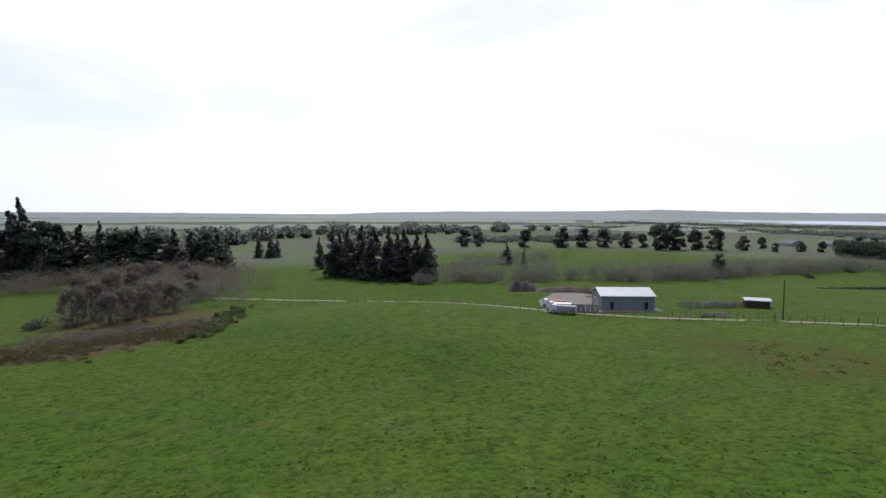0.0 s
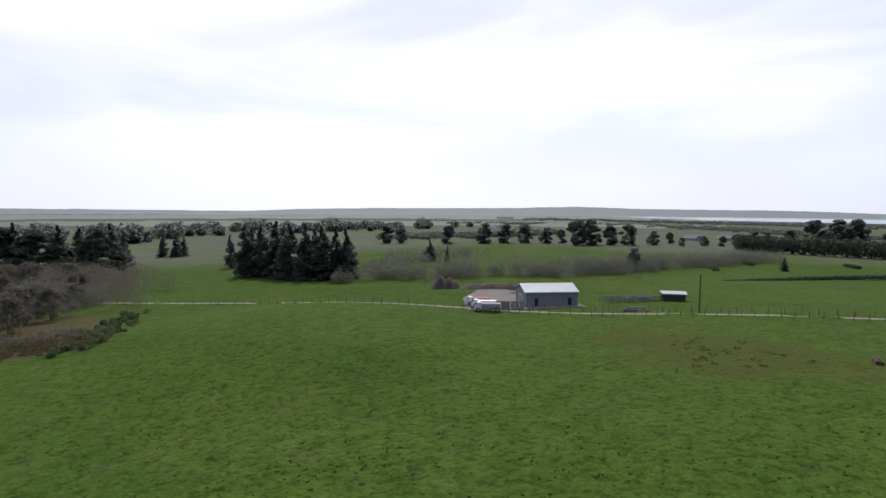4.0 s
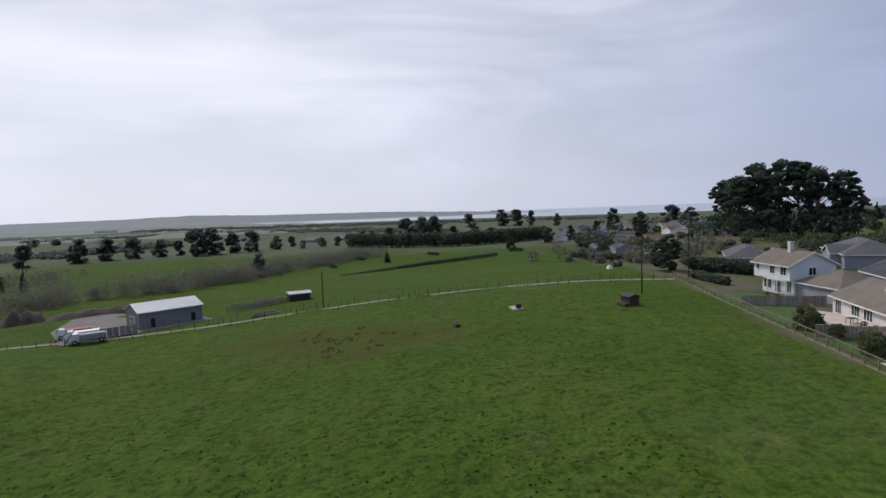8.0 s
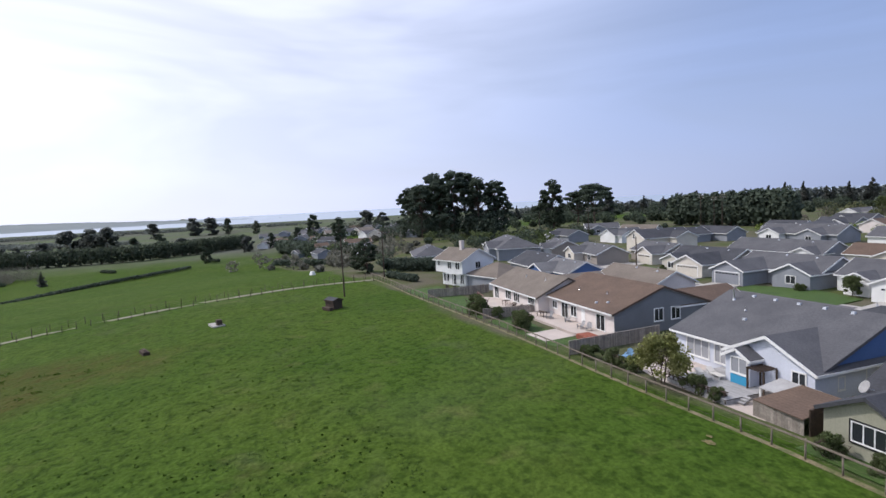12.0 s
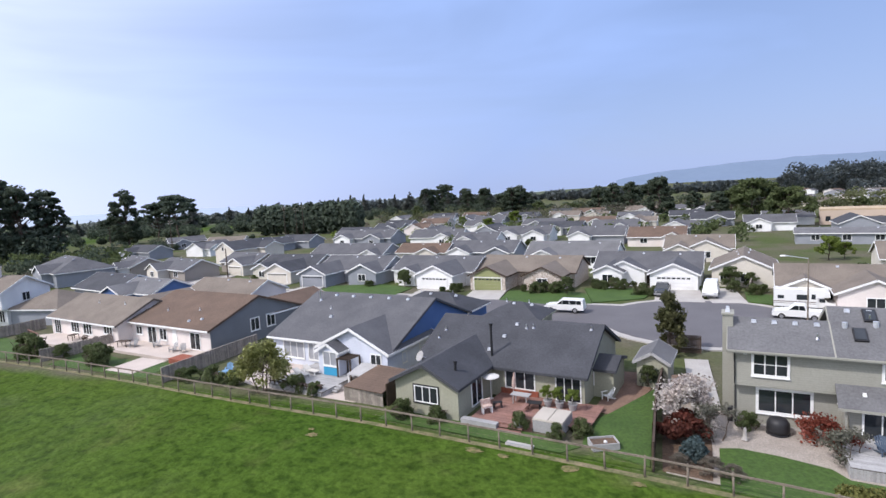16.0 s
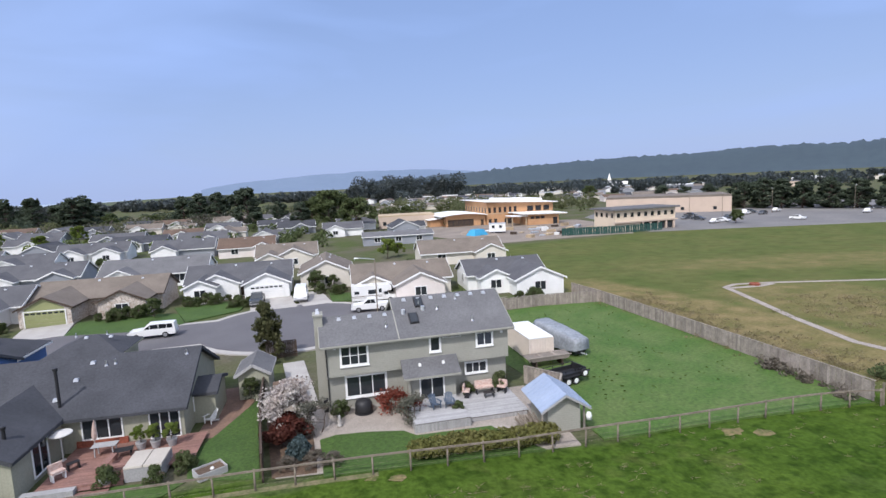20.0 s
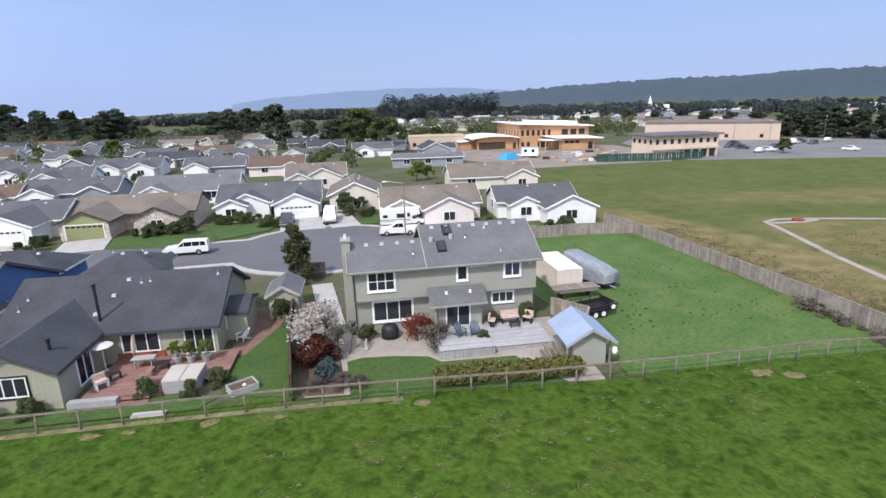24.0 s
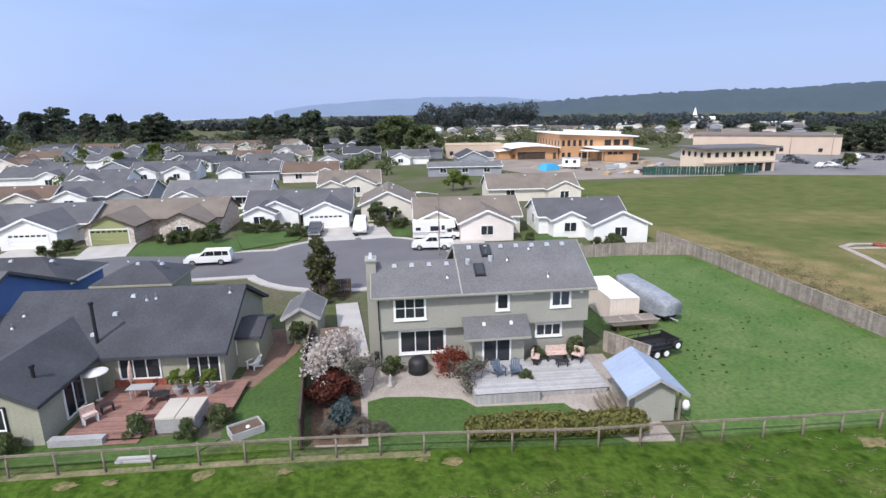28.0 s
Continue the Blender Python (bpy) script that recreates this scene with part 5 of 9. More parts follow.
adirondack(pose(8.6, 39.2, 0.03, 0, 0, 10), M_RED_CLOTH, "red wooden garden chair against the wall")


def grill(m):
    g = thing("covered_grill", m, "round kettle grill under a black cover", "grill")
    part("cover", Geo().lathe([(0.62, 0.0), (0.68, 0.35), (0.66, 0.75), (0.5, 1.0), (0.22, 1.1), (0.02, 1.12)], n=16), M_BLACK, g, smooth=True)
    part("hem", Geo().lathe([(0.64, 0.0), (0.70, 0.02), (0.70, 0.08), (0.66, 0.1)], n=16), M_BLACK, g)


grill(pose(7.0, 39.3, 0.04))


def garden_shed():
    """Small shed with a pale blue metal roof, its gable towards the pasture."""
    s = thing("garden_shed", pose(17.6, 30.35, 0, 0, 0, -10), "small grey garden shed with a pale blue metal roof", "shed")
    part("wall", Geo().add([(0, 0, 0), (2.3, 0, 0), (2.3, 0, 2.05), (1.15, 0, 2.75), (0, 0, 2.05), (0, 3.4, 0), (2.3, 3.4, 0), (2.3, 3.4, 2.05), (1.15, 3.4, 2.75), (0, 3.4, 2.05)],
                           [(0, 1, 2, 3, 4), (9, 8, 7, 6, 5), (1, 0, 5, 6), (2, 1, 6, 7), (0, 4, 9, 5)]), M_SAGE, s)
    for sx, name in ((-1, "roof"), (1, "roof")):
        ex, ez = 1.15 + sx * 1.75, 2.75 - 1.75 * 0.6
        g = Geo().add([(1.15, -0.45, 2.8), (ex, -0.45, ez + 0.05), (ex, 3.8, ez + 0.05), (1.15, 3.8, 2.8), (1.15, -0.45, 2.86), (ex, -0.45, ez + 0.11), (ex, 3.8, ez + 0.11), (1.15, 3.8, 2.86)],
                      [(0, 1, 2, 3), (7, 6, 5, 4), (0, 4, 5, 1), (1, 5, 6, 2), (2, 6, 7, 3), (3, 7, 4, 0)] if sx > 0 else [(3, 2, 1, 0), (4, 5, 6, 7), (1, 5, 4, 0), (2, 6, 5, 1), (3, 7, 6, 2), (0, 4, 7, 3)])
        sheet = part(name, g, M_BLUE_METAL, s)
        for i in range(9):
            y = -0.4 + i * 0.51
            part("standing_seam", Geo().bar((1.15, y, 2.87), (ex, y, ez + 0.12), 0.035, 0.03), M_BLUE_METAL, sheet)
        part("rake_board", Geo().bar((1.15, -0.44, 2.72), (ex, -0.44, ez - 0.03), 0.04, 0.12), M_GREYDECK, s)
    part("post", Geo().box((-0.35, 0.1, 0.95), (0.12, 0.12, 1.9)), M_WOOD, s)
    part("post", Geo().box((2.62, 0.1, 0.95), (0.12, 0.12, 1.9)), M_WOOD, s)
    part("white_tank", Geo().lathe([(0.18, 0), (0.2, 0.3), (0.12, 0.5), (0.02, 0.55)], (2.85, -0.15, 0.8), 10), M_WHITE, s, "white plastic tank", smooth=True)


garden_shed()


def container():
    c = thing("storage_container", pose(23.5, 43.5, 0.05, 0, 0, -6), "cream steel storage container", "container")
    g = Geo()
    w, d, h = 2.35, 6.0, 2.2
    for i in range(9):
        x = w * (i + 0.5) / 9
        part("door_rib", Geo().box((x, 0.025, h / 2), (w / 9 * 0.55, 0.05, h - 0.1)), M_TAN_BOX, c)
    g.span((0, 0.05, 0.03), (w, d, h - 0.02))
    for i in range(20):
        y = d * (i + 0.5) / 20
        for x in (0.0, w):
            part("wall_rib", Geo().box((x, y, h / 2), (0.07, d / 20 * 0.5, h - 0.2)), M_TAN_BOX, c)
    part("body", g, M_TAN_BOX, c)
    part("roof", Geo().span((-0.04, -0.02, h - 0.02), (w + 0.04, d + 0.02, h + 0.06)), M_WHITE, c)
    for x in (0, w):
        for y in (0, d):
            part("corner_post", Geo().box((x, y, h / 2), (0.14, 0.14, h)), M_TAN_BOX, c)


container()


def covered_boat():
    """A boat on its trailer under a grey tarpaulin, broad behind, sagging between its ribs."""
    b = thing("covered_boat", pose(28.6, 42.6, 0.05, 0, 0, 9), "boat on a trailer under a grey tarpaulin", "boat")
    g, rings, n = Geo(), 15, 14
    for i in range(rings):
        t = i / (rings - 1)
        y = 0.0 + 6.0 * t
        w = 1.12 - 0.05 * t - 0.22 * (1 - t) ** 4
        top = 2.0 + 0.55 * t - 0.25 * (1 - t) ** 3
        low = 0.55 - 0.15 * math.sin(math.pi * t) + 0.1 * (1 - t)
        for j in range(n):
            a = math.pi * j / (n - 1)
            k = abs(math.cos(a)) ** 0.28 * (1 if math.cos(a) > 0 else -1)
            g.v.append((w * k + 0.03 * math.sin(7 * y + j), y, low + (top - low) * max(0.0, math.sin(a)) ** 0.36 + 0.03 * math.sin(3.1 * y + 2 * j)))
    for i in range(rings - 1):
        for j in range(n - 1):
            g.f.append((i * n + j, i * n + j + 1, (i + 1) * n + j + 1, (i + 1) * n + j))
    g.f.append(tuple(range(n))[::-1])
    g.f.append(tuple((rings - 1) * n + j for j in range(n)))
    part("tarpaulin", g, M_TARP, b, smooth=True)
    part("hull", Geo().side([(-0.95, 0.75), (-0.55, 0.35), (0, 0.2), (0.55, 0.35), (0.95, 0.75)], 0.2, 5.8), M_BLACK, b)
    for s in (-1, 1):
        wheel(b, (s * 0.9, 3.9, 0.33), 0.33, 0.2)
    part("trailer_frame", Geo().bar((0, -0.6, 0.38), (0, 6.0, 0.38), 0.1, 0.1).bar((-0.9, 3.9, 0.36), (0.9, 3.9, 0.36), 0.08, 0.08), M_METAL, b)


def wheel(parent, c, r, w, rim=None):
    ob = part("wheel", Geo().tube((-w / 2, 0, 0), (w / 2, 0, 0), r, n=18), M_RUBBER, parent, m=pose(*c))
    part("rim", Geo().tube((-w / 2 - 0.015, 0, 0), (w / 2 + 0.015, 0, 0), r * 0.62, n=14), rim or M_CHROME, ob)
    return ob


covered_boat()


def utility_trailer():
    t = thing("utility_trailer", pose(23.7, 38.0, 0.05, 0, 0, 97), "black open utility trailer with spare wheel", "trailer")
    w, d = 1.7, 3.2
    part("floor", Geo().span((-w / 2, -d / 2, 0.58), (w / 2, d / 2, 0.62)), M_BLACK, t)
    for s in (-1, 1):
        g = Geo().span((s * w / 2 - 0.03, -d / 2, 0.5), (s * w / 2 + 0.03, d / 2, 0.95)).bar((s * w / 2, -d / 2, 1.2), (s * w / 2, d / 2, 1.2), 0.05, 0.05)
        for y in (-1.5, -0.5, 0.5, 1.5):
            g.box((s * w / 2, y, 1.05), (0.05, 0.05, 0.35))
        part("side_panel", g, M_BLACK, t)
        wheel(t, (s * (w / 2 + 0.14), -0.4, 0.34), 0.34, 0.2, M_WHITE)
        wheel(t, (s * (w / 2 + 0.14), 0.4, 0.34), 0.34, 0.2, M_WHITE)
        part("mudguard", Geo().box((s * (w / 2 + 0.14), 0, 0.72), (0.26, 1.7, 0.05)), M_BLACK, t)
    part("front_panel", Geo().span((-w / 2, -d / 2 - 0.03, 0.5), (w / 2, -d / 2 + 0.03, 1.2)), M_BLACK, t)
    part("drawbar", Geo().bar((-0.5, -d / 2, 0.5), (0, -d / 2 - 1.2, 0.45), 0.08, 0.08).bar((0.5, -d / 2, 0.5), (0, -d / 2 - 1.2, 0.45), 0.08, 0.08), M_BLACK, t)
    sp = wheel(t, (-w / 2 - 0.25, -1.25, 0.85), 0.34, 0.2, M_WHITE)


utility_trailer()
board_fence([(20.6, 39.2), (22.3, 36.2), (20.2, 33.4)], 1.5, M_WOOD, "short grey board screen beside the shed")
jb = thing("jon_boat", pose(24.6, 42.2, 0.05, 0, 0, -4), "small tan flat-bottomed boat on trestles", "boat")
hull = [(-2.2, 0.95), (-1.7, 0.62), (1.8, 0.62), (2.1, 0.95)]
part("hull", Geo().side(hull, -0.6, 0.6), M_CLAY, jb)
part("gunwale", Geo().span((-2.2, -0.66, 0.95), (2.12, -0.56, 1.02)), M_WOOD, jb)
part("gunwale", Geo().span((-2.2, 0.56, 0.95), (2.12, 0.66, 1.02)), M_WOOD, jb)
for x in (-0.9, 0.5):
    part("seat", Geo().span((x, -0.55, 0.955), (x + 0.3, 0.55, 1.0)), M_WOOD, jb)
for x in (-1.3, 1.3):
    part("trestle", Geo().box((x, 0, 0.31), (0.1, 1.2, 0.62), taper=0.8), M_WOOD_DARK, jb)
rnd_w = random.Random(5)
fw = thing("firewood_pile", pose(16.9, 31.8, 0.03, 0, 0, -8), "heap of pale split logs beside the shed", "firewood")
for i in range(26):
    x, z = rnd_w.uniform(-0.5, 0.5), rnd_w.uniform(0.08, 0.7)
    part("log", Geo().tube((x, -0.9 + rnd_w.uniform(-0.3, 0.3), z), (x + rnd_w.uniform(-0.2, 0.2), 0.7 + rnd_w.uniform(-0.3, 0.3), z + 0.05), 0.06, n=6), M_POST, fw)


def statue(m):
    solid("stone_statue", Geo().lathe([(0.2, 0), (0.22, 0.1), (0.12, 0.16), (0.15, 0.4), (0.1, 0.6), (0.13, 0.72), (0.03, 0.86)], n=10), M_CONC, "small pale stone ornament on the gravel", "ornament", m=m, smooth=True)


statue(pose(4.9, 37.7, 0.04))


def pot(m, r, h, label, material=None):
    return solid("plant_pot", Geo().lathe([(r * 0.7, 0), (r, h * 0.85), (r * 1.06, h * 0.86), (r * 1.06, h), (r * 0.9, h), (r * 0.88, h * 0.9)], n=14), material or M_CLAY, label, "plant pot", m=m)


# ---- garden of the olive house ----
flat("lawn", [(-4.8, 34.3), (-0.7, 32.6), (-0.6, 41.0), (-0.3, 46.0), (-3.4, 40.2), (-5.0, 37.5)], 0.06, M_LAWN, "bright mown side lawn", "lawn")
flat("lawn", [(-20, 34.8), (-6.0, 33.0), (-4.8, 34.2), (-8.0, 35.2), (-13.9, 36.1), (-19.6, 36.9)], 0.055, M_LAWN, "narrow strip of lawn along the fence", "lawn")
flat("garden_path", [(-4.8, 40.2), (-2.8, 39.5), (-0.8, 45.5), (-1.2, 49.5), (-3.2, 49.5)], 0.05, M_ALLEY, "brown paved path beside the olive house", "path")
red = thing("deck", pose(-13.3, 36.2, 0.02, 0, 0, -8.5), "reddish brown timber deck behind the olive house", "deck")
deck_floor(red, 0.25, 8.6, 1.2, 5.6, 0.3, M_REDWOOD)
deck_floor(red, 0.25, 5.0, 0.0, 1.18, 0.3, M_REDWOOD)
for i in range(2):
    part("step", boards(Geo(), 2.6, 4.4, -0.4 * (i + 1), -0.4 * i - 0.02, 0.2 - 0.1 * i), M_REDWOOD, red)
part("skirt", Geo().span((0.25, -0.02, 0), (5.0, 0.0, 0.27)), M_REDWOOD, red)
solid("timber_wall", Geo().span((0, 0, 0), (2.8, 0.5, 0.42)), M_GREYDECK, "low pale timber planter wall before the deck", "planter", m=pose(-13.6, 35.5, 0.02, 0, 0, -8.5))
hot = thing("hot_tub", pose(-7.1, 36.5, 0.03, 0, 0, -8.5), "square hot tub with a pale insulated cover", "hot tub")
part("shell", Geo().box((0, 0, 0.42), (2.15, 2.15, 0.84)), M_GREYDECK, hot)
for sx in (-1, 1):
    part("cover", Geo().box((sx * 0.55, 0, 0.9), (1.07, 2.2, 0.12), taper=0.97), mat("pale_tub_cover", (0.44, 0.40, 0.34), (0.38, 0.345, 0.295), rough=0.6, fine=0.08), hot)
bench(pose(-9.2, 36.8, 0.32, 0, 0, -8.5), 1.9, M_REDWOOD, "reddish wooden bench at the edge of the deck")
bench(pose(-9.5, 37.9, 0.32, 0, 0, 80), 1.5, M_REDWOOD, "reddish wooden bench with cushions")
table(pose(-10.1, 39.6, 0.32, 0, 0, -8.5), 1.5, 0.8, 0.72, M_GREYDECK, "weathered picnic table on the deck")
table(pose(-8.9, 38.9, 0.32, 0, 0, 5), 1.1, 0.7, 0.45, M_BLACK, "low black patio table")
bench(pose(-12.1, 37.2, 0.32, 0, 0, 40), 0.8, M_WHITE, "white wrought garden seat", M_CREAM_CLOTH)
bench(pose(-11.6, 38.3, 0.32, 0, 0, 30), 0.7, M_BLACK, "dark patio chair on the deck", None)
for x, y in ((-8.0, 39.5), (-7.1, 39.35), (-6.1, 39.2)):
    pot(pose(x, y, 0.32), 0.33, 0.5, "weathered wooden barrel planter", M_GREYDECK)
pot(pose(-9.3, 35.7, 0.05), 0.35, 0.5, "grey barrel planter beside the steps", M_GREYDECK)
adirondack(pose(-3.9, 42.6, 0.05, 0, 0, -40), M_WHITE, "white plastic garden chair on the side path")
solid("closed_parasol", Geo().tube((0, 0, 0), (0, 0, 2.3), 0.03).lathe([(0.09, 0.9), (0.16, 1.2), (0.13, 1.8), (0.03, 2.35)], n=8), M_CREAM_CLOTH, "closed cream parasol leaning on the deck", "parasol", m=pose(-10.9, 40.3, 0.3, 8, 6, 0))
solid("parasol_table", Geo().lathe([(0.25, 0), (0.05, 0.06), (0.04, 1.75), (0.72, 1.78), (0.7, 1.84), (0.03, 1.95)], n=14), M_PARASOL, "small round cream parasol", "parasol", m=pose(-12.6, 40.0, 0.3))
pl = thing("raised_planter", pose(-3.5, 34.5, 0.05, 0, 0, 24), "grey wooden raised planter with bare soil", "planter")
for y in (-0.55, 0.55):
    part("side_board", Geo().box((0, y, 0.22), (1.7, 0.06, 0.44)), M_GREYDECK, pl)
for x in (-0.85, 0.85):
    part("end_board", Geo().box((x, 0, 0.22), (0.06, 1.04, 0.44)), M_GREYDECK, pl)
part("soil", Geo().box((0, 0, 0.17), (1.62, 1.02, 0.3)), M_SOIL, pl)
part("stone", Geo().lathe([(0.1, 0), (0.13, 0.08), (0.05, 0.16)], (0.1, -0.1, 0.3), 8), M_WHITE, pl)
sh = thing("garden_shed", pose(-1.9, 46.2, 0, 0, 0, -8), "small olive garden shed grown over with ivy", "shed")
block(sh, 0, 2.4, 0, 3.6, 2.2, "y", 0.6, M_OLIVE, M_ROOF_GREY, over=0.25, rake=0.25, trim=M_GREYDECK)
lt = thing("lean_to_roof", pose(0.6, 42.6, 0, 0, 0, -4), "low lean-to with a brown roof beside the dark fence", "lean-to")
part("roof", Geo().add([(0, 0, 1.3), (2.0, 0, 1.3), (2.0, 1.9, 1.7), (0, 1.9, 1.7), (0, 0, 1.36), (2.0, 0, 1.36), (2.0, 1.9, 1.76), (0, 1.9, 1.76)],
                       [(3, 2, 1, 0), (4, 5, 6, 7), (0, 1, 5, 4), (1, 2, 6, 5), (2, 3, 7, 6), (3, 0, 4, 7)]), M_ROOF_BROWN, lt)
for x in (0.1, 1.9):
    for y, z in ((0.1, 1.3), (1.8, 1.66)):
        part("post", Geo().box((x, y, z / 2), (0.1, 0.1, z)), M_WOOD_DARK, lt)
part("back_board", Geo().span((0.05, 1.84, 0.1), (1.95, 1.88, 1.6)), M_WOOD, lt)
solid("stone_slab", Geo().box((0, 0, 0.06), (1.9, 0.45, 0.12)), M_CONC, "pale stone step in the grass at the fence", "step", m=pose(-8.7, 33.3, 0.0, 0, 0, -9))

# ---- garden of the blue house ----
flat("patio", [(-38.5, 39.5), (-34.0, 38.2), (-23.6, 37.2), (-22.5, 38.0), (-23.3, 45.8), (-38.0, 47.5)], 0.04, M_PATIO, "pale concrete and gravel yard", "patio")
dk = deck_with_skirt(pose(-33.2, 38.4, 0.04, 0, 0, -8), 6.4, 7.0, 0.42, M_GREYDECK, "pale grey raised deck behind the blue house")
for i in range(3):
    part("step", Geo().box((6.75 + 0.0, 1.2 + 0.3 * i, 0.14 + 0.14 * i), (0.6, 0.3, 0.1)), M_GREYDECK, dk)
part("bench_rail", Geo().box((5.6, 0.15, 0.95), (1.5, 0.3, 0.06)).box((5.0, 0.15, 0.78), (0.08, 0.25, 0.3)).box((6.2, 0.15, 0.78), (0.08, 0.25, 0.3)), M_WOOD_DARK, dk)
for i in range(9):
    part("rail_post", Geo().box((0.15 + 0.55 * i, 0.06, 0.62), (0.08, 0.08, 0.5)), M_WOOD_DARK, dk)
part("rail", Geo().box((2.4, 0.06, 0.88), (4.8, 0.12, 0.06)).box((2.4, 0.06, 0.68), (4.8, 0.05, 0.1)), M_WOOD_DARK, dk)
rf = thing("lean_to_roof", pose(-24.6, 37.4, 0, 0, 0, -7), "low brown lean-to roof beside the garden fence", "lean-to")
part("roof", Geo().add([(0, 0, 1.2), (4.1, -0.3, 1.2), (4.1, 4.0, 1.75), (0.6, 4.2, 1.75), (0, 0, 1.28), (4.1, -0.3, 1.28), (4.1, 4.0, 1.83), (0.6, 4.2, 1.83)],
                       [(3, 2, 1, 0), (4, 5, 6, 7), (0, 1, 5, 4), (1, 2, 6, 5), (2, 3, 7, 6), (3, 0, 4, 7)]), M_ROOF_BROWN, rf)
for i in range(14):
    part("board", Geo().box((0.15 + 0.28 * i, 0.02, 0.6), (0.27, 0.03, 1.2)), M_WOOD, rf)
for a in (0, 120, 240):
    adirondack(pose(-39.6 + 1.0 * math.cos(radians(a)), 40.0 + 1.0 * math.sin(radians(a)), 0.02, 0, 0, a - 90), M_BLUE_PAINT, "faded blue garden chair on the gravel")
table(pose(-39.6, 40.0, 0.02), 0.9, 0.9, 0.6, M_BLUE_PAINT, "round faded blue garden table", True)
for i in range(2):
    lg = thing("sun_lounger", pose(-31.2 + 0.4 * i, 40.6 + 1.0 * i, 0.46, 0, 0, 75), "white sun lounger on the grey deck", "lounger", "loungers")
    part("bed", Geo().span((-0.32, -0.9, 0.3), (0.32, 0.4, 0.34)), M_PARASOL, lg)
    part("backrest", Geo().bar((0, 0.4, 0.36), (0, 0.95, 0.66), 0.62, 0.04), M_PARASOL, lg)
    for x in (-0.28, 0.28):
        for y in (-0.8, 0.7):
            part("leg", Geo().box((x, y, 0.17), (0.05, 0.05, 0.33)), M_WHITE, lg)
pg = thing("pergola", pose(-27.6, 41.2, 0, 0, 0, -7), "dark timber pergola with climbers beside the bay window", "pergola")
for x in (0, 1.5):
    for y in (0, 1.4):
        part("post", Geo().box((x, y, 1.1), (0.12, 0.12, 2.2)), M_WOOD_DARK, pg)
for i in range(6):
    part("beam", Geo().box((0.1 + 0.26 * i, 0.7, 2.25), (0.08, 1.9, 0.1)), M_WOOD_DARK, pg)

# ---- gardens further along ----
flat("patio", [(-63.2, 44.2), (-55.3, 43.3), (-51.2, 42.7), (-48.2, 43.4), (-47.6, 45.6), (-61.9, 48.0)], 0.32, M_PATIO, "broad pale concrete patio", "patio", depth=0.4)
flat("patio", [(-54.8, 38.5), (-50.5, 38.2), (-50.6, 42.6), (-54.8, 43.0)], 0.06, M_PATIO, "lower pale paving", "patio")
flat("lawn", [(-64, 38.5), (-48, 37.6), (-48.5, 42.0), (-57, 42.0), (-64.5, 44.0)], 0.05, M_LAWN, "strip of lawn below the patio", "lawn")
bx = thing("brick_planter", pose(-49.6, 42.0, 0.02, 0, 0, -8), "red brick planter box at the patio's corner", "planter")
for j in range(7):
    for i in range(11):
        part("brick", CACHE.setdefault("brick", Geo().box((0, 0, 0), (0.21, 0.1, 0.068)).mesh("brick", M_BRICK)), None, bx, m=pose(0.12 + 0.22 * i + (0.11 if j % 2 else 0), 0, 0.04 + 0.078 * j))
part("core", Geo().span((0.0, 0.04, 0), (2.55, 1.7, 0.56)), M_BRICK, bx)
flat("patio", [(-80.5, 46.6), (-72.5, 44.0), (-61.5, 43.6), (-60.0, 46.4), (-77.0, 49.0)], 0.35, M_PATIO, "pale timber and concrete terrace", "patio", depth=0.45)
flat("lawn", [(-98, 40.0), (-66, 38.7), (-66.5, 42.4), (-80, 45.2), (-98, 47.5)], 0.045, M_LAWN, "garden lawn behind the fence", "lawn")
dt = thing("deck", pose(-80.6, 46.4, 0.0, 0, 0, -18), "raised timber terrace with railing", "deck")
part("skirt", Geo().span((0, 0, 0), (7.5, 0.06, 0.36)), M_REDWOOD, dt)
for i in range(6):
    part("baluster_post", Geo().box((0.1 + 0.9 * i, 0.1, 0.8), (0.08, 0.08, 0.95)), M_REDWOOD, dt)
part("railing", Geo().box((2.3, 0.1, 1.25), (4.6, 0.1, 0.06)).box((2.3, 0.1, 0.8), (4.6, 0.04, 0.06)), M_REDWOOD, dt)
for x, y, r in ((-59.0, 45.4, 10), (-56.0, 46.0, -30), (-52.0, 44.8, 0), (-50.6, 44.9, 40)):
    adirondack(pose(x, y, 0.33, 0, 0, r), M_GREYDECK, "weathered patio chair on the terrace")
table(pose(-60.6, 45.3, 0.33, 0, 0, 8), 1.7, 0.9, 0.72, M_WOOD_DARK, "dark picnic table on the terrace")
table(pose(-71.0, 46.2, 0.36), 1.2, 1.2, 0.72, M_WOOD_DARK, "round dark terrace table", True)
for x, y in ((-68.5, 46.0), (-66.2, 45.6), (-90.5, 47.4), (-93.0, 47.0)):
    adirondack(pose(x, y, 0.36 if x > -80 else 0.02, 0, 0, x * 7 % 360), M_WOOD_DARK, "dark patio chair on the terrace")


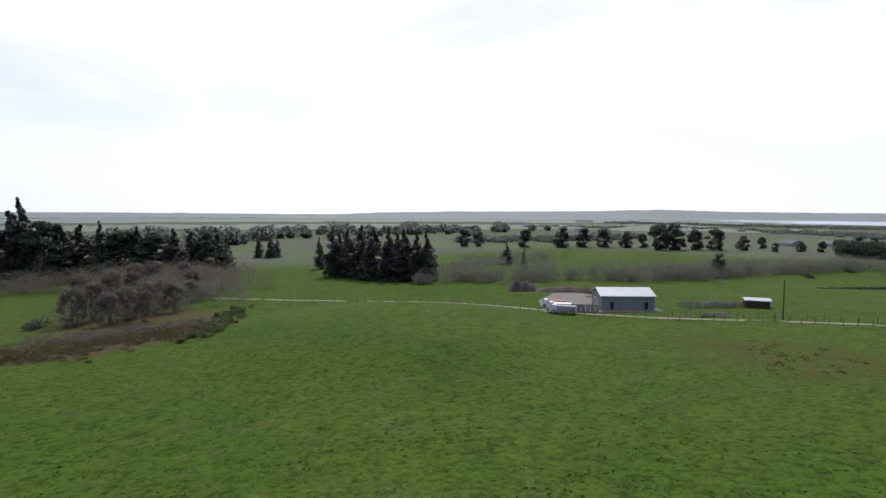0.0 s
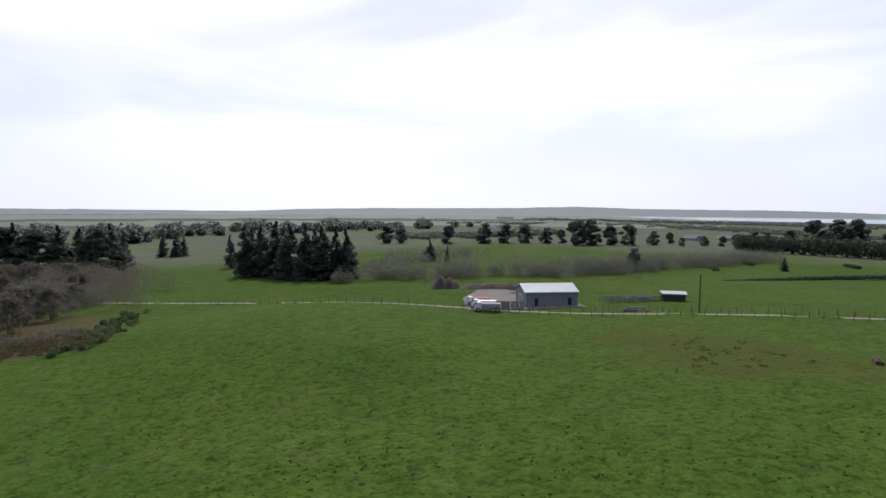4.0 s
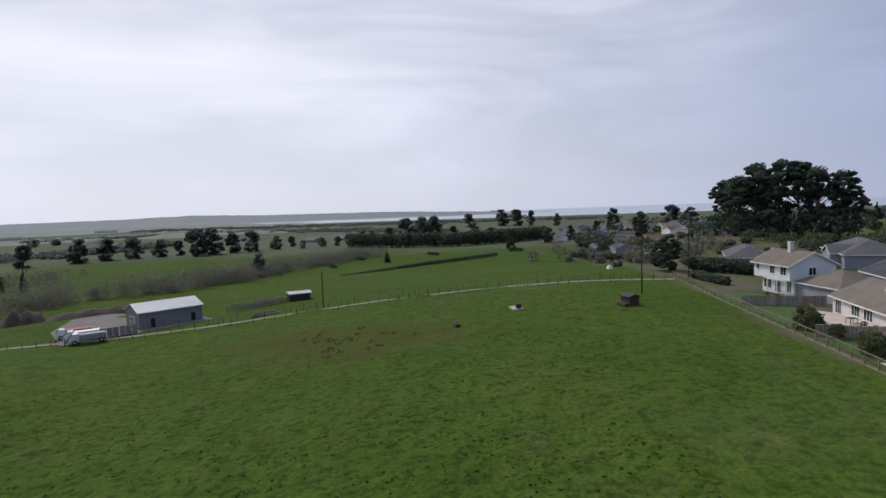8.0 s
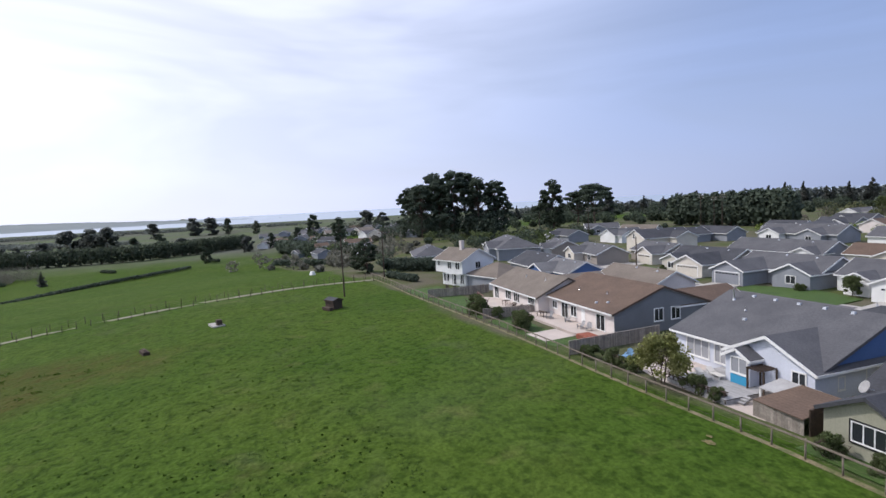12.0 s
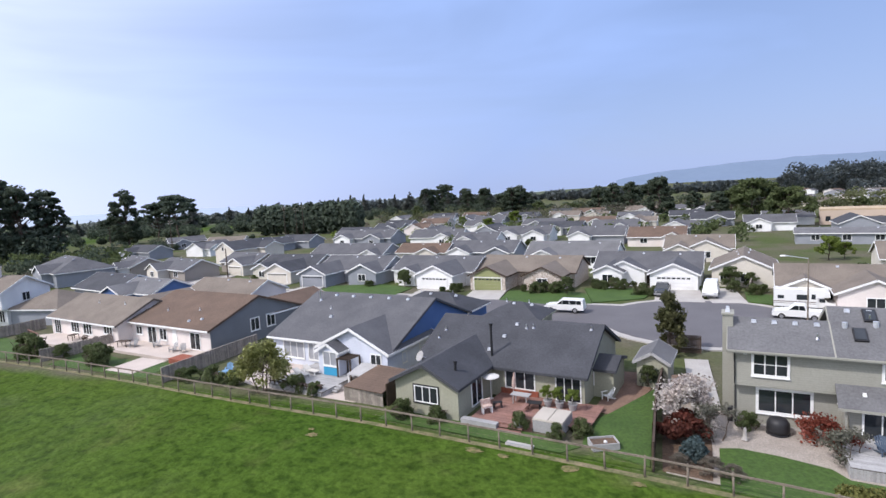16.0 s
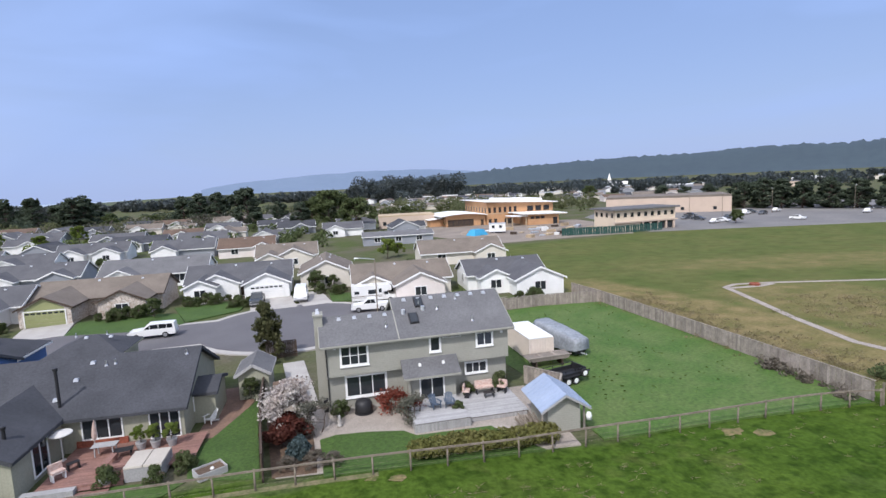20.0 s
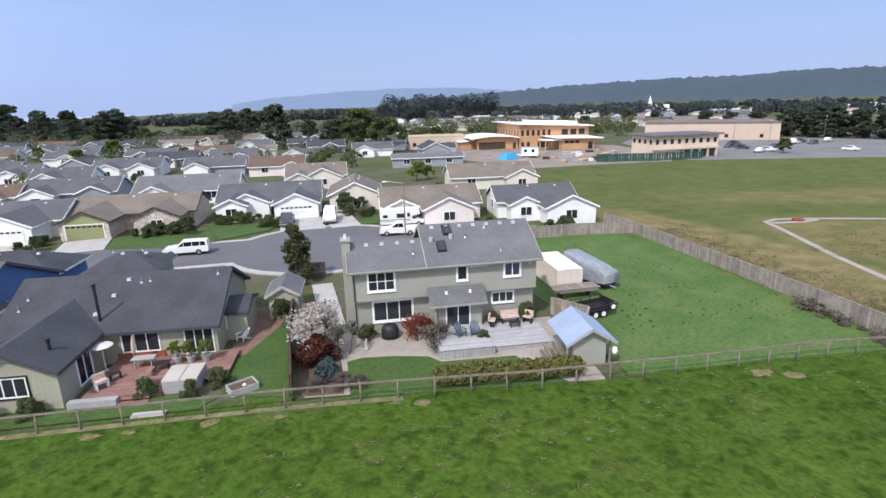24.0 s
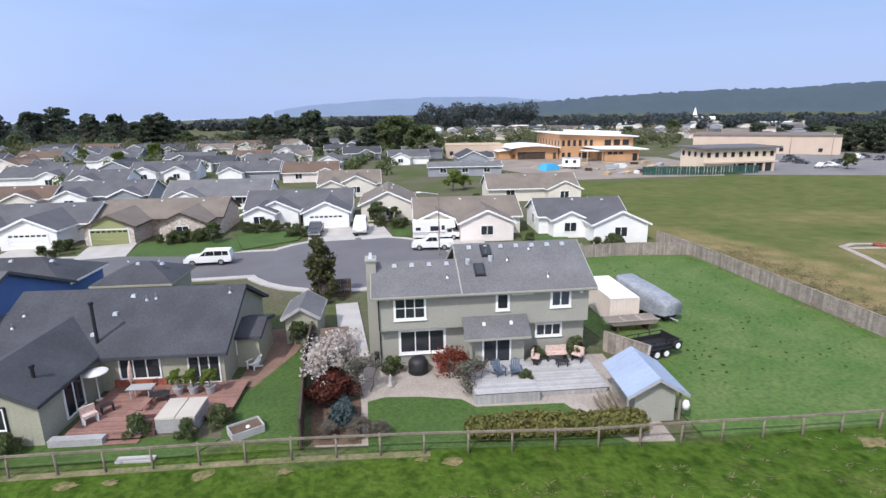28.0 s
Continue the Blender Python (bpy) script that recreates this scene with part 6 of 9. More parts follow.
# ---- trodden bare spots along the pasture fence ----
for i, (x, y, r) in enumerate(((28.8, 25.8, 1.0), (30.4, 24.9, 1.1), (-11.4, 31.9, 0.8), (-9.4, 31.7, 0.5), (-5.2, 31.3, 0.8), (-1.3, 30.6, 0.6), (5.5, 29.9, 0.45), (6.9, 29.4, 0.75), (-23.4, 31.1, 0.6), (-24.0, 31.9, 0.35))):
    r_b = random.Random(40 + i)
    edge = []
    for k in range(14):
        a = 6.283 * k / 14
        q = r * r_b.uniform(0.55, 1.05)
        px_, py_ = x + q * math.cos(a), y + q * 0.6 * math.sin(a)
        edge.append((px_, py_, land(px_, py_) + 0.03))
    solid("bare_patch", Geo().add([(x, y, land(x, y) + 0.09)] + edge, [(0, k + 1, (k + 1) % 14 + 1) for k in range(14)]), M_BARE, "bare trodden patch of earth in the grass", "bare earth", kind="structure")

# ---- vehicles ----
def car(m, profile, cabin, length, width, paint, label, wheels, r=0.36, name="car", category="car", group="", pillars=(2.6,)):
    """profile: lower body outline in x-z; cabin: the glasshouse outline. x runs from the nose to the tail."""
    c = thing(name, m, label, category, group)
    hw = width / 2
    part("body", Geo().side(profile, -hw, hw), paint, c)
    top = Geo()
    n = len(cabin)
    zs = [z for _, z in cabin]
    lo, hi = min(zs), max(zs)
    pts = []
    for s in (-1, 1):
        for x, z in cabin:
            pts.append((x, s * hw * (0.95 - 0.12 * (z - lo) / (hi - lo)), z))
    top.add(pts, [tuple(range(n)), tuple(reversed(range(n, 2 * n)))] + [((i + 1) % n, i, n + i, n + (i + 1) % n) for i in range(n)])
    part("cabin", top, paint, c)
    cx = sum(x for x, _ in cabin) / n
    cz = lo + (hi - lo) * 0.5
    for s in (-1, 1):
        g = Geo()
        inner = [(cx + (x - cx) * 0.86, cz + (z - cz) * 0.74) for x, z in cabin]
        q = [(x, s * (hw * (0.95 - 0.12 * (z - lo) / (hi - lo)) + 0.012), z) for x, z in inner]
        q2 = [(x, y - s * 0.02, z) for x, y, z in q]
        g.add(q + q2, [tuple(range(n)) if s < 0 else tuple(reversed(range(n))), tuple(reversed(range(n, 2 * n))) if s < 0 else tuple(range(n, 2 * n))])
        part("side_window", g, M_CAR_GLASS, c)
        for px in pillars:
            part("pillar", Geo().bar((px, s * (hw * 0.95 + 0.016), lo + 0.04), (px, s * (hw * 0.85 + 0.016), hi - 0.06), 0.04, 0.09), paint, c)
    for x in wheels:
        for s in (-1, 1):
            w = part("wheel", Geo().tube((0, -0.11, 0), (0, 0.11, 0), r, n=16), M_RUBBER, c, m=pose(x, s * (hw - 0.08), r))
            part("rim", Geo().tube((0, -0.13, 0), (0, 0.13, 0), r * 0.6, n=12), M_CHROME, w)
    part("bumper", Geo().box((-0.02, 0, 0.5), (0.12, width * 0.96, 0.2)), M_CHROME, c)
    part("bumper", Geo().box((length + 0.02, 0, 0.55), (0.12, width * 0.96, 0.2)), M_CHROME, c)
    for s in (-1, 1):
        part("headlight", Geo().box((-0.01, s * hw * 0.72, 0.78), (0.06, 0.3, 0.16)), M_CHROME, c)
        part("tail_light", Geo().box((length + 0.0, s * hw * 0.86, 0.85), (0.05, 0.14, 0.3)), M_RED_CLOTH, c)
    return c


PICKUP = [(0.02, 0.4), (5.2, 0.4), (5.25, 0.9), (5.2, 1.08), (1.55, 1.12), (0.25, 1.0), (0.0, 0.75)]
SHELL_CAB = [(1.5, 1.08), (5.2, 1.06), (5.1, 1.72), (3.5, 1.76), (2.25, 1.76)]
OPEN_CAB = [(1.5, 1.08), (3.4, 1.08), (3.2, 1.75), (2.2, 1.76)]
SEDAN = [(0.02, 0.3), (4.5, 0.3), (4.55, 0.75), (4.4, 0.95), (1.3, 0.95), (0.2, 0.8), (0.0, 0.55)]
SEDAN_CAB = [(1.15, 0.93), (3.95, 0.93), (3.3, 1.42), (1.95, 1.44)]
VAN = [(0.02, 0.4), (5.0, 0.4), (5.05, 1.2), (1.0, 1.2), (0.1, 1.05), (0.0, 0.8)]
VAN_CAB = [(0.75, 1.18), (5.02, 1.18), (4.95, 2.1), (1.45, 2.1)]
car(pose(-14.5, 72.2, 0.15, 0, 0, -4), PICKUP, SHELL_CAB, 5.2, 1.8, M_CAR_WHITE, "white pickup with a camper shell parked at the kerb", (0.95, 4.1), name="pickup_truck", category="pickup", pillars=(2.45, 3.4, 4.3))
car(pose(0.0, 82.6, 0.17, 0, 0, 84), PICKUP, OPEN_CAB, 5.2, 1.85, M_CAR_DARK, "dark grey pickup on the driveway", (0.95, 4.1), name="pickup_truck", category="pickup")
car(pose(6.3, 82.2, 0.17, 0, 0, 82), VAN, VAN_CAB, 5.0, 1.95, M_CAR_WHITE, "white camper van with a raised roof on the driveway", (0.9, 4.1), name="camper_van", category="van")
car(pose(12.2, 72.5, 0.15, 0, 0, -12), PICKUP, OPEN_CAB, 5.2, 1.85, M_CAR_WHITE, "white pickup at the turning circle", (0.95, 4.1), name="pickup_truck", category="pickup")


def motorhome(m):
    c = thing("motorhome", m, "white motorhome with a brown stripe beside the cream house", "motorhome")
    part("body", Geo().side([(0, 0.55), (5.4, 0.55), (5.4, 1.9), (6.9, 2.1), (6.8, 2.85), (6.3, 3.05), (0, 3.05)], -1.2, 1.2), M_CAR_WHITE, c)
    part("cab", Geo().side([(5.4, 0.5), (7.5, 0.5), (7.55, 1.15), (6.6, 1.3), (6.1, 1.95), (5.4, 1.95)], -1.0, 1.0), M_CAR_WHITE, c)
    for x, w, z, h in ((0.9, 0.8, 1.7, 0.5), (3.6, 1.5, 1.6, 0.75), (4.9, 0.5, 1.75, 0.7)):
        part("side_window", Geo().box((x, -1.21, z + h / 2), (w, 0.04, h)), M_GLASS, c)
    part("cab_window", Geo().box((5.95, -1.01, 1.55), (0.7, 0.04, 0.5)), M_GLASS, c)
    part("stripe", Geo().box((2.6, -1.21, 1.3), (5.2, 0.03, 0.1)).box((2.6, -1.21, 1.05), (5.2, 0.03, 0.05)), M_SOIL, c)
    for x in (1.6, 6.6):
        for s in (-1, 1):
            w = part("wheel", Geo().tube((0, -0.13, 0), (0, 0.13, 0), 0.4, n=16), M_RUBBER, c, m=pose(x, s * 0.98, 0.4))
            part("rim", Geo().tube((0, -0.15, 0), (0, 0.15, 0), 0.24, n=12), M_CHROME, w)
    for x in (1.5, 3.4):
        part("roof_vent", Geo().box((x, 0, 3.12), (0.6, 0.6, 0.16), taper=0.85), M_WHITE, c)


motorhome(pose(13.2, 77.8, 0.15, 0, 0, -9) @ Matrix.Scale(0.84, 4))


def street_lamp(m, h=7.5):
    s = thing("street_lamp", m, "slim grey street lamp on the court", "street lamp")
    part("pole", Geo().tube((0, 0, 0), (0, 0, h), 0.09, 0.06), M_POST, s)
    part("arm", Geo().tube((0, 0, h), (-2.2, 0, h + 0.35), 0.04), M_METAL, s)
    part("lamp_head", Geo().box((-2.4, 0, h + 0.33), (0.6, 0.24, 0.14), taper=0.8), M_WHITE, s)


street_lamp(pose(14.9, 68.6, 0.1, 0, 0, 0))


def utility_pole(m, h, label="weathered wooden utility pole", arms=1):
    p = thing("utility_pole", m, label, "utility pole", "utility poles")
    part("pole", Geo().tube((0, 0, -0.3), (0, 0, h), 0.16, 0.1, 9), M_WOOD_DARK, p)
    for k in range(arms):
        z = h - 0.5 - 0.9 * k
        part("crossarm", Geo().box((0, 0.12, z), (2.2, 0.1, 0.12)), M_WOOD, p)
        for x in (-1.0, -0.4, 0.4, 1.0):
            part("insulator", Geo().tube((x, 0.12, z + 0.05), (x, 0.12, z + 0.25), 0.05, n=6), M_WHITE, p)
    return p


utility_pole(pose(-81.3, 84.8, 0, 0, 0, 30), 8.0, "dark wooden pole at the street", 0)
for x, y, h in ((-150, 192, 15), (-147, 196, 14), (-139, 190, 15), (-177, 157, 12)):
    utility_pole(pose(x, y, 0, 0, 0, 15), h, arms=2)
utility_pole(pose(-100.4, 28.6, land(-100.4, 28.6), 0, 0, 40), 11.5, "tall wooden pole in the pasture", 0)
utility_pole(pose(-116.8, -36.0, land(-116.8, -36), 0, 0, 60), 8.2, "thin wooden pole by the track", 0)
utility_pole(pose(-118.5, 43.5, 0, 0, 0, 60), 11.0, "wooden utility pole at the field corner", 1)

# ---- more streets of the estate, further back ----
ranch(-74.5, 118.5, -4, 22.0, 11.0, M_ROOF_MIX, M_GREYW, "grey house with a long slate roof", gables=((8.0, 5.5, 2.0, "window", M_WHITE),))
ranch(-54.5, 120.5, -4, 13.5, 9.0, M_ROOF_BROWN, M_CREAM, "cream house with a reddish brown roof", gables=((2.5, 5.6, 2.2, "window", M_CREAM),))
ranch(-39.5, 120.5, -5, 17.0, 11.0, M_ROOF_MIX, M_GREYW, "grey house with a slate grey roof", gables=((-4.5, 6.0, 2.5, "window", M_WHITE), (5.0, 5.6, 2.0, "", M_GREYW)))
ranch(-17.5, 112.5, -6, 18.5, 12.0, M_ROOF_GREY, M_WHITE, "white house with a pale grey roof", gables=((-5.0, 6.0, 2.4, "window", M_WHITE),), windows=(("S", 4.5, 1.0, 2.4, 1.3),))
ranch(16.8, 98.0, 82, 12.0, 10.0, M_ROOF_TAN, M_CREAM, "cream gable-end house with tan roof", eave=2.8, windows=(("W", 4.0, 0.9, 1.2, 1.2), ("W", 7.0, 0.9, 0.8, 1.2)))
ranch(7.4, 124.0, -6, 13.0, 11.0, M_ROOF_TAN, M_CREAM, "cream house with tan gables", gables=((1.5, 8.0, 3.0, "window", M_CREAM), (-3.5, 5.0, 4.5, "", M_CREAM)))
ranch(41.5, 104.5, -9, 17.5, 11.0, M_ROOF_TAN, M_CREAM, "cream house with a wide tan roof by the meadow", gables=((5.5, 6.4, 2.2, "window", M_CREAM),), windows=(("S", -4.5, 1.0, 1.6, 1.2),))
ranch(40.0, 150.0, -10, 20.0, 9.0, M_ROOF_GREY, M_GREYW, "long low grey house", pitch=0.25, windows=(("S", -6, 1.0, 1.6, 1.2), ("S", 0, 1.0, 1.6, 1.2), ("S", 6, 1.0, 1.6, 1.2)))
ranch(-1.0, 150.0, -6, 14.0, 11.0, M_ROOF_BROWN, M_PINKW, "warm white house with brown roof", gables=((4.0, 5.0, 2.0, "window", M_PINKW),), windows=(("S", -3.0, 1.0, 1.6, 1.2),))
ranch(-17.0, 158.0, -6, 15.5, 11.0, M_ROOF_MIX, M_GREYW, "grey house with slate roof and a small gable", gables=((-4.0, 6.0, 3.0, "", M_WHITE),))
ranch(-97.0, 165.0, -4, 24.0, 12.0, M_ROOF_MIX, M_GREYW, "blue-grey house with white gables", gables=((-6.0, 6.5, 3.0, "window", M_WHITE), (6.0, 7.0, 3.0, "window", M_GREYW)))
ranch(-68.0, 162.0, -4, 18.0, 11.0, M_ROOF_MIX, M_WHITE, "white house with grey roof", gables=((4.0, 6.5, 3.0, "window", M_WHITE),))
ranch(-50.0, 149.0, -4, 13.0, 10.0, M_ROOF_MIX, M_WHITE, "white gabled house with a grey roof", gables=((-2.0, 6.5, 3.0, "window", M_WHITE),))
ranch(-40.0, 167.0, -4, 17.0, 11.0, M_ROOF_MIX, M_WHITE, "white house with twin gables", gables=((-4.0, 6.0, 3.0, "window", M_WHITE), (4.5, 6.5, 4.0, "window", M_WHITE)))
ranch(-120.0, 150.0, 80, 14.0, 10.0, M_ROOF_DARK, M_GREYW, "grey house with a dark roof", gables=())
ranch(-128.0, 98.0, -25, 14.0, 9.5, M_ROOF_MIX, M_DULL, "taupe house with grey roof", gables=((3.0, 5.5, 2.5, "garage", M_WHITE),))
ranch(-97.5, 68.0, -12, 15.0, 11.0, M_ROOF_DARK, M_GREYW, "grey house with dark brown roof", gables=())
ranch(-85.0, 66.0, -8, 12.0, 9.0, M_ROOF_GREY, M_BLUEW, "deep blue house with grey roof", gables=((-2.0, 6.0, 2.5, "window", M_BLUEW),))
ranch(-66.5, 66.5, -8, 15.0, 9.0, M_ROOF_TAN, M_PINKW, "house with brown shingle roof on the court", gables=())
ranch(-144.0, 62.0, -20, 18.0, 11.0, M_ROOF_MIX, M_GREYW, "blue-grey bungalow behind a clipped hedge", hip=True, windows=(("S", -4.0, 0.9, 1.8, 1.2), ("S", 3.0, 0.9, 1.8, 1.2)))
ranch(-137.0, 84.0, -20, 22.0, 14.0, M_ROOF_MIX, M_GREYW, "large grey house with hipped roof", eave=3.4, hip=True, gables=((4.0, 7.0, 2.0, "window", M_GREYW),))
ranch(-15.6, 57.6, -8, 6.2, 6.0, M_ROOF_DARK, M_OLIVE, pitch=0.45, label="front garage wing with charcoal roof", gables=(), hip=True, trim=M_OLIVE, name="garage_building")
ranch(-27.0, 59.6, -8, 10.5, 8.0, M_ROOF_DARK, M_BLUEW, "deep blue garage with dark hipped roof", gables=(), hip=True, trim=M_WHITE, name="garage_building")
rh = random.Random(11)
kinds = [(M_ROOF_MIX, M_WHITE, "white", "grey"), (M_ROOF_MIX, M_GREYW, "blue-grey", "slate"), (M_ROOF_TAN, M_CREAM, "cream", "tan"), (M_ROOF_BROWN, M_PINKW, "warm white", "brown"), (M_ROOF_DARK, M_GREYW, "grey", "dark")]
for row in range(5):
    y = 186 + row * 27
    for i in range(11):
        x = -140 + i * 21.5 + rh.uniform(-3, 3) + (row % 2) * 9
        if x > 60 - row * 8 or rh.random() < 0.04 + 0.03 * row or (x < -120 and y < 270):
            continue
        rf_m, wl_m, wn_, rn_ = rh.choice(kinds)
        ranch(x, y + rh.uniform(-4, 4), rh.choice((-6, -4, 84)), rh.uniform(13, 17), rh.uniform(9, 11), rf_m, wl_m, "%s house with %s shingle roof far back in the estate" % (wn_, rn_),
              gables=((rh.uniform(-3, 3), 6.4, 2.5, "window", rh.choice((wl_m, M_WHITE))),), vents=False)
for x, y, rot, w, d, k in ((-121, 159, -6, 14, 9.5, 4), (-140, 143, 84, 13, 9.5, 0), (-152, 158, 20, 14, 10, 2), (-163, 130, -10, 15, 9.5, 4), (-178, 166, 60, 14, 9.5, 1)):
    rf_m, wl_m, wn_, rn_ = kinds[k]
    ranch(x, y, rot, w, d, rf_m, wl_m, "%s house with %s roof at the western edge" % (wn_, rn_), gables=((-2.5, 6.0, 2.4, "window", wl_m),), vents=False)
# village on the lower ground to the west
for i in range(20):
    x, y = -250 - rh.uniform(0, 220), 62 + rh.uniform(-14, 75) + i * 1.5
    rf_m, wl_m, wn_, rn_ = rh.choice(kinds)
    vh = ranch(x, y, rh.uniform(0, 180), rh.uniform(11, 16), rh.uniform(8, 10), rf_m, wl_m, "%s village house with %s roof in the distance" % (wn_, rn_), vents=False)
    vh.location.z = land(x, y)
for i in range(42):
    x, y = -200 - rh.uniform(0, 330), 66 + rh.uniform(-8, 150)
    if x > -285 and 100 < y < 150 or x > -230 and y < 95:
        continue
    rf_m, wl_m, wn_, rn_ = rh.choice(kinds)
    fh = thing("far_house", pose(x, y, land(x, y), 0, 0, rh.uniform(0, 180)), "%s village house with %s roof in the distance" % (wn_, rn_), "house", "village houses")
    block(fh, 0, rh.uniform(9, 15), 0, rh.uniform(7, 9), 2.7, "x", 0.42, wl_m, rf_m)


# ---- the building site and the offices by the meadow ----
def big_block(name, m, w, d, h, wall, roof, label, rows=((1.2, 1.4),), n=8, win_w=1.2, parapet=0.5, over=0.0):
    b = thing(name, m, label, "building")
    part("wall", Geo().span((0, 0, 0), (w, d, h)), wall, b)
    part("roof", Geo().span((-over, -over, h), (w + over, d + over, h + parapet)), roof, b)
    for z, hh in rows:
        for i in range(n):
            window(b, "S", w * (i + 0.5) / n, 0.0, z, win_w, hh, 1, 1, M_BLACK, 0.06)
        for i in range(max(2, int(n * d / w))):
            k = max(2, int(n * d / w))
            window(b, "W", d * (i + 0.5) / k, 0.0, z, win_w, hh, 1, 1, M_BLACK, 0.06)
    return b


ob = thing("unfinished_building", pose(86.3, 190.8, 0, 0, 0, -6), "two-storey unfinished building in orange sheathing board under a white roof", "building")
part("wall", Geo().side([(0, 0), (27.6, 0), (27.6, 7.45), (0, 8.75)], 0, 29), M_ORANGE, ob)
part("roof", Geo().side([(-1.2, 8.8), (29.2, 7.4), (29.2, 7.72), (-1.2, 9.14)], -1.4, 30.4), M_MEMBRANE, ob, "thin white overhanging roof")
part("eave_board", Geo().side([(-1.1, 8.62), (29.1, 7.22), (29.1, 7.38), (-1.1, 8.78)], -1.3, -0.9), M_OSB, ob)
part("roof_monitor", Geo().side([(8.0, 8.2), (27.0, 7.4), (27.0, 8.9), (8.0, 9.7)], 9, 20), M_MEMBRANE, ob, "white raised roof monitor")
part("storey_band", Geo().span((-0.06, -0.06, 4.02), (27.66, -0.003, 4.28)), M_OSB, ob)
# unglazed openings: black panes on the solid wall stand in for shaded insides
for i in range(6):
    window(ob, "S", 1.25 + 2.1 * i, 0.0, 4.55, 0.95, 1.95, 1, 1, M_WOOD_DARK, 0.05, name="window_opening", pane_mat=M_BLACK)
for u in (18.0, 21.4, 24.8):
    window(ob, "S", u, 0.0, 4.5, 2.3, 1.9, 1, 1, M_WOOD_DARK, 0.06, name="window_opening", pane_mat=M_BLACK)
for i in range(8):
    window(ob, "W", 1.4 + 3.65 * i, 0.0, 4.55, 1.5, 1.95, 1, 1, M_OSB, 0.05, name="window_opening", pane_mat=M_BLACK)
for u in (1.35, 3.6):
    window(ob, "S", u, 0.0, 0.4, 1.0, 1.75, 1, 1, M_WOOD_DARK, 0.05, name="window_opening", pane_mat=M_BLACK)
window(ob, "S", 8.9, 0.0, 0.1, 3.2, 2.0, 2, 1, M_WOOD_DARK, 0.05, name="doorway", pane_mat=M_BLACK)
wing = part("wing", Geo().span((11.2, -13.8, 0), (23.4, -0.01, 3.7)), M_ORANGE, ob)
part("wing_roof", Geo().side([(8.6, 4.15), (26.4, 3.75), (26.4, 4.0), (8.6, 4.42)], -15.0, -0.02), M_MEMBRANE, wing, "flat white roof of the low wing")
part("fascia", Geo().side([(8.7, 3.9), (26.3, 3.5), (26.3, 3.73), (8.7, 4.13)], -14.9, -14.6), M_OSB, wing)
for u in (13.0, 15.0, 17.0):
    window(ob, "S", u, -13.8, 2.35, 1.4, 0.75, 1, 1, M_WOOD_DARK, 0.05, name="window_opening", pane_mat=M_BLACK)
window(ob, "S", 22.0, -13.8, 0.05, 1.6, 2.4, 1, 1, M_WOOD_DARK, 0.05, name="doorway", pane_mat=M_BLACK)
canopy = part("canopy", Geo().side([(4.6, 3.5), (11.0, 3.3), (11.0, 3.55), (4.6, 3.75)], -14.2, -8.0), M_MEMBRANE, ob, "white porch canopy")
for x, y in ((5.1, -13.8), (10.5, -13.8), (5.1, -8.4), (10.5, -8.4)):
    part("post", Geo().box((x, y, 1.72), (0.3, 0.3, 3.44)), M_OSB, canopy)
wg = thing("unfinished_hall", pose(86.3, 190.8, 0, 0, 0, -6), "unfinished sheathed hall with a curved white roof", "building")
part("wall", Geo().span((-16.0, 0.4, 0), (-0.4, 20, 3.5)), M_ORANGE, wg)
arch = [(-0.1 - 18.4 * i / 10, 3.62 + 1.1 * math.sin(math.pi * (0.1 + 0.8 * i / 10))) for i in range(11)]
part("roof", Geo().side(arch + [(x, z + 0.26) for x, z in reversed(arch)], -1.4, 21), M_MEMBRANE, wg, "low curved white roof")
part("gable", Geo().side([(-16.0, 3.5), (-0.4, 3.5)] + [(-0.4 - 15.6 * i / 8, 3.6 + 1.05 * math.sin(math.pi * (0.12 + 0.76 * i / 8))) for i in range(9)], 0.42, 0.7), M_ORANGE, wg)
# dark sheets on the wall stand in for the shade inside opening and doorway
part("opening", Geo().span((-15.4, 0.3, 0.15), (-5.2, 0.39, 2.65)), M_WOOD_DARK, wg)
for i in range(4):
    part("opening_post", Geo().span((-13.4 + 2.1 * i, 0.2, 0.15), (-13.2 + 2.1 * i, 0.29, 2.65)), M_BLACK, wg)
part("doorway", Geo().span((-2.3, 0.3, 0.1), (-1.2, 0.39, 2.3)), M_WOOD_DARK, wg)
lt = part("lean_to", Geo().span((-21.0, 6.0, 0), (-16.01, 18, 2.6)), M_ORANGE, wg)
part("lean_to_roof", Geo().side([(-21.8, 2.62), (-16.02, 3.1), (-16.02, 3.3), (-21.8, 2.82)], 5.2, 18.8), M_MEMBRANE, lt)
big_block("tan_annex", pose(48, 208, 0, 0, 0, -12), 22, 14, 4.5, M_TANWALL, M_OSB, "tan single-storey annex with sheathed roof", n=5)
of = big_block("office_building", pose(102.5, 134.5, 0, 0, 0, -3), 21.5, 11, 6.3, mat("cream_tan_stucco", (0.62, 0.52, 0.40), (0.56, 0.47, 0.36), s1=0.2, fine=0.08, bump=0.03), M_ROOF_GREY, "cream two-storey office with a grey flat roof", rows=((4.2, 1.2),), n=9, over=1.0, win_w=0.9)
# dark strip on the wall stands in for the shaded recess behind the columns
part("ground_floor_recess", Geo().span((9, -0.08, 0.1), (21.2, 0.02, 2.3)), M_GLASS, of)
for i in range(5):
    part("column", Geo().box((9.5 + 2.8 * i, -0.3, 1.2), (0.5, 0.5, 2.4)), M_TANWALL, of)
part("ledge", Geo().span((-0.4, -0.7, 2.5), (21.9, -0.05, 2.9)), M_TANWALL, of)
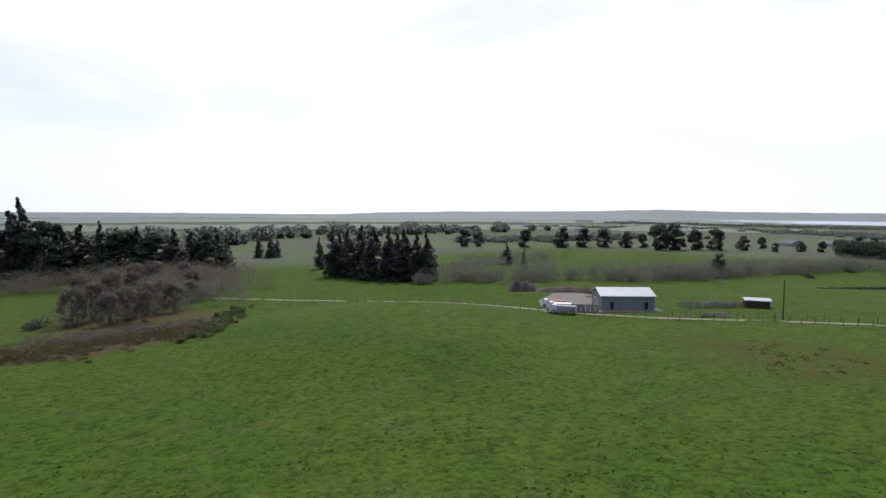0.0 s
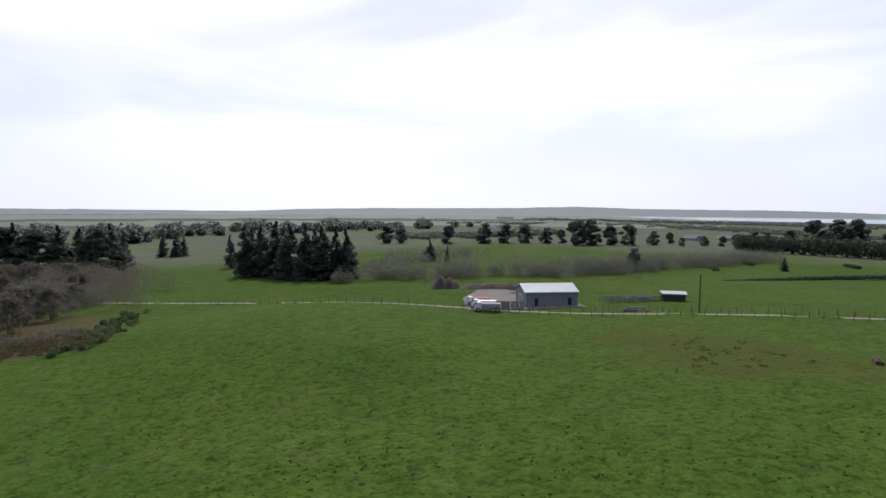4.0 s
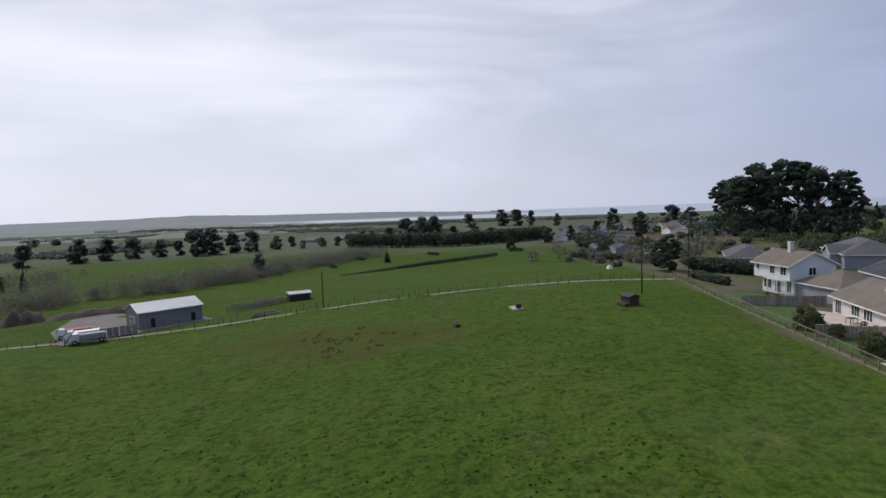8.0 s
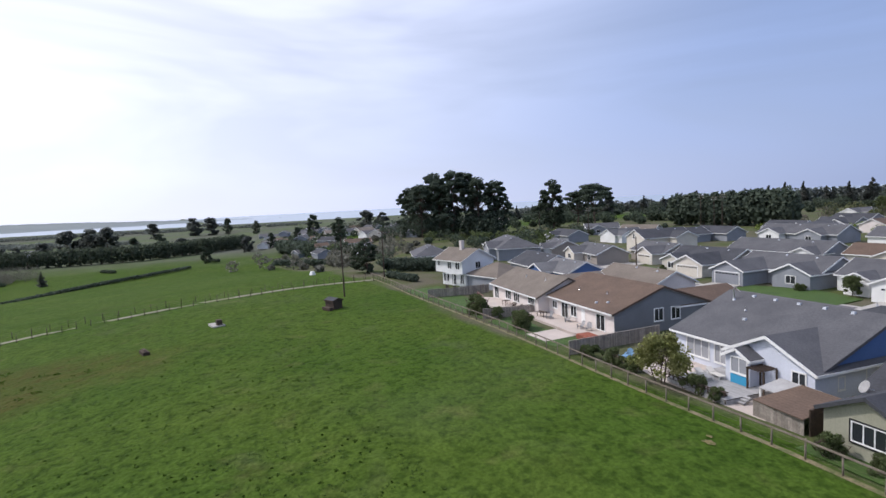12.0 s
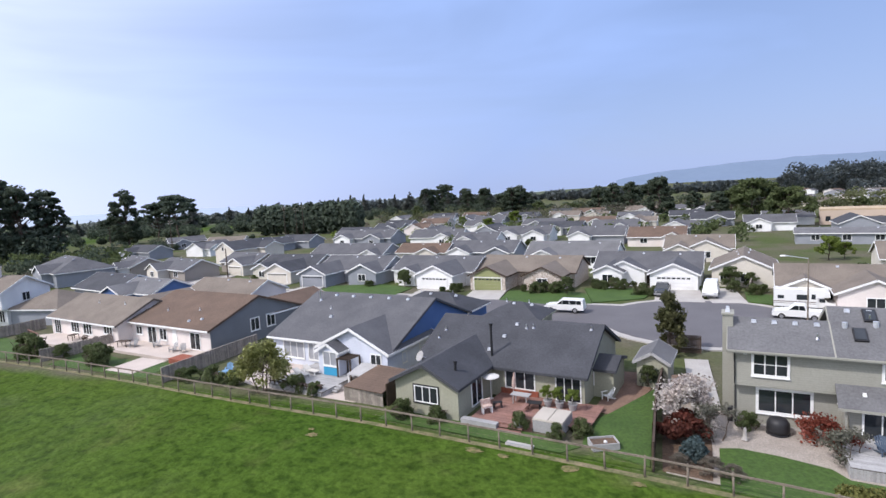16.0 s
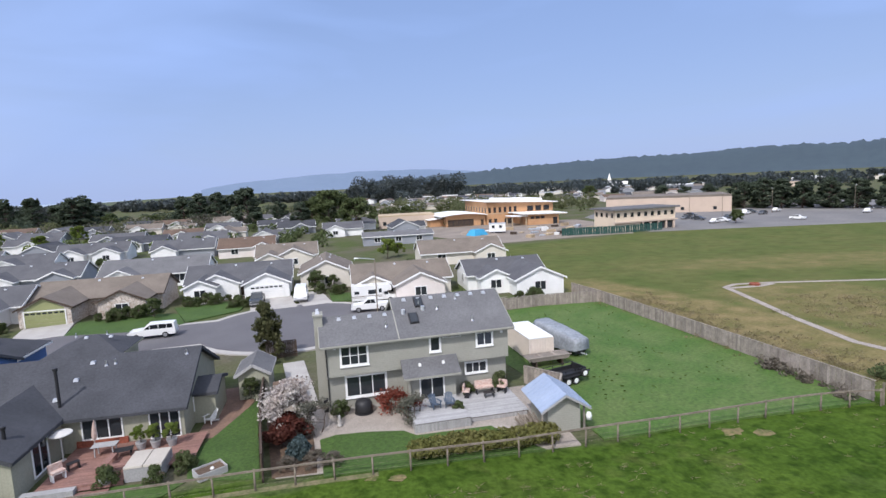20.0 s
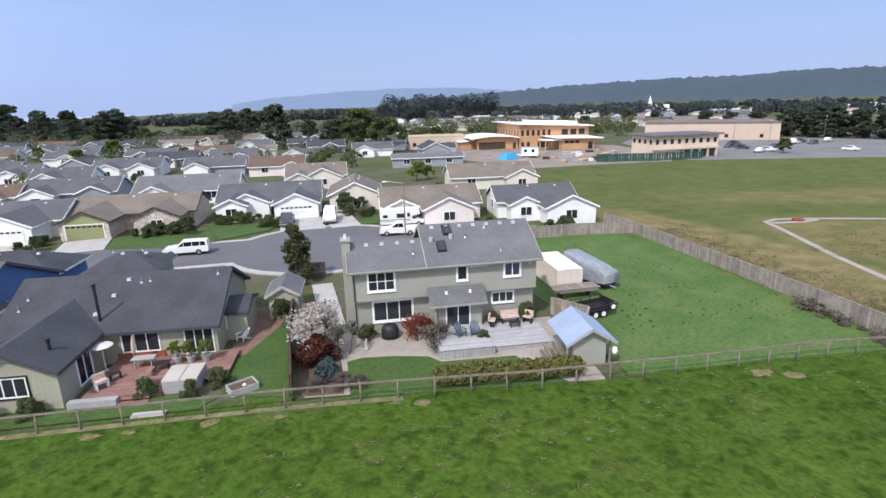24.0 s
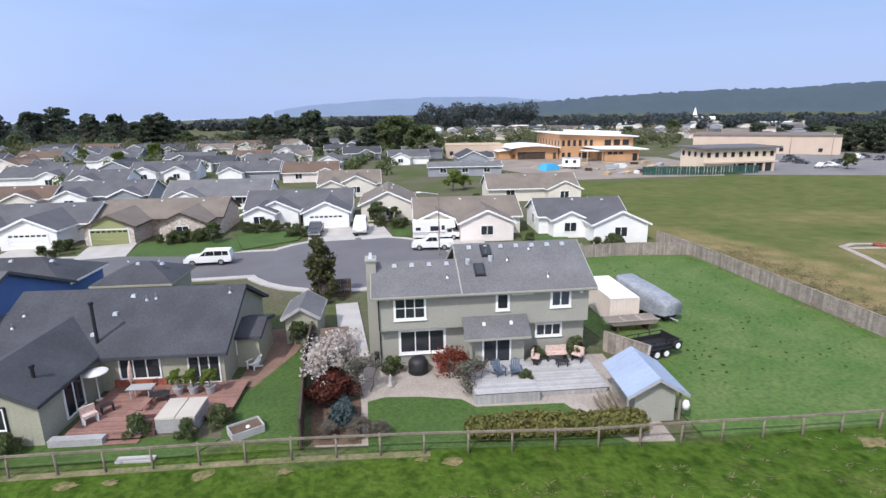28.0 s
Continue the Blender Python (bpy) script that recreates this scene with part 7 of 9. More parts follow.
big_block("warehouse", pose(147.5, 199.5, 0, 0, 0, -39.6), 49, 30, 6.2, M_TANWALL, M_ROOF_TAN, "long tan warehouse with blank walls", rows=((1.0, 1.2),), n=4, parapet=0.8)
flat("car_park", [(110, 128), (240, 75), (300, 190), (196, 178), (150, 210), (130, 190)], 0.04, mat("worn_grey_car_park", (0.185, 0.175, 0.165), (0.145, 0.14, 0.135), s1=0.08, s2=0.8, fine=0.15, bump=0.05), "grey car park by the offices", "car park")
flat("building_site", [(62, 132), (86, 131), (104, 128), (118, 150), (122, 184), (112, 196), (62, 200), (54, 165)], 0.05, M_DIRT, "bare dirt yard of the building site", "dirt")
board_fence([(85.2, 136), (93, 133.4), (101.5, 130.6), (116, 130)], 2.2, mat("green_screen_cloth", (0.02, 0.06, 0.05), (0.025, 0.07, 0.06)), "dark green site screen fence", width=0.6)
tp = solid("blue_tarpaulin", Geo().box((0, 0, 0.9), (6, 4, 1.8), taper=0.6), M_TURQ, "blue tarpaulin over a heap of material", "tarpaulin", m=pose(67.5, 157, 0.05, 0, 0, 20))
cab = thing("site_cabin", pose(72.2, 158.0, 0.05, 0, 0, -24), "white site cabin on wheels with two windows", "cabin")
part("body", Geo().span((0, 0, 0.55), (5.2, 2.5, 3.1)), M_WHITE, cab)
part("roof", Geo().span((-0.12, -0.12, 3.1), (5.32, 2.62, 3.24)), M_METAL, cab)
part("chassis", Geo().span((0.3, 0.2, 0.3), (4.9, 2.3, 0.55)), M_BLACK, cab)
for x in (1.3, 3.9):
    for y in (0.15, 2.35):
        part("wheel", Geo().tube((x, y - 0.1, 0.32), (x, y + 0.1, 0.32), 0.32, n=10), M_BLACK, cab)
for x in (1.3, 3.6):
    window(cab, "S", x, 0.0, 1.7, 0.9, 0.9, 1, 1)
for i in range(26):
    w, d, h = rh.uniform(1.2, 4.5), rh.uniform(0.8, 2.0), rh.uniform(0.3, 1.1)
    st = thing("material_stack", pose(76 + 3.6 * (i % 9) + rh.uniform(-2, 2), 141 + 10.5 * (i // 9) + rh.uniform(-4, 4), 0.05, 0, 0, rh.uniform(-40, 40)), "stack of timber and boards on the building site", "building materials", "site stacks")
    n = 2 + int(h / 0.3)
    for k in range(n):
        part("layer", Geo().span((0.08 * rh.random(), 0.06 * rh.random(), 0.02 + h * k / n), (w - 0.1 * rh.random(), d - 0.06 * rh.random(), h * (k + 0.86) / n)), (M_OSB, M_METAL, M_OSB, M_WHITE, M_WOOD_DARK)[i % 5], st)
for x, y, r in ((70, 150, 2.6), (66, 163, 2.0), (78, 168, 1.8), (96, 152, 2.2), (105, 160, 2.4)):
    solid("earth_mound", Geo().lathe([(r, 0), (r * 0.82, 0.35), (r * 0.45, 0.8), (0.05, 1.0)], n=11), M_DIRT, "heap of bare soil on the building site", "mound", "earth mounds", m=pose(x, y, 0.04, 0, 0, 30 * r))
base_car = car(pose(125, 150, 0.05, 0, 0, 30), SEDAN, SEDAN_CAB, 4.5, 1.75, M_CAR_DARK, "dark parked car on the car park", (0.8, 3.6), 0.31, "parked_car", "car", "parked cars")
white_car = car(pose(131, 156, 0.05, 0, 0, 80), SEDAN, SEDAN_CAB, 4.5, 1.75, M_CAR_WHITE, "white parked car on the car park", (0.8, 3.6), 0.31, "parked_car", "car", "parked cars")
for i in range(18):
    copy_thing(rh.choice((base_car, white_car)), pose(142 + rh.uniform(-18, 95), 150 + rh.uniform(-30, 40) - 0.25 * i, 0.05, 0, 0, rh.choice((20, 110, 200))))
for x, y in ((150, 140), (185, 150), (215, 140), (170, 175)):
    street_lamp(pose(x, y, 0, 0, 0, 40), 9.0)
for i in range(26):
    a = radians(-8 - 2.1 * i + rh.uniform(-1, 1))
    d = rh.uniform(470, 760)
    w = rh.uniform(10, 34)
    k = big_block("distant_building", pose(-d * math.sin(a), d * math.cos(a), 0, 0, 0, math.degrees(a)), w, 12, rh.uniform(3, 5.5), rh.choice((M_WHITE, M_TANWALL, M_CREAM, M_GREYW)), rh.choice((M_WHITE, M_ROOF_GREY, M_METAL, M_ROOF_TAN)), "pale low building in the far town", rows=(), n=1)
# roofs of the far town
for i in range(84):
    a = radians(-6 - 38 * rh.random())
    d = rh.uniform(330, 640)
    rf_m, wl_m, wn_, rn_ = rh.choice(kinds)
    x, y = -d * math.sin(a), d * math.cos(a)
    fh = thing("far_house", pose(x, y, 0, 0, 0, rh.choice((-30, -20, 60, 70))), "%s far house with a %s roof" % (wn_, rn_), "house", "far town houses")
    block(fh, 0, rh.uniform(12, 20), 0, rh.uniform(8, 11), 2.7, "x", 0.34, wl_m, rf_m)
ch = thing("church", pose(438, 585, 0, 0, 0, -36), "white church with a slender spire in the far town", "church")
block(ch, -10, 22, 0, 11, 5.0, "x", 0.5, M_WHITE, M_WHITE)
part("tower", Geo().span((-2.5, -2, 0), (2.5, 3, 11)), M_WHITE, ch)
part("spire", Geo().box((0, 0.5, 15), (4, 4, 8), taper=0.05), M_WHITE, ch)
# gravel path in the meadow
PATHWAY = [(54.5, 18), (54.1, 29.6), (53.9, 34.6), (57.3, 43.6), (60.5, 50.5), (63.0, 56.0), (64.4, 59.4), (67.1, 60.3), (72.3, 58.6), (80, 55.0), (90.3, 50.2), (104, 44)]
solid("meadow_path", strip_mesh(Geo(), PATHWAY, 0.42, 0.04), M_GRAVEL, "pale gravel path winding through the meadow", "path", kind="structure")
solid("path_spur", strip_mesh(Geo(), [(64.6, 58.6), (69.0, 57.6), (72.0, 58.0)], 0.45, 0.045), M_GRAVEL, "short gravel spur beside the meadow path", "path", kind="structure")
fp = thing("fire_ring", pose(69.0, 58.4, 0.02), "low rusty ring of stones beside the path", "fire ring")
part("ring", Geo().lathe([(0.7, 0), (0.75, 0.3), (0.5, 0.34), (0.45, 0.05)], n=14), M_BRICK, fp)
part("ashes", Geo().lathe([(0.44, 0.0), (0.44, 0.08), (0.1, 0.12)], n=12), M_BLACK, fp)
# pipe gate at the corner of the pasture
gt = thing("pipe_gate", pose(41.5, 24.4, -0.1, 0, 0, -72), "dark metal pipe gate at the pasture corner", "gate")
for hh in (0.25, 0.5, 0.75, 1.0, 1.25):
    part("pipe", Geo().tube((0.1, 0, hh), (3.7, 0, hh), 0.03, n=6), M_WOOD_DARK, gt)
for x in (0.1, 1.9, 3.7):
    part("upright", Geo().tube((x, 0, 0.2), (x, 0, 1.3), 0.035, n=6), M_WOOD_DARK, gt)
part("gate_post", Geo().tube((-0.1, 0, -0.2), (-0.1, 0, 1.6), 0.09, n=8), M_POST, gt)
part("gate_post", Geo().tube((3.95, 0, -0.2), (3.95, 0, 1.6), 0.09, n=8), M_POST, gt)

# ---- trees and shrubs ----
def cards(rng, centres, radii, per, size, flat_up=0.25, aspect=1.0, shell=0.55):
    """Small leaf clumps strewn through rounded masses: vertices and quads."""
    centres, radii = np.asarray(centres, float), np.asarray(radii, float)
    n = len(centres) * per
    c, r = np.repeat(centres, per, 0), np.repeat(radii, per, 0)
    d = rng.normal(size=(n, 3))
    d /= np.linalg.norm(d, axis=1)[:, None]
    k = shell + (1.03 - shell) * rng.random(n) ** 0.7
    p = c + d * r * k[:, None]
    nrm = d * 0.7 + rng.normal(size=(n, 3)) * 0.6
    nrm[:, 2] += flat_up
    nrm /= np.linalg.norm(nrm, axis=1)[:, None]
    u = np.cross(nrm, rng.normal(size=(n, 3)))
    u /= np.linalg.norm(u, axis=1)[:, None] + 1e-9
    w = np.cross(nrm, u)
    s = size * (0.6 + 0.8 * rng.random(n))[:, None]
    u, w = u * s * aspect, w * s
    jit = lambda: (0.7 + 0.6 * rng.random(n))[:, None]
    verts = np.stack([p - u * jit() - w * jit() * 0.5, p + u * jit() * 0.4 - w * jit(), p + u * jit() + w * jit() * 0.5, p - u * jit() * 0.4 + w * jit()], 1).reshape(-1, 3)
    return verts, np.arange(n * 4).reshape(-1, 4)


def leaf_mesh(name, verts, faces, material):
    me = bpy.data.meshes.new(name)
    me.vertices.add(len(verts))
    me.vertices.foreach_set("co", np.asarray(verts, np.float32).ravel())
    me.loops.add(len(faces) * 4)
    me.loops.foreach_set("vertex_index", np.asarray(faces, np.int32).ravel())
    me.polygons.add(len(faces))
    me.polygons.foreach_set("loop_start", np.arange(0, len(faces) * 4, 4, dtype=np.int32))
    me.update(calc_edges=True)
    me.materials.append(material)
    return me


def limbs(g, rng, base, top, r, ends, n=6):
    """A tapered trunk with boughs that reach into the crown."""
    base, top = Vector(base), Vector(top)
    prev, steps = base, 5
    for i in range(steps):
        t = (i + 1) / steps
        p = base.lerp(top, t) + Vector((rng.normal() * 0.02, rng.normal() * 0.02, 0)) * (top - base).length * (1 if i < steps - 1 else 0)
        g.tube(prev, p, r * (1 - 0.75 * i / steps), r * (1 - 0.75 * t), n, cap=False)
        prev = p
    for e in ends:
        e = Vector(e)
        s = base.lerp(top, min(0.95, max(0.15, (e.z - base.z) / max(0.1, top.z - base.z) - 0.18)))
        m = s.lerp(e, 0.5) + Vector((0, 0, -0.03 * (e - s).length))
        g.tube(s, m, r * 0.32, r * 0.2, 5, cap=False)
        g.tube(m, e, r * 0.2, r * 0.07, 5, cap=False)
    return g


def spruce_proto(name, h, w, seed, leaf, label, levels=15, per=64, size=0.32, bare=0.06):
    rng = np.random.default_rng(seed)
    cs, rs, ends = [], [], []
    for i in range(levels):
        t = i / (levels - 1)
        z = h * (bare + (0.97 - bare) * t)
        rad = w * (1 - t) ** 0.8 * (0.8 + 0.4 * rng.random()) + 0.12
        for k in range(max(1, int(6 * (1 - t) + 1))):
            a = rng.random() * 6.283
            d = rad * (0.35 + 0.5 * rng.random())
            cs.append((d * math.cos(a), d * math.sin(a), z - 0.12 * d))
            rs.append((rad * 0.5 + 0.1, rad * 0.5 + 0.1, h / levels * 0.75))
        ends.append((rad * 0.8 * math.cos(i * 2.4), rad * 0.8 * math.sin(i * 2.4), z - 0.1))
    t = thing(name, pose(0, 0, -60), label, "tree")
    part("trunk", limbs(Geo(), rng, (0, 0, -0.5), (0, 0, h * 0.96), h * 0.018 + 0.05, ends[:-2]), M_BARK, t)
    part("crown", leaf_mesh("crown", *cards(rng, cs, rs, per, size, 0.1), leaf), None, t)
    return t


def crown_proto(name, h, w, seed, leaf, label, clear=0.35, blobs=16, per=150, size=0.4, flatness=0.55, lean=0.0, category="tree", stems=1, top_heavy=1.0, shell=0.55, blob=0.26):
    """A tree with a clear stem and a crown of several separate masses."""
    rng = np.random.default_rng(seed)
    cs, rs = [], []
    for i in range(blobs):
        t = rng.random() ** (1 / (1.0 + top_heavy))
        a, z = rng.random() * 6.283, h * (clear + (0.93 - clear) * t)
        reach = w * (0.25 + 0.75 * math.sin(math.pi * min(1, 0.22 + 0.72 * t)) ** 0.8) * (0.35 + 0.6 * rng.random())
        cs.append((reach * math.cos(a) + lean * t * h, reach * math.sin(a), z))
        b = w * blob * (1 + 0.8 * rng.random())
        rs.append((b, b, b * flatness))
    cs.append((lean * h, 0, h * 0.92))
    rs.append((w * 0.35, w * 0.35, h * 0.07))
    t = thing(name, pose(0, 0, -60), label, category)
    g = Geo()
    for s in range(stems):
        off = (0 if stems == 1 else 0.25 * math.cos(s * 2.1), 0 if stems == 1 else 0.25 * math.sin(s * 2.1))
        limbs(g, rng, (off[0], off[1], -0.4), (off[0] * 4 + lean * h * 0.8, off[1] * 4, h * 0.8), h * 0.02 / stems ** 0.5 + 0.03, cs[s::stems])
    part("trunk", g, M_BARK, t)
    part("crown", leaf_mesh("crown", *cards(rng, cs, rs, per, size, shell=shell), leaf), None, t)
    return t


def plant(proto, x, y, scale, seed=None, label="", wide=1.0, z=None):
    rnd = random.Random(int(x * 31 + y * 17) if seed is None else seed)
    zz = land(x, y) if z is None else z
    m = Matrix.LocRotScale((x, y, zz), Euler((0, 0, rnd.uniform(0, 6.28))), (scale * wide, scale * wide, scale))
    return tagged(copy_thing(proto, m), label)


def drop(*protos):
    for p in protos:
        for o in (*p.children_recursive, p):
            bpy.data.objects.remove(o)


P_GROVE = [crown_proto("cypress_tree", 30, 9.0, 21 + i, L_CYPRESS, "tall dark cypress with a broad ragged crown", 0.16, 64, 190, 0.40, 0.5, top_heavy=0.7, shell=0.3, blob=0.13) for i in range(3)]
P_FLAT = [crown_proto("cypress_tree", 22, 11.0, 31 + i, L_CYPRESS, "wide flat-topped dark cypress", 0.22, 44, 200, 0.36, 0.3, top_heavy=2.0, shell=0.35, blob=0.16) for i in range(2)]
P_PINE = [crown_proto("pine_tree", 22, 6.5, 41 + i, L_MIDW, "tall dark pine in the town", 0.03, 58, 130, 0.36, 0.65, top_heavy=0.05, blob=0.16) for i in range(3)]
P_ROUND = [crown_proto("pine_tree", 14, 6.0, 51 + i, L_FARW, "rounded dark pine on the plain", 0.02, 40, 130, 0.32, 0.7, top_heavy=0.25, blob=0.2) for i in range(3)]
P_SPRUCE = [spruce_proto("spruce_tree", 20, 4.3, 61 + i, L_SPRUCE, "dark pointed spruce beyond the pasture") for i in range(3)]
P_BROAD = [crown_proto("broadleaf_tree", 9, 4.4, 71 + i, L_BROAD, "green broadleaf tree among the houses", 0.10, 38, 130, 0.19, 0.75, blob=0.17, shell=0.3) for i in range(2)]
P_SPRING = [crown_proto("young_tree", 5, 2.6, 81, L_SPRING, "tree in bright spring leaf among the houses", 0.12, 30, 120, 0.13, 0.8, blob=0.18, shell=0.3)]
P_BARE = [crown_proto("bare_tree", 9, 3.6, 91 + i, L_BROWN, "bare grey-brown tree at the edge of the bog", 0.04, 46, 150, 0.10, 1.0, stems=3, shell=0.1, blob=0.17, top_heavy=0.3) for i in range(2)]
P_SHRUB = [crown_proto("shrub", 1.2, 0.75, 101 + i, L_BROAD, "rounded green garden shrub", 0.0, 16, 150, 0.05, 0.95, category="shrub", stems=2, top_heavy=0.3) for i in range(2)]

GROVE = [(-258, 116, 28), (-244, 120, 30), (-267, 114, 27), (-247, 112, 28), (-252, 122, 34), (-238, 125, 34), (-240, 133, 33), (-229, 134, 30), (-228, 143, 28), (-224, 145, 19)]
for i, (x, y, h) in enumerate(GROVE):
    plant(P_GROVE[i % 3], x, y, h / 30 * 0.97, z=0)
plant(P_PINE[1], -240, 188, 27 / 22, z=0, wide=0.95, label="tall dark conifer beside the grove")
for i, (x, y, h) in enumerate([(-207, 187, 23), (-222, 190, 20), (-258, 192, 13)]):
    plant(P_FLAT[i % 2], x, y, h / 22, z=0)
for i, (x, y, h) in enumerate([(-187, 433, 26), (-190, 476, 30), (-162, 461, 24), (-139, 449, 21), (-82, 338, 23), (-92, 354, 21), (-34, 338, 18), (-24, 321, 21), (-14, 306, 21), (0, 264, 23), (14, 279, 14), (20, 222, 14), (-121, 390, 23), (-139, 404, 23), (-191, 492, 30), (-187, 441, 25)]):
    plant(P_PINE[i % 3], x, y, h * 0.84 / 22, z=0, wide=1.2)
for i, (x, y, h) in enumerate([(-194, 440, 19), (-190, 453, 18), (-183, 466, 17), (-162, 453, 13), (-147, 437, 14), (-143, 450, 14), (-95, 339, 19), (-86, 334, 20), (-81, 353, 17), (-37, 366, 17), (-25, 334, 20), (-16, 341, 18), (-6, 362, 19), (3, 357, 15), (18, 300, 13), (25, 277, 12), (38, 270, 12)]):
    plant(P_PINE[i % 3], x, y, h * (0.86, 0.97, 0.78, 0.92)[i % 4] / 22, z=0, wide=(1.35, 1.1, 1.6, 1.25, 1.0)[i % 5], label="broad dark pine behind the back streets")
sk = random.Random(83)
for i in range(44):
    k = i / 43
    x, y = -430 + 300 * k + sk.uniform(-9, 9), 300 + 150 * k + sk.uniform(-30, 30)
    plant(P_SPRUCE[i % 3], x, y, sk.uniform(11, 20) / 20, wide=sk.uniform(1.2, 1.8), label="dark pointed conifer on the skyline")
for i, (x, y, h) in enumerate([(32, 232, 16), (38, 201, 13), (44, 278, 14), (31, 285, 11), (230, 330, 10), (145, 130, 4.5), (-69, 332, 8.6), (-45, 306, 7.5), (-155, 342, 8.7), (75, 264, 6.2), (169, 283, 8.1)]):
    plant(P_BROAD[i % 2], x, y, h / 9, z=0, wide=1.15)
for x, y, h in [(-65, 212, 5.6), (-63, 248, 6.6), (-91, 254, 4.7), (30, 123, 4.7), (33, 125, 3.3), (-106, 246, 4.5), (-29, 389, 4.6), (-44, 102, 3.0)]:
    plant(P_SPRING[0], x, y, h / 5, z=0)
for i, (x, y, h) in enumerate([(203, 178, 15), (206, 171, 17), (209, 165, 16), (212, 158, 15), (216, 150, 16), (220, 142, 15), (225, 134, 16), (212, 190, 14), (216, 182, 15), (220, 174, 14), (224, 166, 13), (228, 158, 14), (233, 149, 13), (206, 200, 14), (199, 208, 13), (192, 216, 14), (238, 140, 13), (243, 130, 12)]):
    plant(P_PINE[i % 3], x, y, h * 0.78 / 22, z=0, wide=1.5, label="dark pine in the row behind the car park")
for i, (x, y, h) in enumerate([(-280, -319, 14), (-335, -266, 16), (-350, -256, 15), (-362, -246, 15), (-371, -232, 13), (-383, -225, 11), (-370, -204, 19), (-378, -197, 20), (-392, -188, 15), (-399, -176, 16), (-416, -164, 11), (-448, -163, 8.9), (-418, -143, 6.5), (-434, -132, 7.7), (-441, -121, 7.7), (-432, -109, 10), (-413, -95, 13), (-310, -281, 14), (-289, -312, 12)]):
    plant(P_ROUND[i % 3], x, y, h / 14)
plant(P_ROUND[1], -222, -96, 0.72, wide=0.75, label="round dark tree in the creek thicket")
for i, (x, y, h) in enumerate([(-112, -234, 15), (-100, -197, 20), (-104, -199, 19), (-104, -192, 20), (-106, -184, 21), (-110, -186, 19), (-105, -174, 20), (-106, -165, 20), (-111, -167, 18), (-110, -161, 19), (-114, -158, 19), (-116, -155, 18), (-112, -312, 13), (-117, -307, 13), (-194, -189, 11), (-194, -177, 8.5), (-122, -310, 11), (-108, -190, 17), (-113, -176, 17)]):
    plant(P_SPRUCE[i % 3], x, y, h / 20, wide=(0.9, 1.35, 1.1, 1.2, 1.5)[i % 5])
for i, (x, y, h) in enumerate([(1, -255, 32), (4, -258, 27), (-6, -250, 24), (-11, -247, 22), (-18, -251, 22), (-25, -257, 23), (-33, -252, 20), (-37, -248, 21), (-49, -240, 20), (-55, -236, 19), (-59, -232, 20), (-69, -250, 20), (-81, -273, 16), (-3, -263, 22), (-43, -248, 19), (-15, -260, 19), (-29, -254, 18), (12, -262, 24), (20, -255, 22)]):
    plant(P_SPRUCE[i % 3] if i % 4 != 2 else P_PINE[i % 3], x, y, h / (20 if i % 4 != 2 else 22), wide=(1.0, 1.55, 1.2, 1.4, 1.75)[i % 5])
for i, (x, y, h) in enumerate([(-9, -140, 9), (-5, -135, 8.5), (-11, -130, 7.3), (-15, -135, 7.7), (-26, -140, 7.7), (-20, -140, 8.2), (-17, -128, 7.4), (-26, -153, 7.5), (-35, -159, 6.5), (-16, -163, 10), (-32, -190, 11), (-27, -195, 10), (-45, -210, 9), (-10, -175, 9), (-22, -172, 9), (-40, -178, 8)]):
    plant(P_BARE[i % 2], x, y, h / 9)
for i, (x, y, h) in enumerate([(-494, -72, 20), (-487, -57, 21), (-480, -45, 21), (-430, -24, 14), (-421, -8, 16), (-329, 16, 14), (-415, 5, 12), (-466, -97, 11), (-458, -81, 13), (-385, 78, 11), (-313, 88, 15), (-401, 63, 11), (-396, 46, 11), (-790, 27, 24), (-770, 46, 23), (-724, 62, 21), (-597, 79, 14), (-392, 91, 16), (-379, 127, 15), (-370, 136, 13), (-793, -22, 19)]):
    plant((P_ROUND + P_PINE)[i % 6], x, y, h / (14 if i % 6 < 3 else 22))
plant(P_SPRUCE[2], -280, -51, 0.31, wide=1.5, label="small dark conifer on the plain")
for x, y, h in ((-134, 44.5, 9.0), (-139, 44.0, 7.0)):
    plant(P_PINE[1], x, y, h / 22, wide=1.2, z=0, label="dark ragged conifer at the field corner")
# gardens along the street
for i, (x, y, h) in enumerate([(-13.5, 84.0, 2.9), (-31.5, 82.0, 2.0), (9.8, 91.5, 3.4), (-43.5, 88.5, 3.2), (12.6, 92.0, 2.4), (-46.0, 103, 3.6), (28.0, 98.0, 3.0), (-110, 62, 4.0)]):
    plant(P_BROAD[i % 2], x, y, h / 9, z=0, label="leafy garden tree in the street")
for i in range(46):
    r = random.Random(200 + i)
    x, y = r.choice(((-19, 84.6), (-16.5, 85.2), (-50, 89), (-32, 84.5), (-8.5, 89.3), (-5, 89.5), (12, 87), (29.5, 71), (36.5, 66.5), (-80, 92), (-33, 81), (-66, 92), (-2, 85)))
    plant(P_SHRUB[i % 2], x + r.uniform(-2, 2), y + r.uniform(-1.2, 1.2), r.uniform(0.7, 1.4), i, z=0.1)
# garden plants close to the camera
ivy = np.random.default_rng(77)
part("ivy", leaf_mesh("ivy", *cards(ivy, [(0.5 + 0.35 * i, 0.0, 0.9) for i in range(5)], [(0.35, 0.12, 0.85)] * 5, 130, 0.07), L_CYPRESS), None, sh, "dark green ivy on the gable")
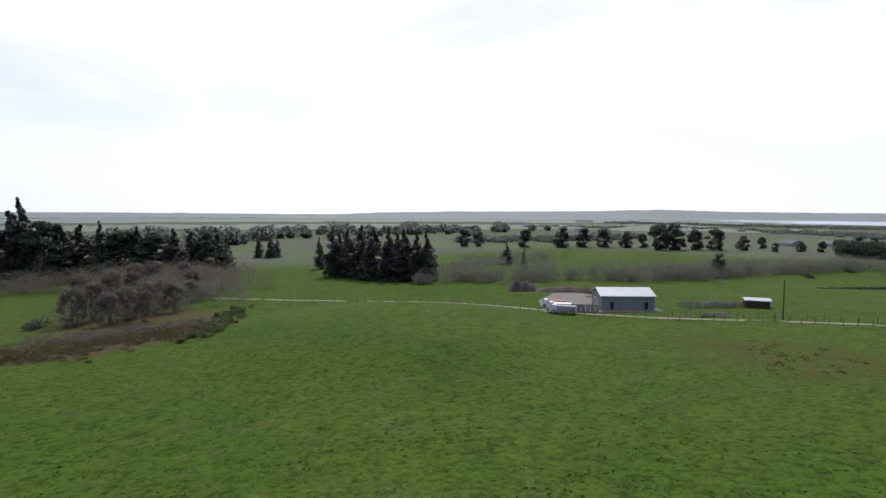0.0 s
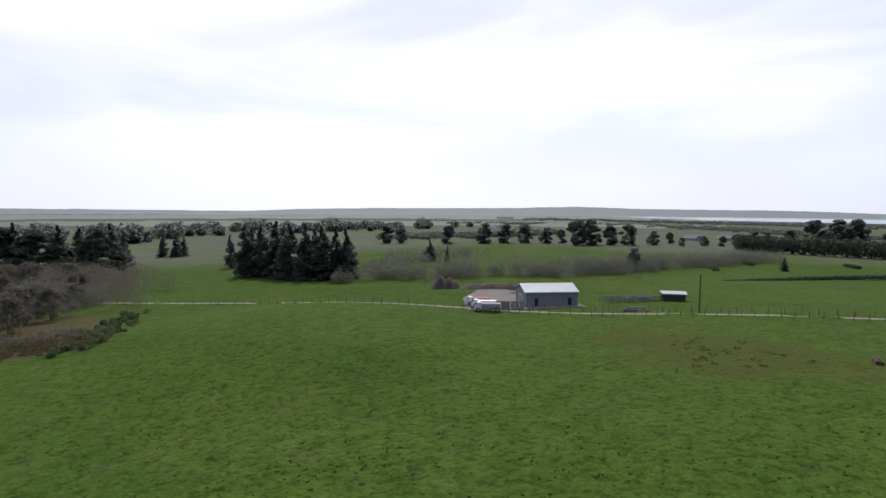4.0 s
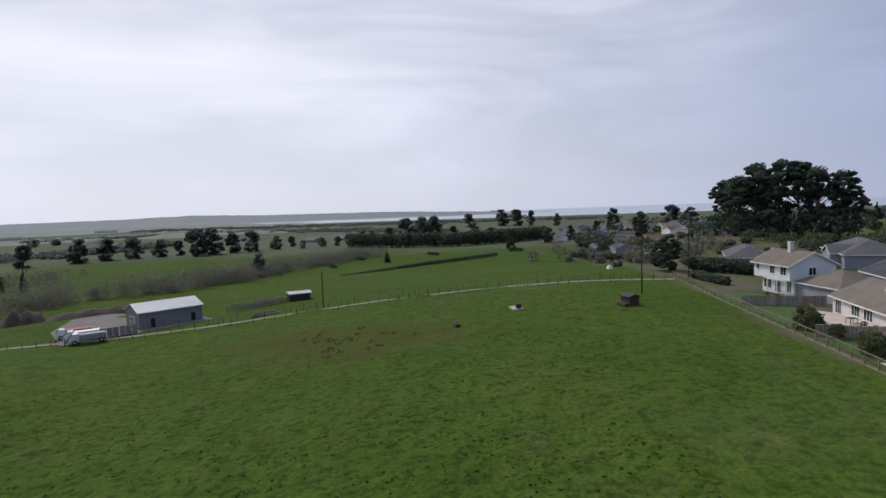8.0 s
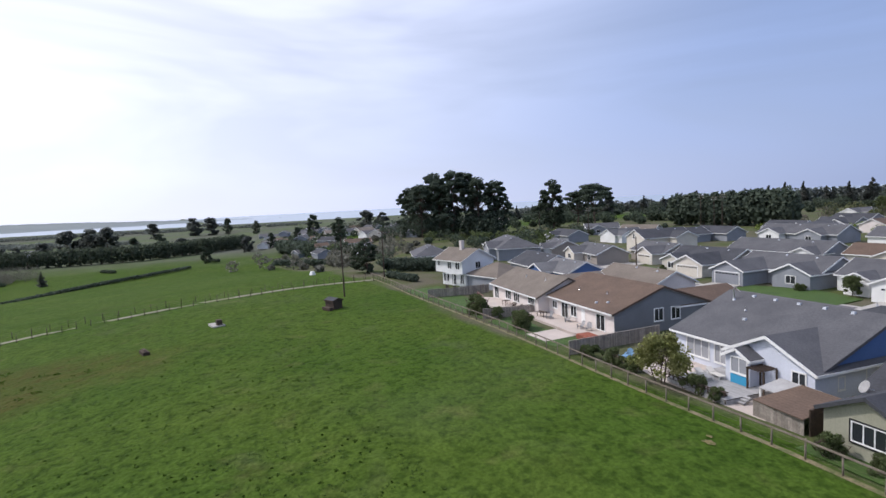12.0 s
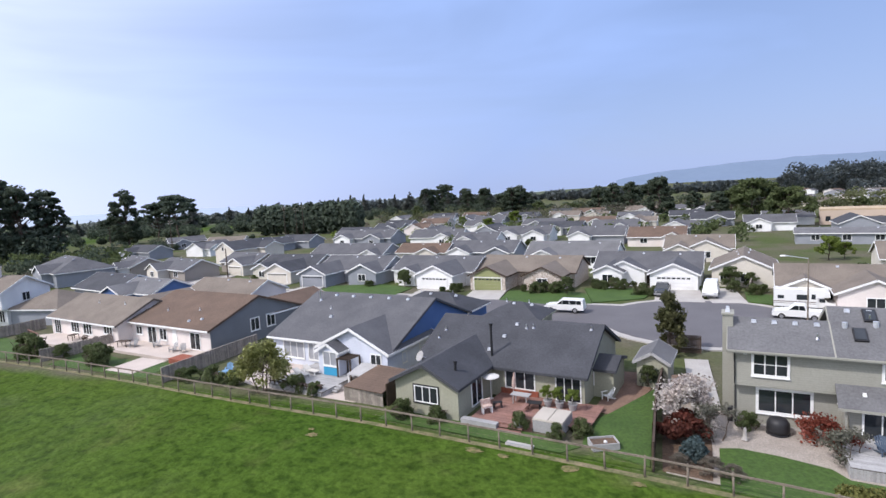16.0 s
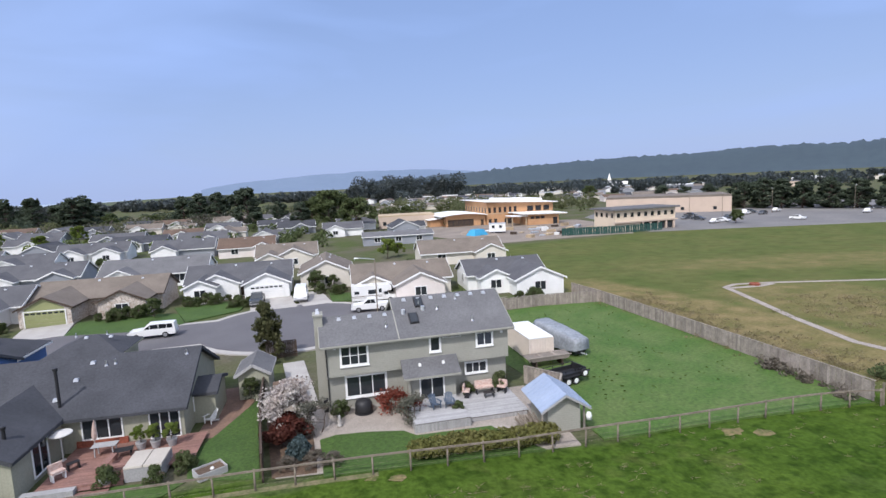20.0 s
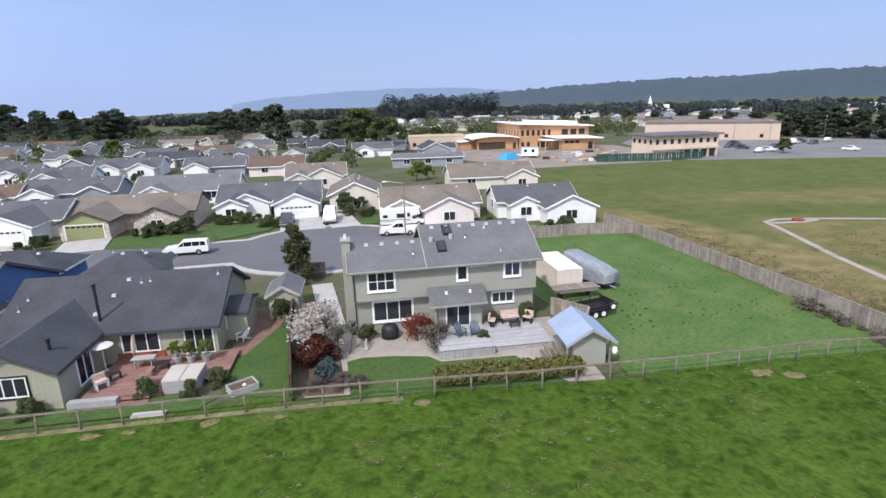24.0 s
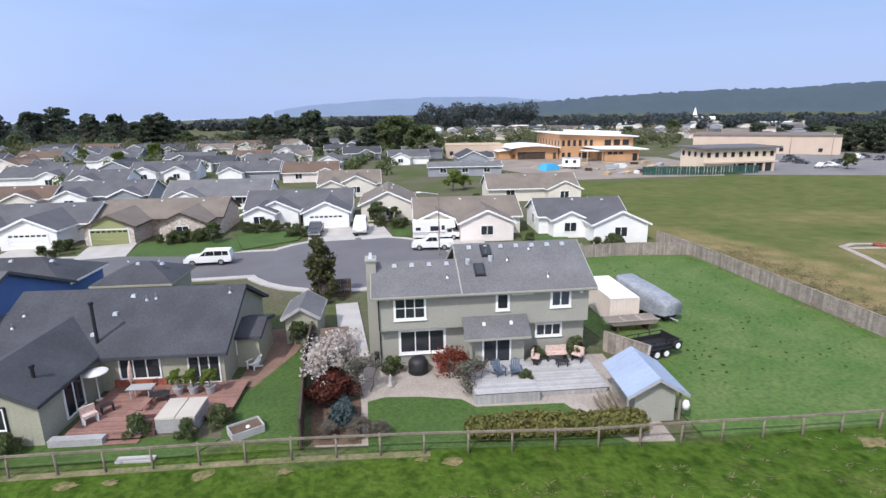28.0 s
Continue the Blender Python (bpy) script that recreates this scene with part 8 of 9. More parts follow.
cy = crown_proto("cypress_tree", 6.3, 1.35, 301, L_CONIFER, "narrow brown-green conifer beside the drive", 0.05, 46, 90, 0.12, 1.1, top_heavy=0.15, blob=0.26, shell=0.2)
cy.matrix_world = pose(0.9, 55.6, 0)
bl = crown_proto("blossom_tree", 3.6, 2.3, 302, L_BLOSSOM, "small tree in white blossom beside the house", 0.25, 22, 150, 0.075, 0.6, stems=3, shell=0.3)
bl.matrix_world = pose(1.5, 38.6, 0)
bl2 = crown_proto("blossom_tree", 2.4, 1.6, 303, L_TWIG, "bare-twigged shrub with a few pale blossoms", 0.2, 12, 120, 0.06, 0.6, stems=3, shell=0.2)
bl2.matrix_world = pose(3.2, 37.3, 0)
mr = crown_proto("maple_shrub", 2.0, 1.5, 304, L_MAROON, "rust brown dwarf maple beside the fence", 0.1, 18, 170, 0.08, 0.6, category="shrub", stems=3)
mr.matrix_world = pose(1.2, 36.6, 0)
bs = crown_proto("blue_spruce_shrub", 1.3, 1.0, 305, L_BLUESP, "rounded blue-grey dwarf spruce", 0.0, 16, 170, 0.07, 0.7, category="shrub")
bs.matrix_world = pose(1.8, 34.4, 0)
rd = crown_proto("red_shrub", 1.7, 1.5, 306, L_RED, "red-leaved shrub beside the patio", 0.1, 20, 75, 0.06, 0.7, category="shrub", stems=4, shell=0.2)
rd.matrix_world = pose(9.1, 38.3, 0)
plant(bl2, 10.0, 36.0, 0.85, z=0)
plant(rd, 10.2, 37.4, 0.7, z=0)
for x, y, s in ((2.6, 32.6, 0.8), (3.6, 32.3, 0.7), (0.9, 33.0, 0.7)):
    plant(P_BARE[0], x, y, 0.15 * s, z=0, label="grey twiggy lavender bush at the fence", wide=1.8)
for x, y, s, lb in ((5.3, 39.5, 0.9, "pale green shrub against the house wall"), (-18.2, 35.4, 1.1, "green shrub beneath the window"), (-15.4, 35.2, 0.9, "green shrub beneath the window"), (-9.3, 35.6, 0.9, "leafy plant in a barrel"),
                    (-5.0, 35.6, 0.9, "spiky green garden plant"), (-6.6, 34.7, 0.8, "grey-green garden plant beside the deck"), (17.9, 38.4, 1.0, "potted shrub against the wall"), (13.3, 35.6, 0.6, "potted plant on the deck"), (15.1, 38.3, 0.7, "potted plant by the door")):
    plant(P_SHRUB[0], x, y, s, z=0.05 if x < 13 else 0.4, label=lb)
for x, y in ((-8.0, 39.5), (-7.1, 39.35), (-6.1, 39.2)):
    plant(P_SPRING[0], x, y, 0.24, z=0.7, label="bushy green plant in a barrel planter")
ol = crown_proto("olive_tree", 4.4, 2.5, 307, L_OLIVE_TREE, "small olive-green tree beside the pasture fence", 0.14, 60, 80, 0.095, 0.75, stems=4, blob=0.2, shell=0.2)
ol.matrix_world = pose(-33.0, 37.3, 0)
for i, x in enumerate((-43.5, -42.0, -39.5, -38.2, -36.8, -30.0, -27.8, -57.0, -70.0, -58.5, -68.5)):
    plant(P_SHRUB[i % 2], x, 37.4 + (0.6 if x > -45 else 2.2) - 0.02 * (x + 40), 0.9 + 0.2 * (i % 3) + (0.8 if x < -50 else 0), i, z=0, label="dark green shrub along the pasture fence")
plant(P_BARE[0], -69.5, 41.0, 0.22, z=0, label="brown twiggy shrub by the garden fence", wide=1.3)
plant(P_BROAD[1], -64.5, 40.6, 0.20, z=0, label="green garden shrub by the fence", wide=1.3)


def hedge(name, points, w, h, leaf, label, size, per_m, seed, z=0.0):
    rng = np.random.default_rng(seed)
    cs, rs, g = [], [], Geo()
    for x, y in along(points, w * 0.7):
        cs.append((x + rng.normal() * 0.08, y + rng.normal() * 0.08, z + h * 0.52))
        rs.append((w * 0.62, w * 0.62, h * (0.46 + 0.1 * rng.random())))
        g.tube((x, y, z - 0.1), (x, y, z + h * 0.7), 0.04 * h, 0.015 * h, 5)
    t = thing(name, pose(0, 0, 0), label, "hedge")
    part("stems", g, M_BARK, t)
    part("foliage", leaf_mesh("foliage", *cards(rng, cs, rs, int(per_m), size), leaf), None, t)


hedge("hedge", [(9.0, 31.1), (12, 30.6), (17.0, 29.6)], 1.5, 1.15, L_HEDGE, "yellow-green clipped hedge behind the fence", 0.075, 900, 401)
hedge("hedge", [(-133, 50), (-122, 58)], 2.6, 3.2, L_CYPRESS, "dark clipped hedge before the bungalow", 0.3, 420, 402)
hedge("hedge", [(-119, 45), (-108, 46.5)], 1.6, 1.6, L_CYPRESS, "low dark garden hedge", 0.2, 160, 404)
hedge("tall_hedge", [(-186, 222), (-160, 226), (-138, 229)], 9.0, 15.5, L_CYPRESS, "tall dark windbreak of clipped cypress", 0.75, 800, 403)
hedge("windbreak", [(-345, 60), (-300, 66)], 7.0, 8.0, L_CYPRESS, "dark windbreak on the lower ground", 0.7, 300, 405, z=-9)
hedge("windbreak", [(-405, -100), (-394, -64), (-389, -20), (-417, 21), (-445, 49)], 8.0, 10.5, L_MIDW, "dark windbreak on the plain", 0.5, 520, 406, z=-10)
hedge("bush_line", [(-213, -57), (-257, -30), (-300, 6)], 2.2, 1.3, L_CYPRESS, "low dark bushes along a ditch", 0.3, 90, 407, z=-9.6)
hedge("bush_line", [(-245, 40), (-225, 60)], 3.0, 2.5, L_CYPRESS, "low dark bushes below the village", 0.4, 90, 408, z=-7)
plant(P_BROAD[0], -1.0, 46.0, 0.18, z=0.3, label="ivy on the shed wall")


def thicket(name, points, spread, n, low, high, leaf, label, size, seed, per=34, aspect=1.0, squash=0.7):
    """Many tangled bushes as one body of growth."""
    rng = np.random.default_rng(seed)
    cs, rs = [], []
    line = along(points, 2.0)
    for i in range(n):
        x, y = line[int(rng.integers(len(line)))]
        x, y = x + rng.normal() * spread, y + rng.normal() * spread
        h = low + (high - low) * rng.random() ** 1.5
        cs.append((x, y, land(x, y) + h * 0.5))
        rs.append((h * squash, h * squash, h * 0.52))
    ob = new(name, leaf_mesh(name, *cards(rng, cs, rs, per, size, 0.0, aspect), leaf))
    return tagged(ob, label, "thicket", kind="stuff")


thicket("willow_thicket", [(-325, -70), (-250, -95), (-173, -100), (-135, -130), (-110, -150)], 5.5, 340, 3.0, 8.5, L_TWIG, "grey leafless willow thicket along the creek", 0.17, 501, 420, 0.5)
thicket("willow_thicket", [(-60, -230), (-30, -190), (-12, -160)], 7.0, 80, 3.0, 8.0, L_TWIG, "grey leafless thicket below the spruces", 0.15, 502, 480, 0.5)
thicket("willow_thicket", [(-120, -160), (-160, -180), (-250, -215)], 9.0, 70, 3.0, 7.0, L_TWIG, "grey leafless thicket beyond the spruces", 0.35, 503, 90, 0.5)
thicket("rush_bed", [(8, -107), (-6, -109), (-20, -110)], 4.2, 420, 0.3, 0.9, L_RUSH, "brown rushes and brambles in the bog", 0.12, 504, 90, 0.4, 1.6)
thicket("willow_thicket", [(-24, -236), (-36, -205), (-44, -182), (-58, -226)], 9.0, 150, 4.0, 10.0, L_BROWN, "brown leafless wood that climbs to the conifers", 0.16, 551, 420, 0.5, 0.6)
thicket("willow_thicket", [(-14, -150), (-26, -152), (-36, -160), (-28, -178)], 7.0, 70, 3.5, 8.0, L_TWIG, "grey bare trees behind the bog", 0.13, 552, 480, 0.5, 0.6)
thicket("bramble_edge", [(0, -138), (2, -137)], 0.8, 5, 1.0, 2.2, L_CYPRESS, "dark shrub at the edge of the green field", 0.15, 553, 150)
thicket("rush_bed", [(-76, -16), (-80, -22), (-86, -30)], 3.5, 26, 0.12, 0.3, L_TUSS, "dark tufts in the wet hollow", 0.14, 505, 22, 0.4, 3.0)
thicket("bramble_edge", [(-19, -99), (-25, -105), (-29, -114), (-33, -124), (-40, -132)], 1.6, 90, 0.4, 1.4, L_BROAD, "dark green brambles at the edge of the bog", 0.13, 506, 90)
thicket("brush_heap", [(40.2, 26.5), (40.6, 29.0), (41.0, 33.0)], 0.5, 30, 0.4, 1.0, L_BROWN, "heap of cut brush at the paddock corner", 0.15, 507, 60, 0.4)
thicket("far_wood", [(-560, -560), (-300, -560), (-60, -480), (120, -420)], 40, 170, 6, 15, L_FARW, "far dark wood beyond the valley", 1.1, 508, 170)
thicket("far_wood", [(-520, -330), (-420, -330), (-330, -360)], 16, 110, 2.5, 6, L_FAR, "far scrub on the plain, greyed for haze", 0.7, 509, 90, 1.0, 1.1)
thicket("far_wood", [(-1200, -800), (-1100, -100), (-1000, 250)], 26, 300, 2.5, 6, L_FAR, "far hedgerows on the coastal plain, greyed for haze", 1.0, 510, 70, 1.0, 2.2)
thicket("far_wood", [(-700, -650), (-900, -450), (-800, -200), (-640, -60)], 18, 300, 2.0, 5, L_FAR, "far scrub on the coastal plain, greyed for haze", 0.9, 511, 70, 1.0, 2.0)
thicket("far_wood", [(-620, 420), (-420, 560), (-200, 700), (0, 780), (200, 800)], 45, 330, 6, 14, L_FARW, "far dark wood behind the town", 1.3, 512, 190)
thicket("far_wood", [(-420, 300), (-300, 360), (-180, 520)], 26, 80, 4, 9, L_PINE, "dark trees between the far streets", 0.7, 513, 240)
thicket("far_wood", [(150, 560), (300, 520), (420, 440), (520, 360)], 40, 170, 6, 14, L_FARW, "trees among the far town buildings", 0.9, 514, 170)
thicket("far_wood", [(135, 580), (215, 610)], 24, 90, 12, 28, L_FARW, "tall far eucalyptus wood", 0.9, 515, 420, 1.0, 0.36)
thicket("town_greenery", [(-60, 190), (20, 190), (40, 250), (-60, 280), (-120, 300)], 20, 150, 1.5, 4.5, L_BROAD, "garden bushes and small trees in the back streets", 0.35, 516, 110)
thicket("town_greenery", [(80, 240), (140, 260), (180, 300), (100, 380)], 22, 110, 3, 8, L_OLIVE, "trees behind the building site", 0.45, 517, 130)
thicket("town_greenery", [(-50, 260), (0, 300), (60, 330), (-110, 330)], 18, 90, 2, 7, L_TWIG, "bare trees in the back streets", 0.35, 518, 100)
thicket("town_greenery", [(-250, 80), (-330, 85), (-420, 95)], 18, 64, 2.5, 8, L_MIDW, "dark trees among the village houses", 0.45, 519, 150)
thicket("town_greenery", [(-230, 110), (-205, 130), (-170, 120), (-150, 110)], 9, 40, 2, 5, L_BROAD, "undergrowth below the cypress grove", 0.4, 520, 90)
thicket("town_greenery", [(-150, 70), (-175, 110), (-200, 160), (-160, 175)], 13, 52, 1.5, 5.5, L_MIDW, "dark shrubs and trees behind the western houses", 0.35, 521, 140)
thicket("town_greenery", [(-290, 60), (-230, 75), (-180, 62)], 14, 70, 2, 7, L_TWIG, "bare trees and scrub below the village", 0.5, 522, 80)
thicket("town_greenery", [(-120, 205), (-60, 205), (0, 185)], 8, 50, 2, 4.5, L_SPRING, "bright spring shrubs in the back gardens", 0.3, 523, 90)
thicket("willow_thicket", [(-52, -236), (-20, -215), (10, -225)], 7.0, 110, 4.0, 9.0, L_BROWN, "brown-grey leafless trees before the conifers", 0.15, 524, 480, 0.5)
thicket("willow_thicket", [(-6, -146), (-18, -150), (-30, -150), (-40, -165), (-35, -195)], 6.0, 80, 3.0, 6.5, L_BROWN, "brown-grey tangle of bare willows behind the bog", 0.12, 525, 520, 0.4)
thicket("rush_bed", [(4, -116), (-10, -117), (-25, -118)], 4.0, 200, 0.4, 1.2, L_BROWN, "grey-brown brambles in the bog", 0.12, 526, 90, 0.4, 1.3)
thicket("town_greenery", [(-170, 320), (-80, 350), (30, 345), (110, 310)], 26, 190, 2.5, 8, L_OLIVE, "olive green trees among the back streets", 0.45, 527, 130)
thicket("town_greenery", [(-150, 285), (-60, 300), (20, 310)], 20, 60, 2.5, 7, L_BROWN, "bare brown trees among the back streets", 0.35, 528, 140, 0.5)
thicket("paddock_weeds", [(24, 31), (27, 34), (25, 30), (33, 59), (38, 60)], 1.4, 60, 0.03, 0.06, L_CLOVER, "pale green dock and clover clumps", 0.06, 529, 60, 1.0, 2.2)
thicket("paddock_weeds", [(24, 56), (30, 58), (36, 58), (38, 48), (34, 38), (38, 30), (30, 33)], 2.6, 130, 0.03, 0.05, L_CLOVER, "low pale clover and weeds in the side yard", 0.06, 544, 40, 1.0, 2.4)
thicket("dry_grass", [(45.2, 27), (46.0, 40), (47.2, 52), (48, 60)], 2.2, 520, 0.2, 0.5, L_STRAW, "tall straw-coloured grass along the board fence", 0.09, 530, 26, 0.3, 1.8)
thicket("dry_grass", [(62, 38), (66, 46), (72, 44), (80, 38)], 4.0, 420, 0.1, 0.25, L_STRAW, "patches of straw-coloured grass in the meadow", 0.09, 531, 16, 0.3, 4.0)
thicket("meadow_shrub", [(46.5, 27.2), (47.0, 27.8)], 0.4, 6, 0.7, 1.2, L_BROAD, "low green shrubs outside the fence corner", 0.09, 532, 90)
thicket("town_greenery", [(-268, 112), (-250, 118), (-238, 128), (-228, 140)], 5.0, 70, 5, 14, L_CYPRESS, "dark undergrowth that fills the foot of the grove", 0.4, 540, 260)
thicket("far_wood", [(-420, 190), (-330, 230), (-260, 250), (-200, 280)], 24, 110, 3, 7, L_MIDW, "dark green trees beyond the western houses", 0.45, 541, 240)
thicket("far_wood", [(-260, 420), (-150, 400), (-60, 380), (40, 350)], 26, 90, 3, 8, L_MIDW, "dark trees behind the estate", 0.45, 542, 300)
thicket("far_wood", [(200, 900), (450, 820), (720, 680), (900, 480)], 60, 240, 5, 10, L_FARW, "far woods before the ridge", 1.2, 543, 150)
for pts in ([(-340, 18), (-332, 22)], [(-324, -33), (-316, -28)], [(-303, -72), (-297, -68)], [(-264, -76), (-257, -73)]):
    hedge("bush_line", pts, 2.4, 1.6, L_MIDW, "low dark bushes on the plain", 0.25, 120, 550 + int(pts[0][0]) % 40, z=-10)
drop(*P_GROVE, *P_FLAT, *P_PINE, *P_ROUND, *P_SPRUCE, *P_BROAD, *P_SPRING, *P_BARE, *P_SHRUB)


# ---- grass tufts of the pasture ----
def tufts(name, n, region, label, leaf, seed, h0=0.03, h1=0.11, blades=7, clump=None):
    rng = np.random.default_rng(seed)
    out = []
    while len(out) < n:
        x, y = region(rng)
        if noise.noise((x * 0.5, y * 0.5, 2)) + 0.4 * noise.noise((x * 0.1, y * 0.1, 7)) < rng.random() * 0.7 - 0.25:
            continue
        out.append((x, y, ground_z(x, y) - 0.005))
    p = np.repeat(np.array(out), blades, 0)
    m = len(p)
    a = rng.random(m) * 6.283
    h = h0 + (h1 - h0) * rng.random(m)
    off = np.stack([np.cos(a), np.sin(a), np.zeros(m)], 1) * (0.03 + 0.07 * rng.random(m))[:, None]
    if clump:
        off = off + np.stack([np.cos(a * 3), np.sin(a * 3) * 0.6, np.zeros(m)], 1) * (clump * rng.random(m) ** 0.6)[:, None] * 0.45
    side = np.stack([-np.sin(a), np.cos(a), np.zeros(m)], 1) * (0.012 + 0.022 * rng.random(m))[:, None]
    tip = p + off * 2.2 + np.stack([np.zeros(m), np.zeros(m), h], 1)
    q = p + off * 0.5
    verts = np.stack([q - side, q + side, tip + side * 0.4, tip - side * 0.4], 1).reshape(-1, 3)
    return tagged(new(name, leaf_mesh(name, verts, np.arange(m * 4).reshape(-1, 4), leaf)), label, "grass", kind="stuff")


def round_camera(rng):
    d, a = 24 + 70 * rng.random() ** 1.3, radians(60 + 145 * rng.random())
    return -d * math.sin(a) + 2, d * math.cos(a) + 2


def open_pasture(rng):
    while True:
        x, y = round_camera(rng)
        if y < 14:
            return x, y


tufts("grass_tufts", 8000, open_pasture, "tussocks of green pasture grass", L_GRASS, 601, 0.03, 0.09)


def mounds(name, n, region, label, leaf, seed, r0, r1, per, size):
    """Low rounded tussocks of rank grass."""
    rng = np.random.default_rng(seed)
    cs, rs = [], []
    while len(cs) < n:
        x, y = region(rng)
        if noise.noise((x * 0.09, y * 0.09, 11)) + 0.5 * noise.noise((x * 0.4, y * 0.4, 5)) < rng.random() * 0.9 - 0.45:
            continue
        r = r0 + (r1 - r0) * rng.random() ** 2
        cs.append((x, y, ground_z(x, y)))
        rs.append((r * (0.8 + 0.9 * rng.random()), r, 0.04 + 0.16 * r))
    return tagged(new(name, leaf_mesh(name, *cards(rng, cs, rs, per, size, 0.5, shell=0.4), leaf)), label, "grass", kind="stuff")


mounds("grass_tussocks", 1700, open_pasture, "dark rank tussocks scattered over the pasture", L_TUSS, 604, 0.07, 0.26, 30, 0.045)


def fence_side(rng):
    return -6 + 52 * rng.random(), 27.0 - 14 * rng.random() ** 1.5 - 0.0


tufts("dry_grass", 260, fence_side, "dry straw-coloured wisps in the grass by the fence", L_STRAW, 606, 0.02, 0.06, 10, 0.4)

# ---- the barn, its yard and the track ----
def on_land(x, y, rz=0.0, dz=0.0):
    return pose(x, y, land(x, y) + dz, 0, 0, rz)


TRACK = [(-118.0, 41.0), (-121.0, 20), (-121.5, 0), (-119.4, -22.5), (-114, -40), (-106, -55), (-97, -74), (-90, -90), (-76, -112), (-55, -141), (-40, -165)]
TRACK = along(TRACK, 4.0)
solid("farm_track", strip_mesh(Geo(), TRACK, 0.95, 0.05, 0.2, True), mat("worn_farm_track", (0.23, 0.21, 0.16), (0.14, 0.145, 0.075), s1=0.4, s2=4, fine=0.3, bump=0.2), "worn gravel farm track across the hillside", "track", kind="structure")
rail_fence("track_fence", [(x + 2.4 * 0.9, y + 1.2) for x, y in TRACK], 2.2, 1.35, M_WOOD_DARK, "dark wooden posts with wire along the farm track", rails=(), seed=4)
rail_fence("track_fence", [(x - 2.6, y - 1.4) for x, y in TRACK[:32]], 2.8, 1.35, M_WOOD_DARK, "dark wooden posts with wire beyond the farm track", rails=(), seed=5)
yard = [(-92, -78), (-103, -69), (-114, -60), (-117.5, -64), (-125, -92), (-119, -97), (-104, -90)]
g = Geo()
ring = [(x, y, land(x, y) + 0.1) for x, y in reversed(yard)]
mid = (-107, -79)
pts = [(*mid, land(*mid) + 0.1)] + ring
g.add(pts, [(0, i + 1, (i + 1) % len(ring) + 1) for i in range(len(ring))])
solid("farm_yard", g, mat("dark_wet_gravel", (0.155, 0.142, 0.13), (0.12, 0.11, 0.10), s1=0.2, s2=2.5, fine=0.25, bump=0.1), "bare earth yard round the barn", "yard", kind="structure")
bn = thing("barn", pose(-105.4, -71.5, land(-110, -70) + 0.0, 0, 0, 139), "grey metal-clad barn with a pale metal roof", "barn")
M_BARNW = banded("grey_barn_cladding", (0.25, 0.24, 0.235), (0.215, 0.205, 0.20), axis="X", step=0.3, depth=0.12, fine=0.1, bump=0.03)
M_BARNR = banded("pale_barn_roof", (0.50, 0.52, 0.53), (0.44, 0.46, 0.47), axis="X", step=0.3, depth=0.10, fine=0.08, bump=0.03, rough=0.5)
block(bn, 0, 12.8, 0, 9.5, 3.4, "x", 0.30, M_BARNW, M_BARNR, over=0.3, rake=0.25, trim=M_METAL)
garage_door(bn, "W", 4.7, 0.0, 3.4, M_GREYDECK)
window(bn, "S", 2.6, 0.0, 0.0, 0.9, 2.0, 1, 1, M_BARNW, 0.05)
window(bn, "S", 10.8, 0.0, 0.0, 0.9, 2.0, 1, 1, M_BARNW, 0.05)


def earth_bank(m, length, width, height, label, seed):
    """A tipped heap of soil with an uneven crest."""
    g, nu, nv = Geo(), 26, 12
    for i in range(nu + 1):
        for j in range(nv + 1):
            u, v = i / nu, j / nv
            k = math.sin(math.pi * u) ** 0.6 * math.sin(math.pi * v) * (0.75 + 0.5 * noise.noise((u * 5, seed, 0)))
            g.v.append((length * (u - 0.5), width * (v - 0.5), max(-0.2, height * k + 0.35 * k * noise.noise((u * 14, v * 9, seed)) - 0.1)))
    for i in range(nu):
        for j in range(nv):
            a = i * (nv + 1) + j
            g.f.append((a, a + nv + 1, a + nv + 2, a + 1))
    solid("earth_bank", g, M_BANK, label, "earth bank", m=m)


earth_bank(on_land(-117, -108, 130), 9.0, 7.0, 4.4, "dark heap of tipped earth behind the yard", 2)
earth_bank(on_land(-126, -94, 125), 24.0, 6.0, 2.4, "low dark earth bank along the back of the yard", 5)



def flatbed(m, paint, label):
    t = thing("farm_truck", m, label, "truck", "farm trucks")
    part("body", Geo().side([(1.8, 0.75), (6.0, 0.75), (6.0, 1.75), (1.8, 1.75)], -1.0, 1.0), paint, t)
    part("cab", Geo().side([(0.0, 0.55), (1.7, 0.55), (1.7, 2.0), (0.8, 2.0), (0.1, 1.25)], -0.95, 0.95), M_CAR_WHITE, t)
    part("windscreen", Geo().add([(0.12, -0.85, 1.32), (0.12, 0.85, 1.32), (0.72, 0.8, 1.95), (0.72, -0.8, 1.95)], [(0, 1, 2, 3), (3, 2, 1, 0)]), M_GLASS, t)
    for x in (1.0, 5.2):
        for s in (-1, 1):
            w = part("wheel", Geo().tube((0, -0.14, 0), (0, 0.14, 0), 0.45, n=14), M_RUBBER, t, m=pose(x, s * 0.95, 0.45))
            part("rim", Geo().tube((0, -0.16, 0), (0, 0.16, 0), 0.25, n=10), M_CHROME, w)


for i, (x, y, r) in enumerate(((-92.6, -76.9, 130), (-95.0, -79.8, 130), (-97.0, -83.2, 132))):
    flatbed(on_land(x, y, r, 0.1), (M_GREYDECK, M_WHITE, M_RED_CLOTH)[i], ("white farm truck parked in the yard", "white farm truck parked in the yard", "red farm truck with a white cab in the yard")[i])
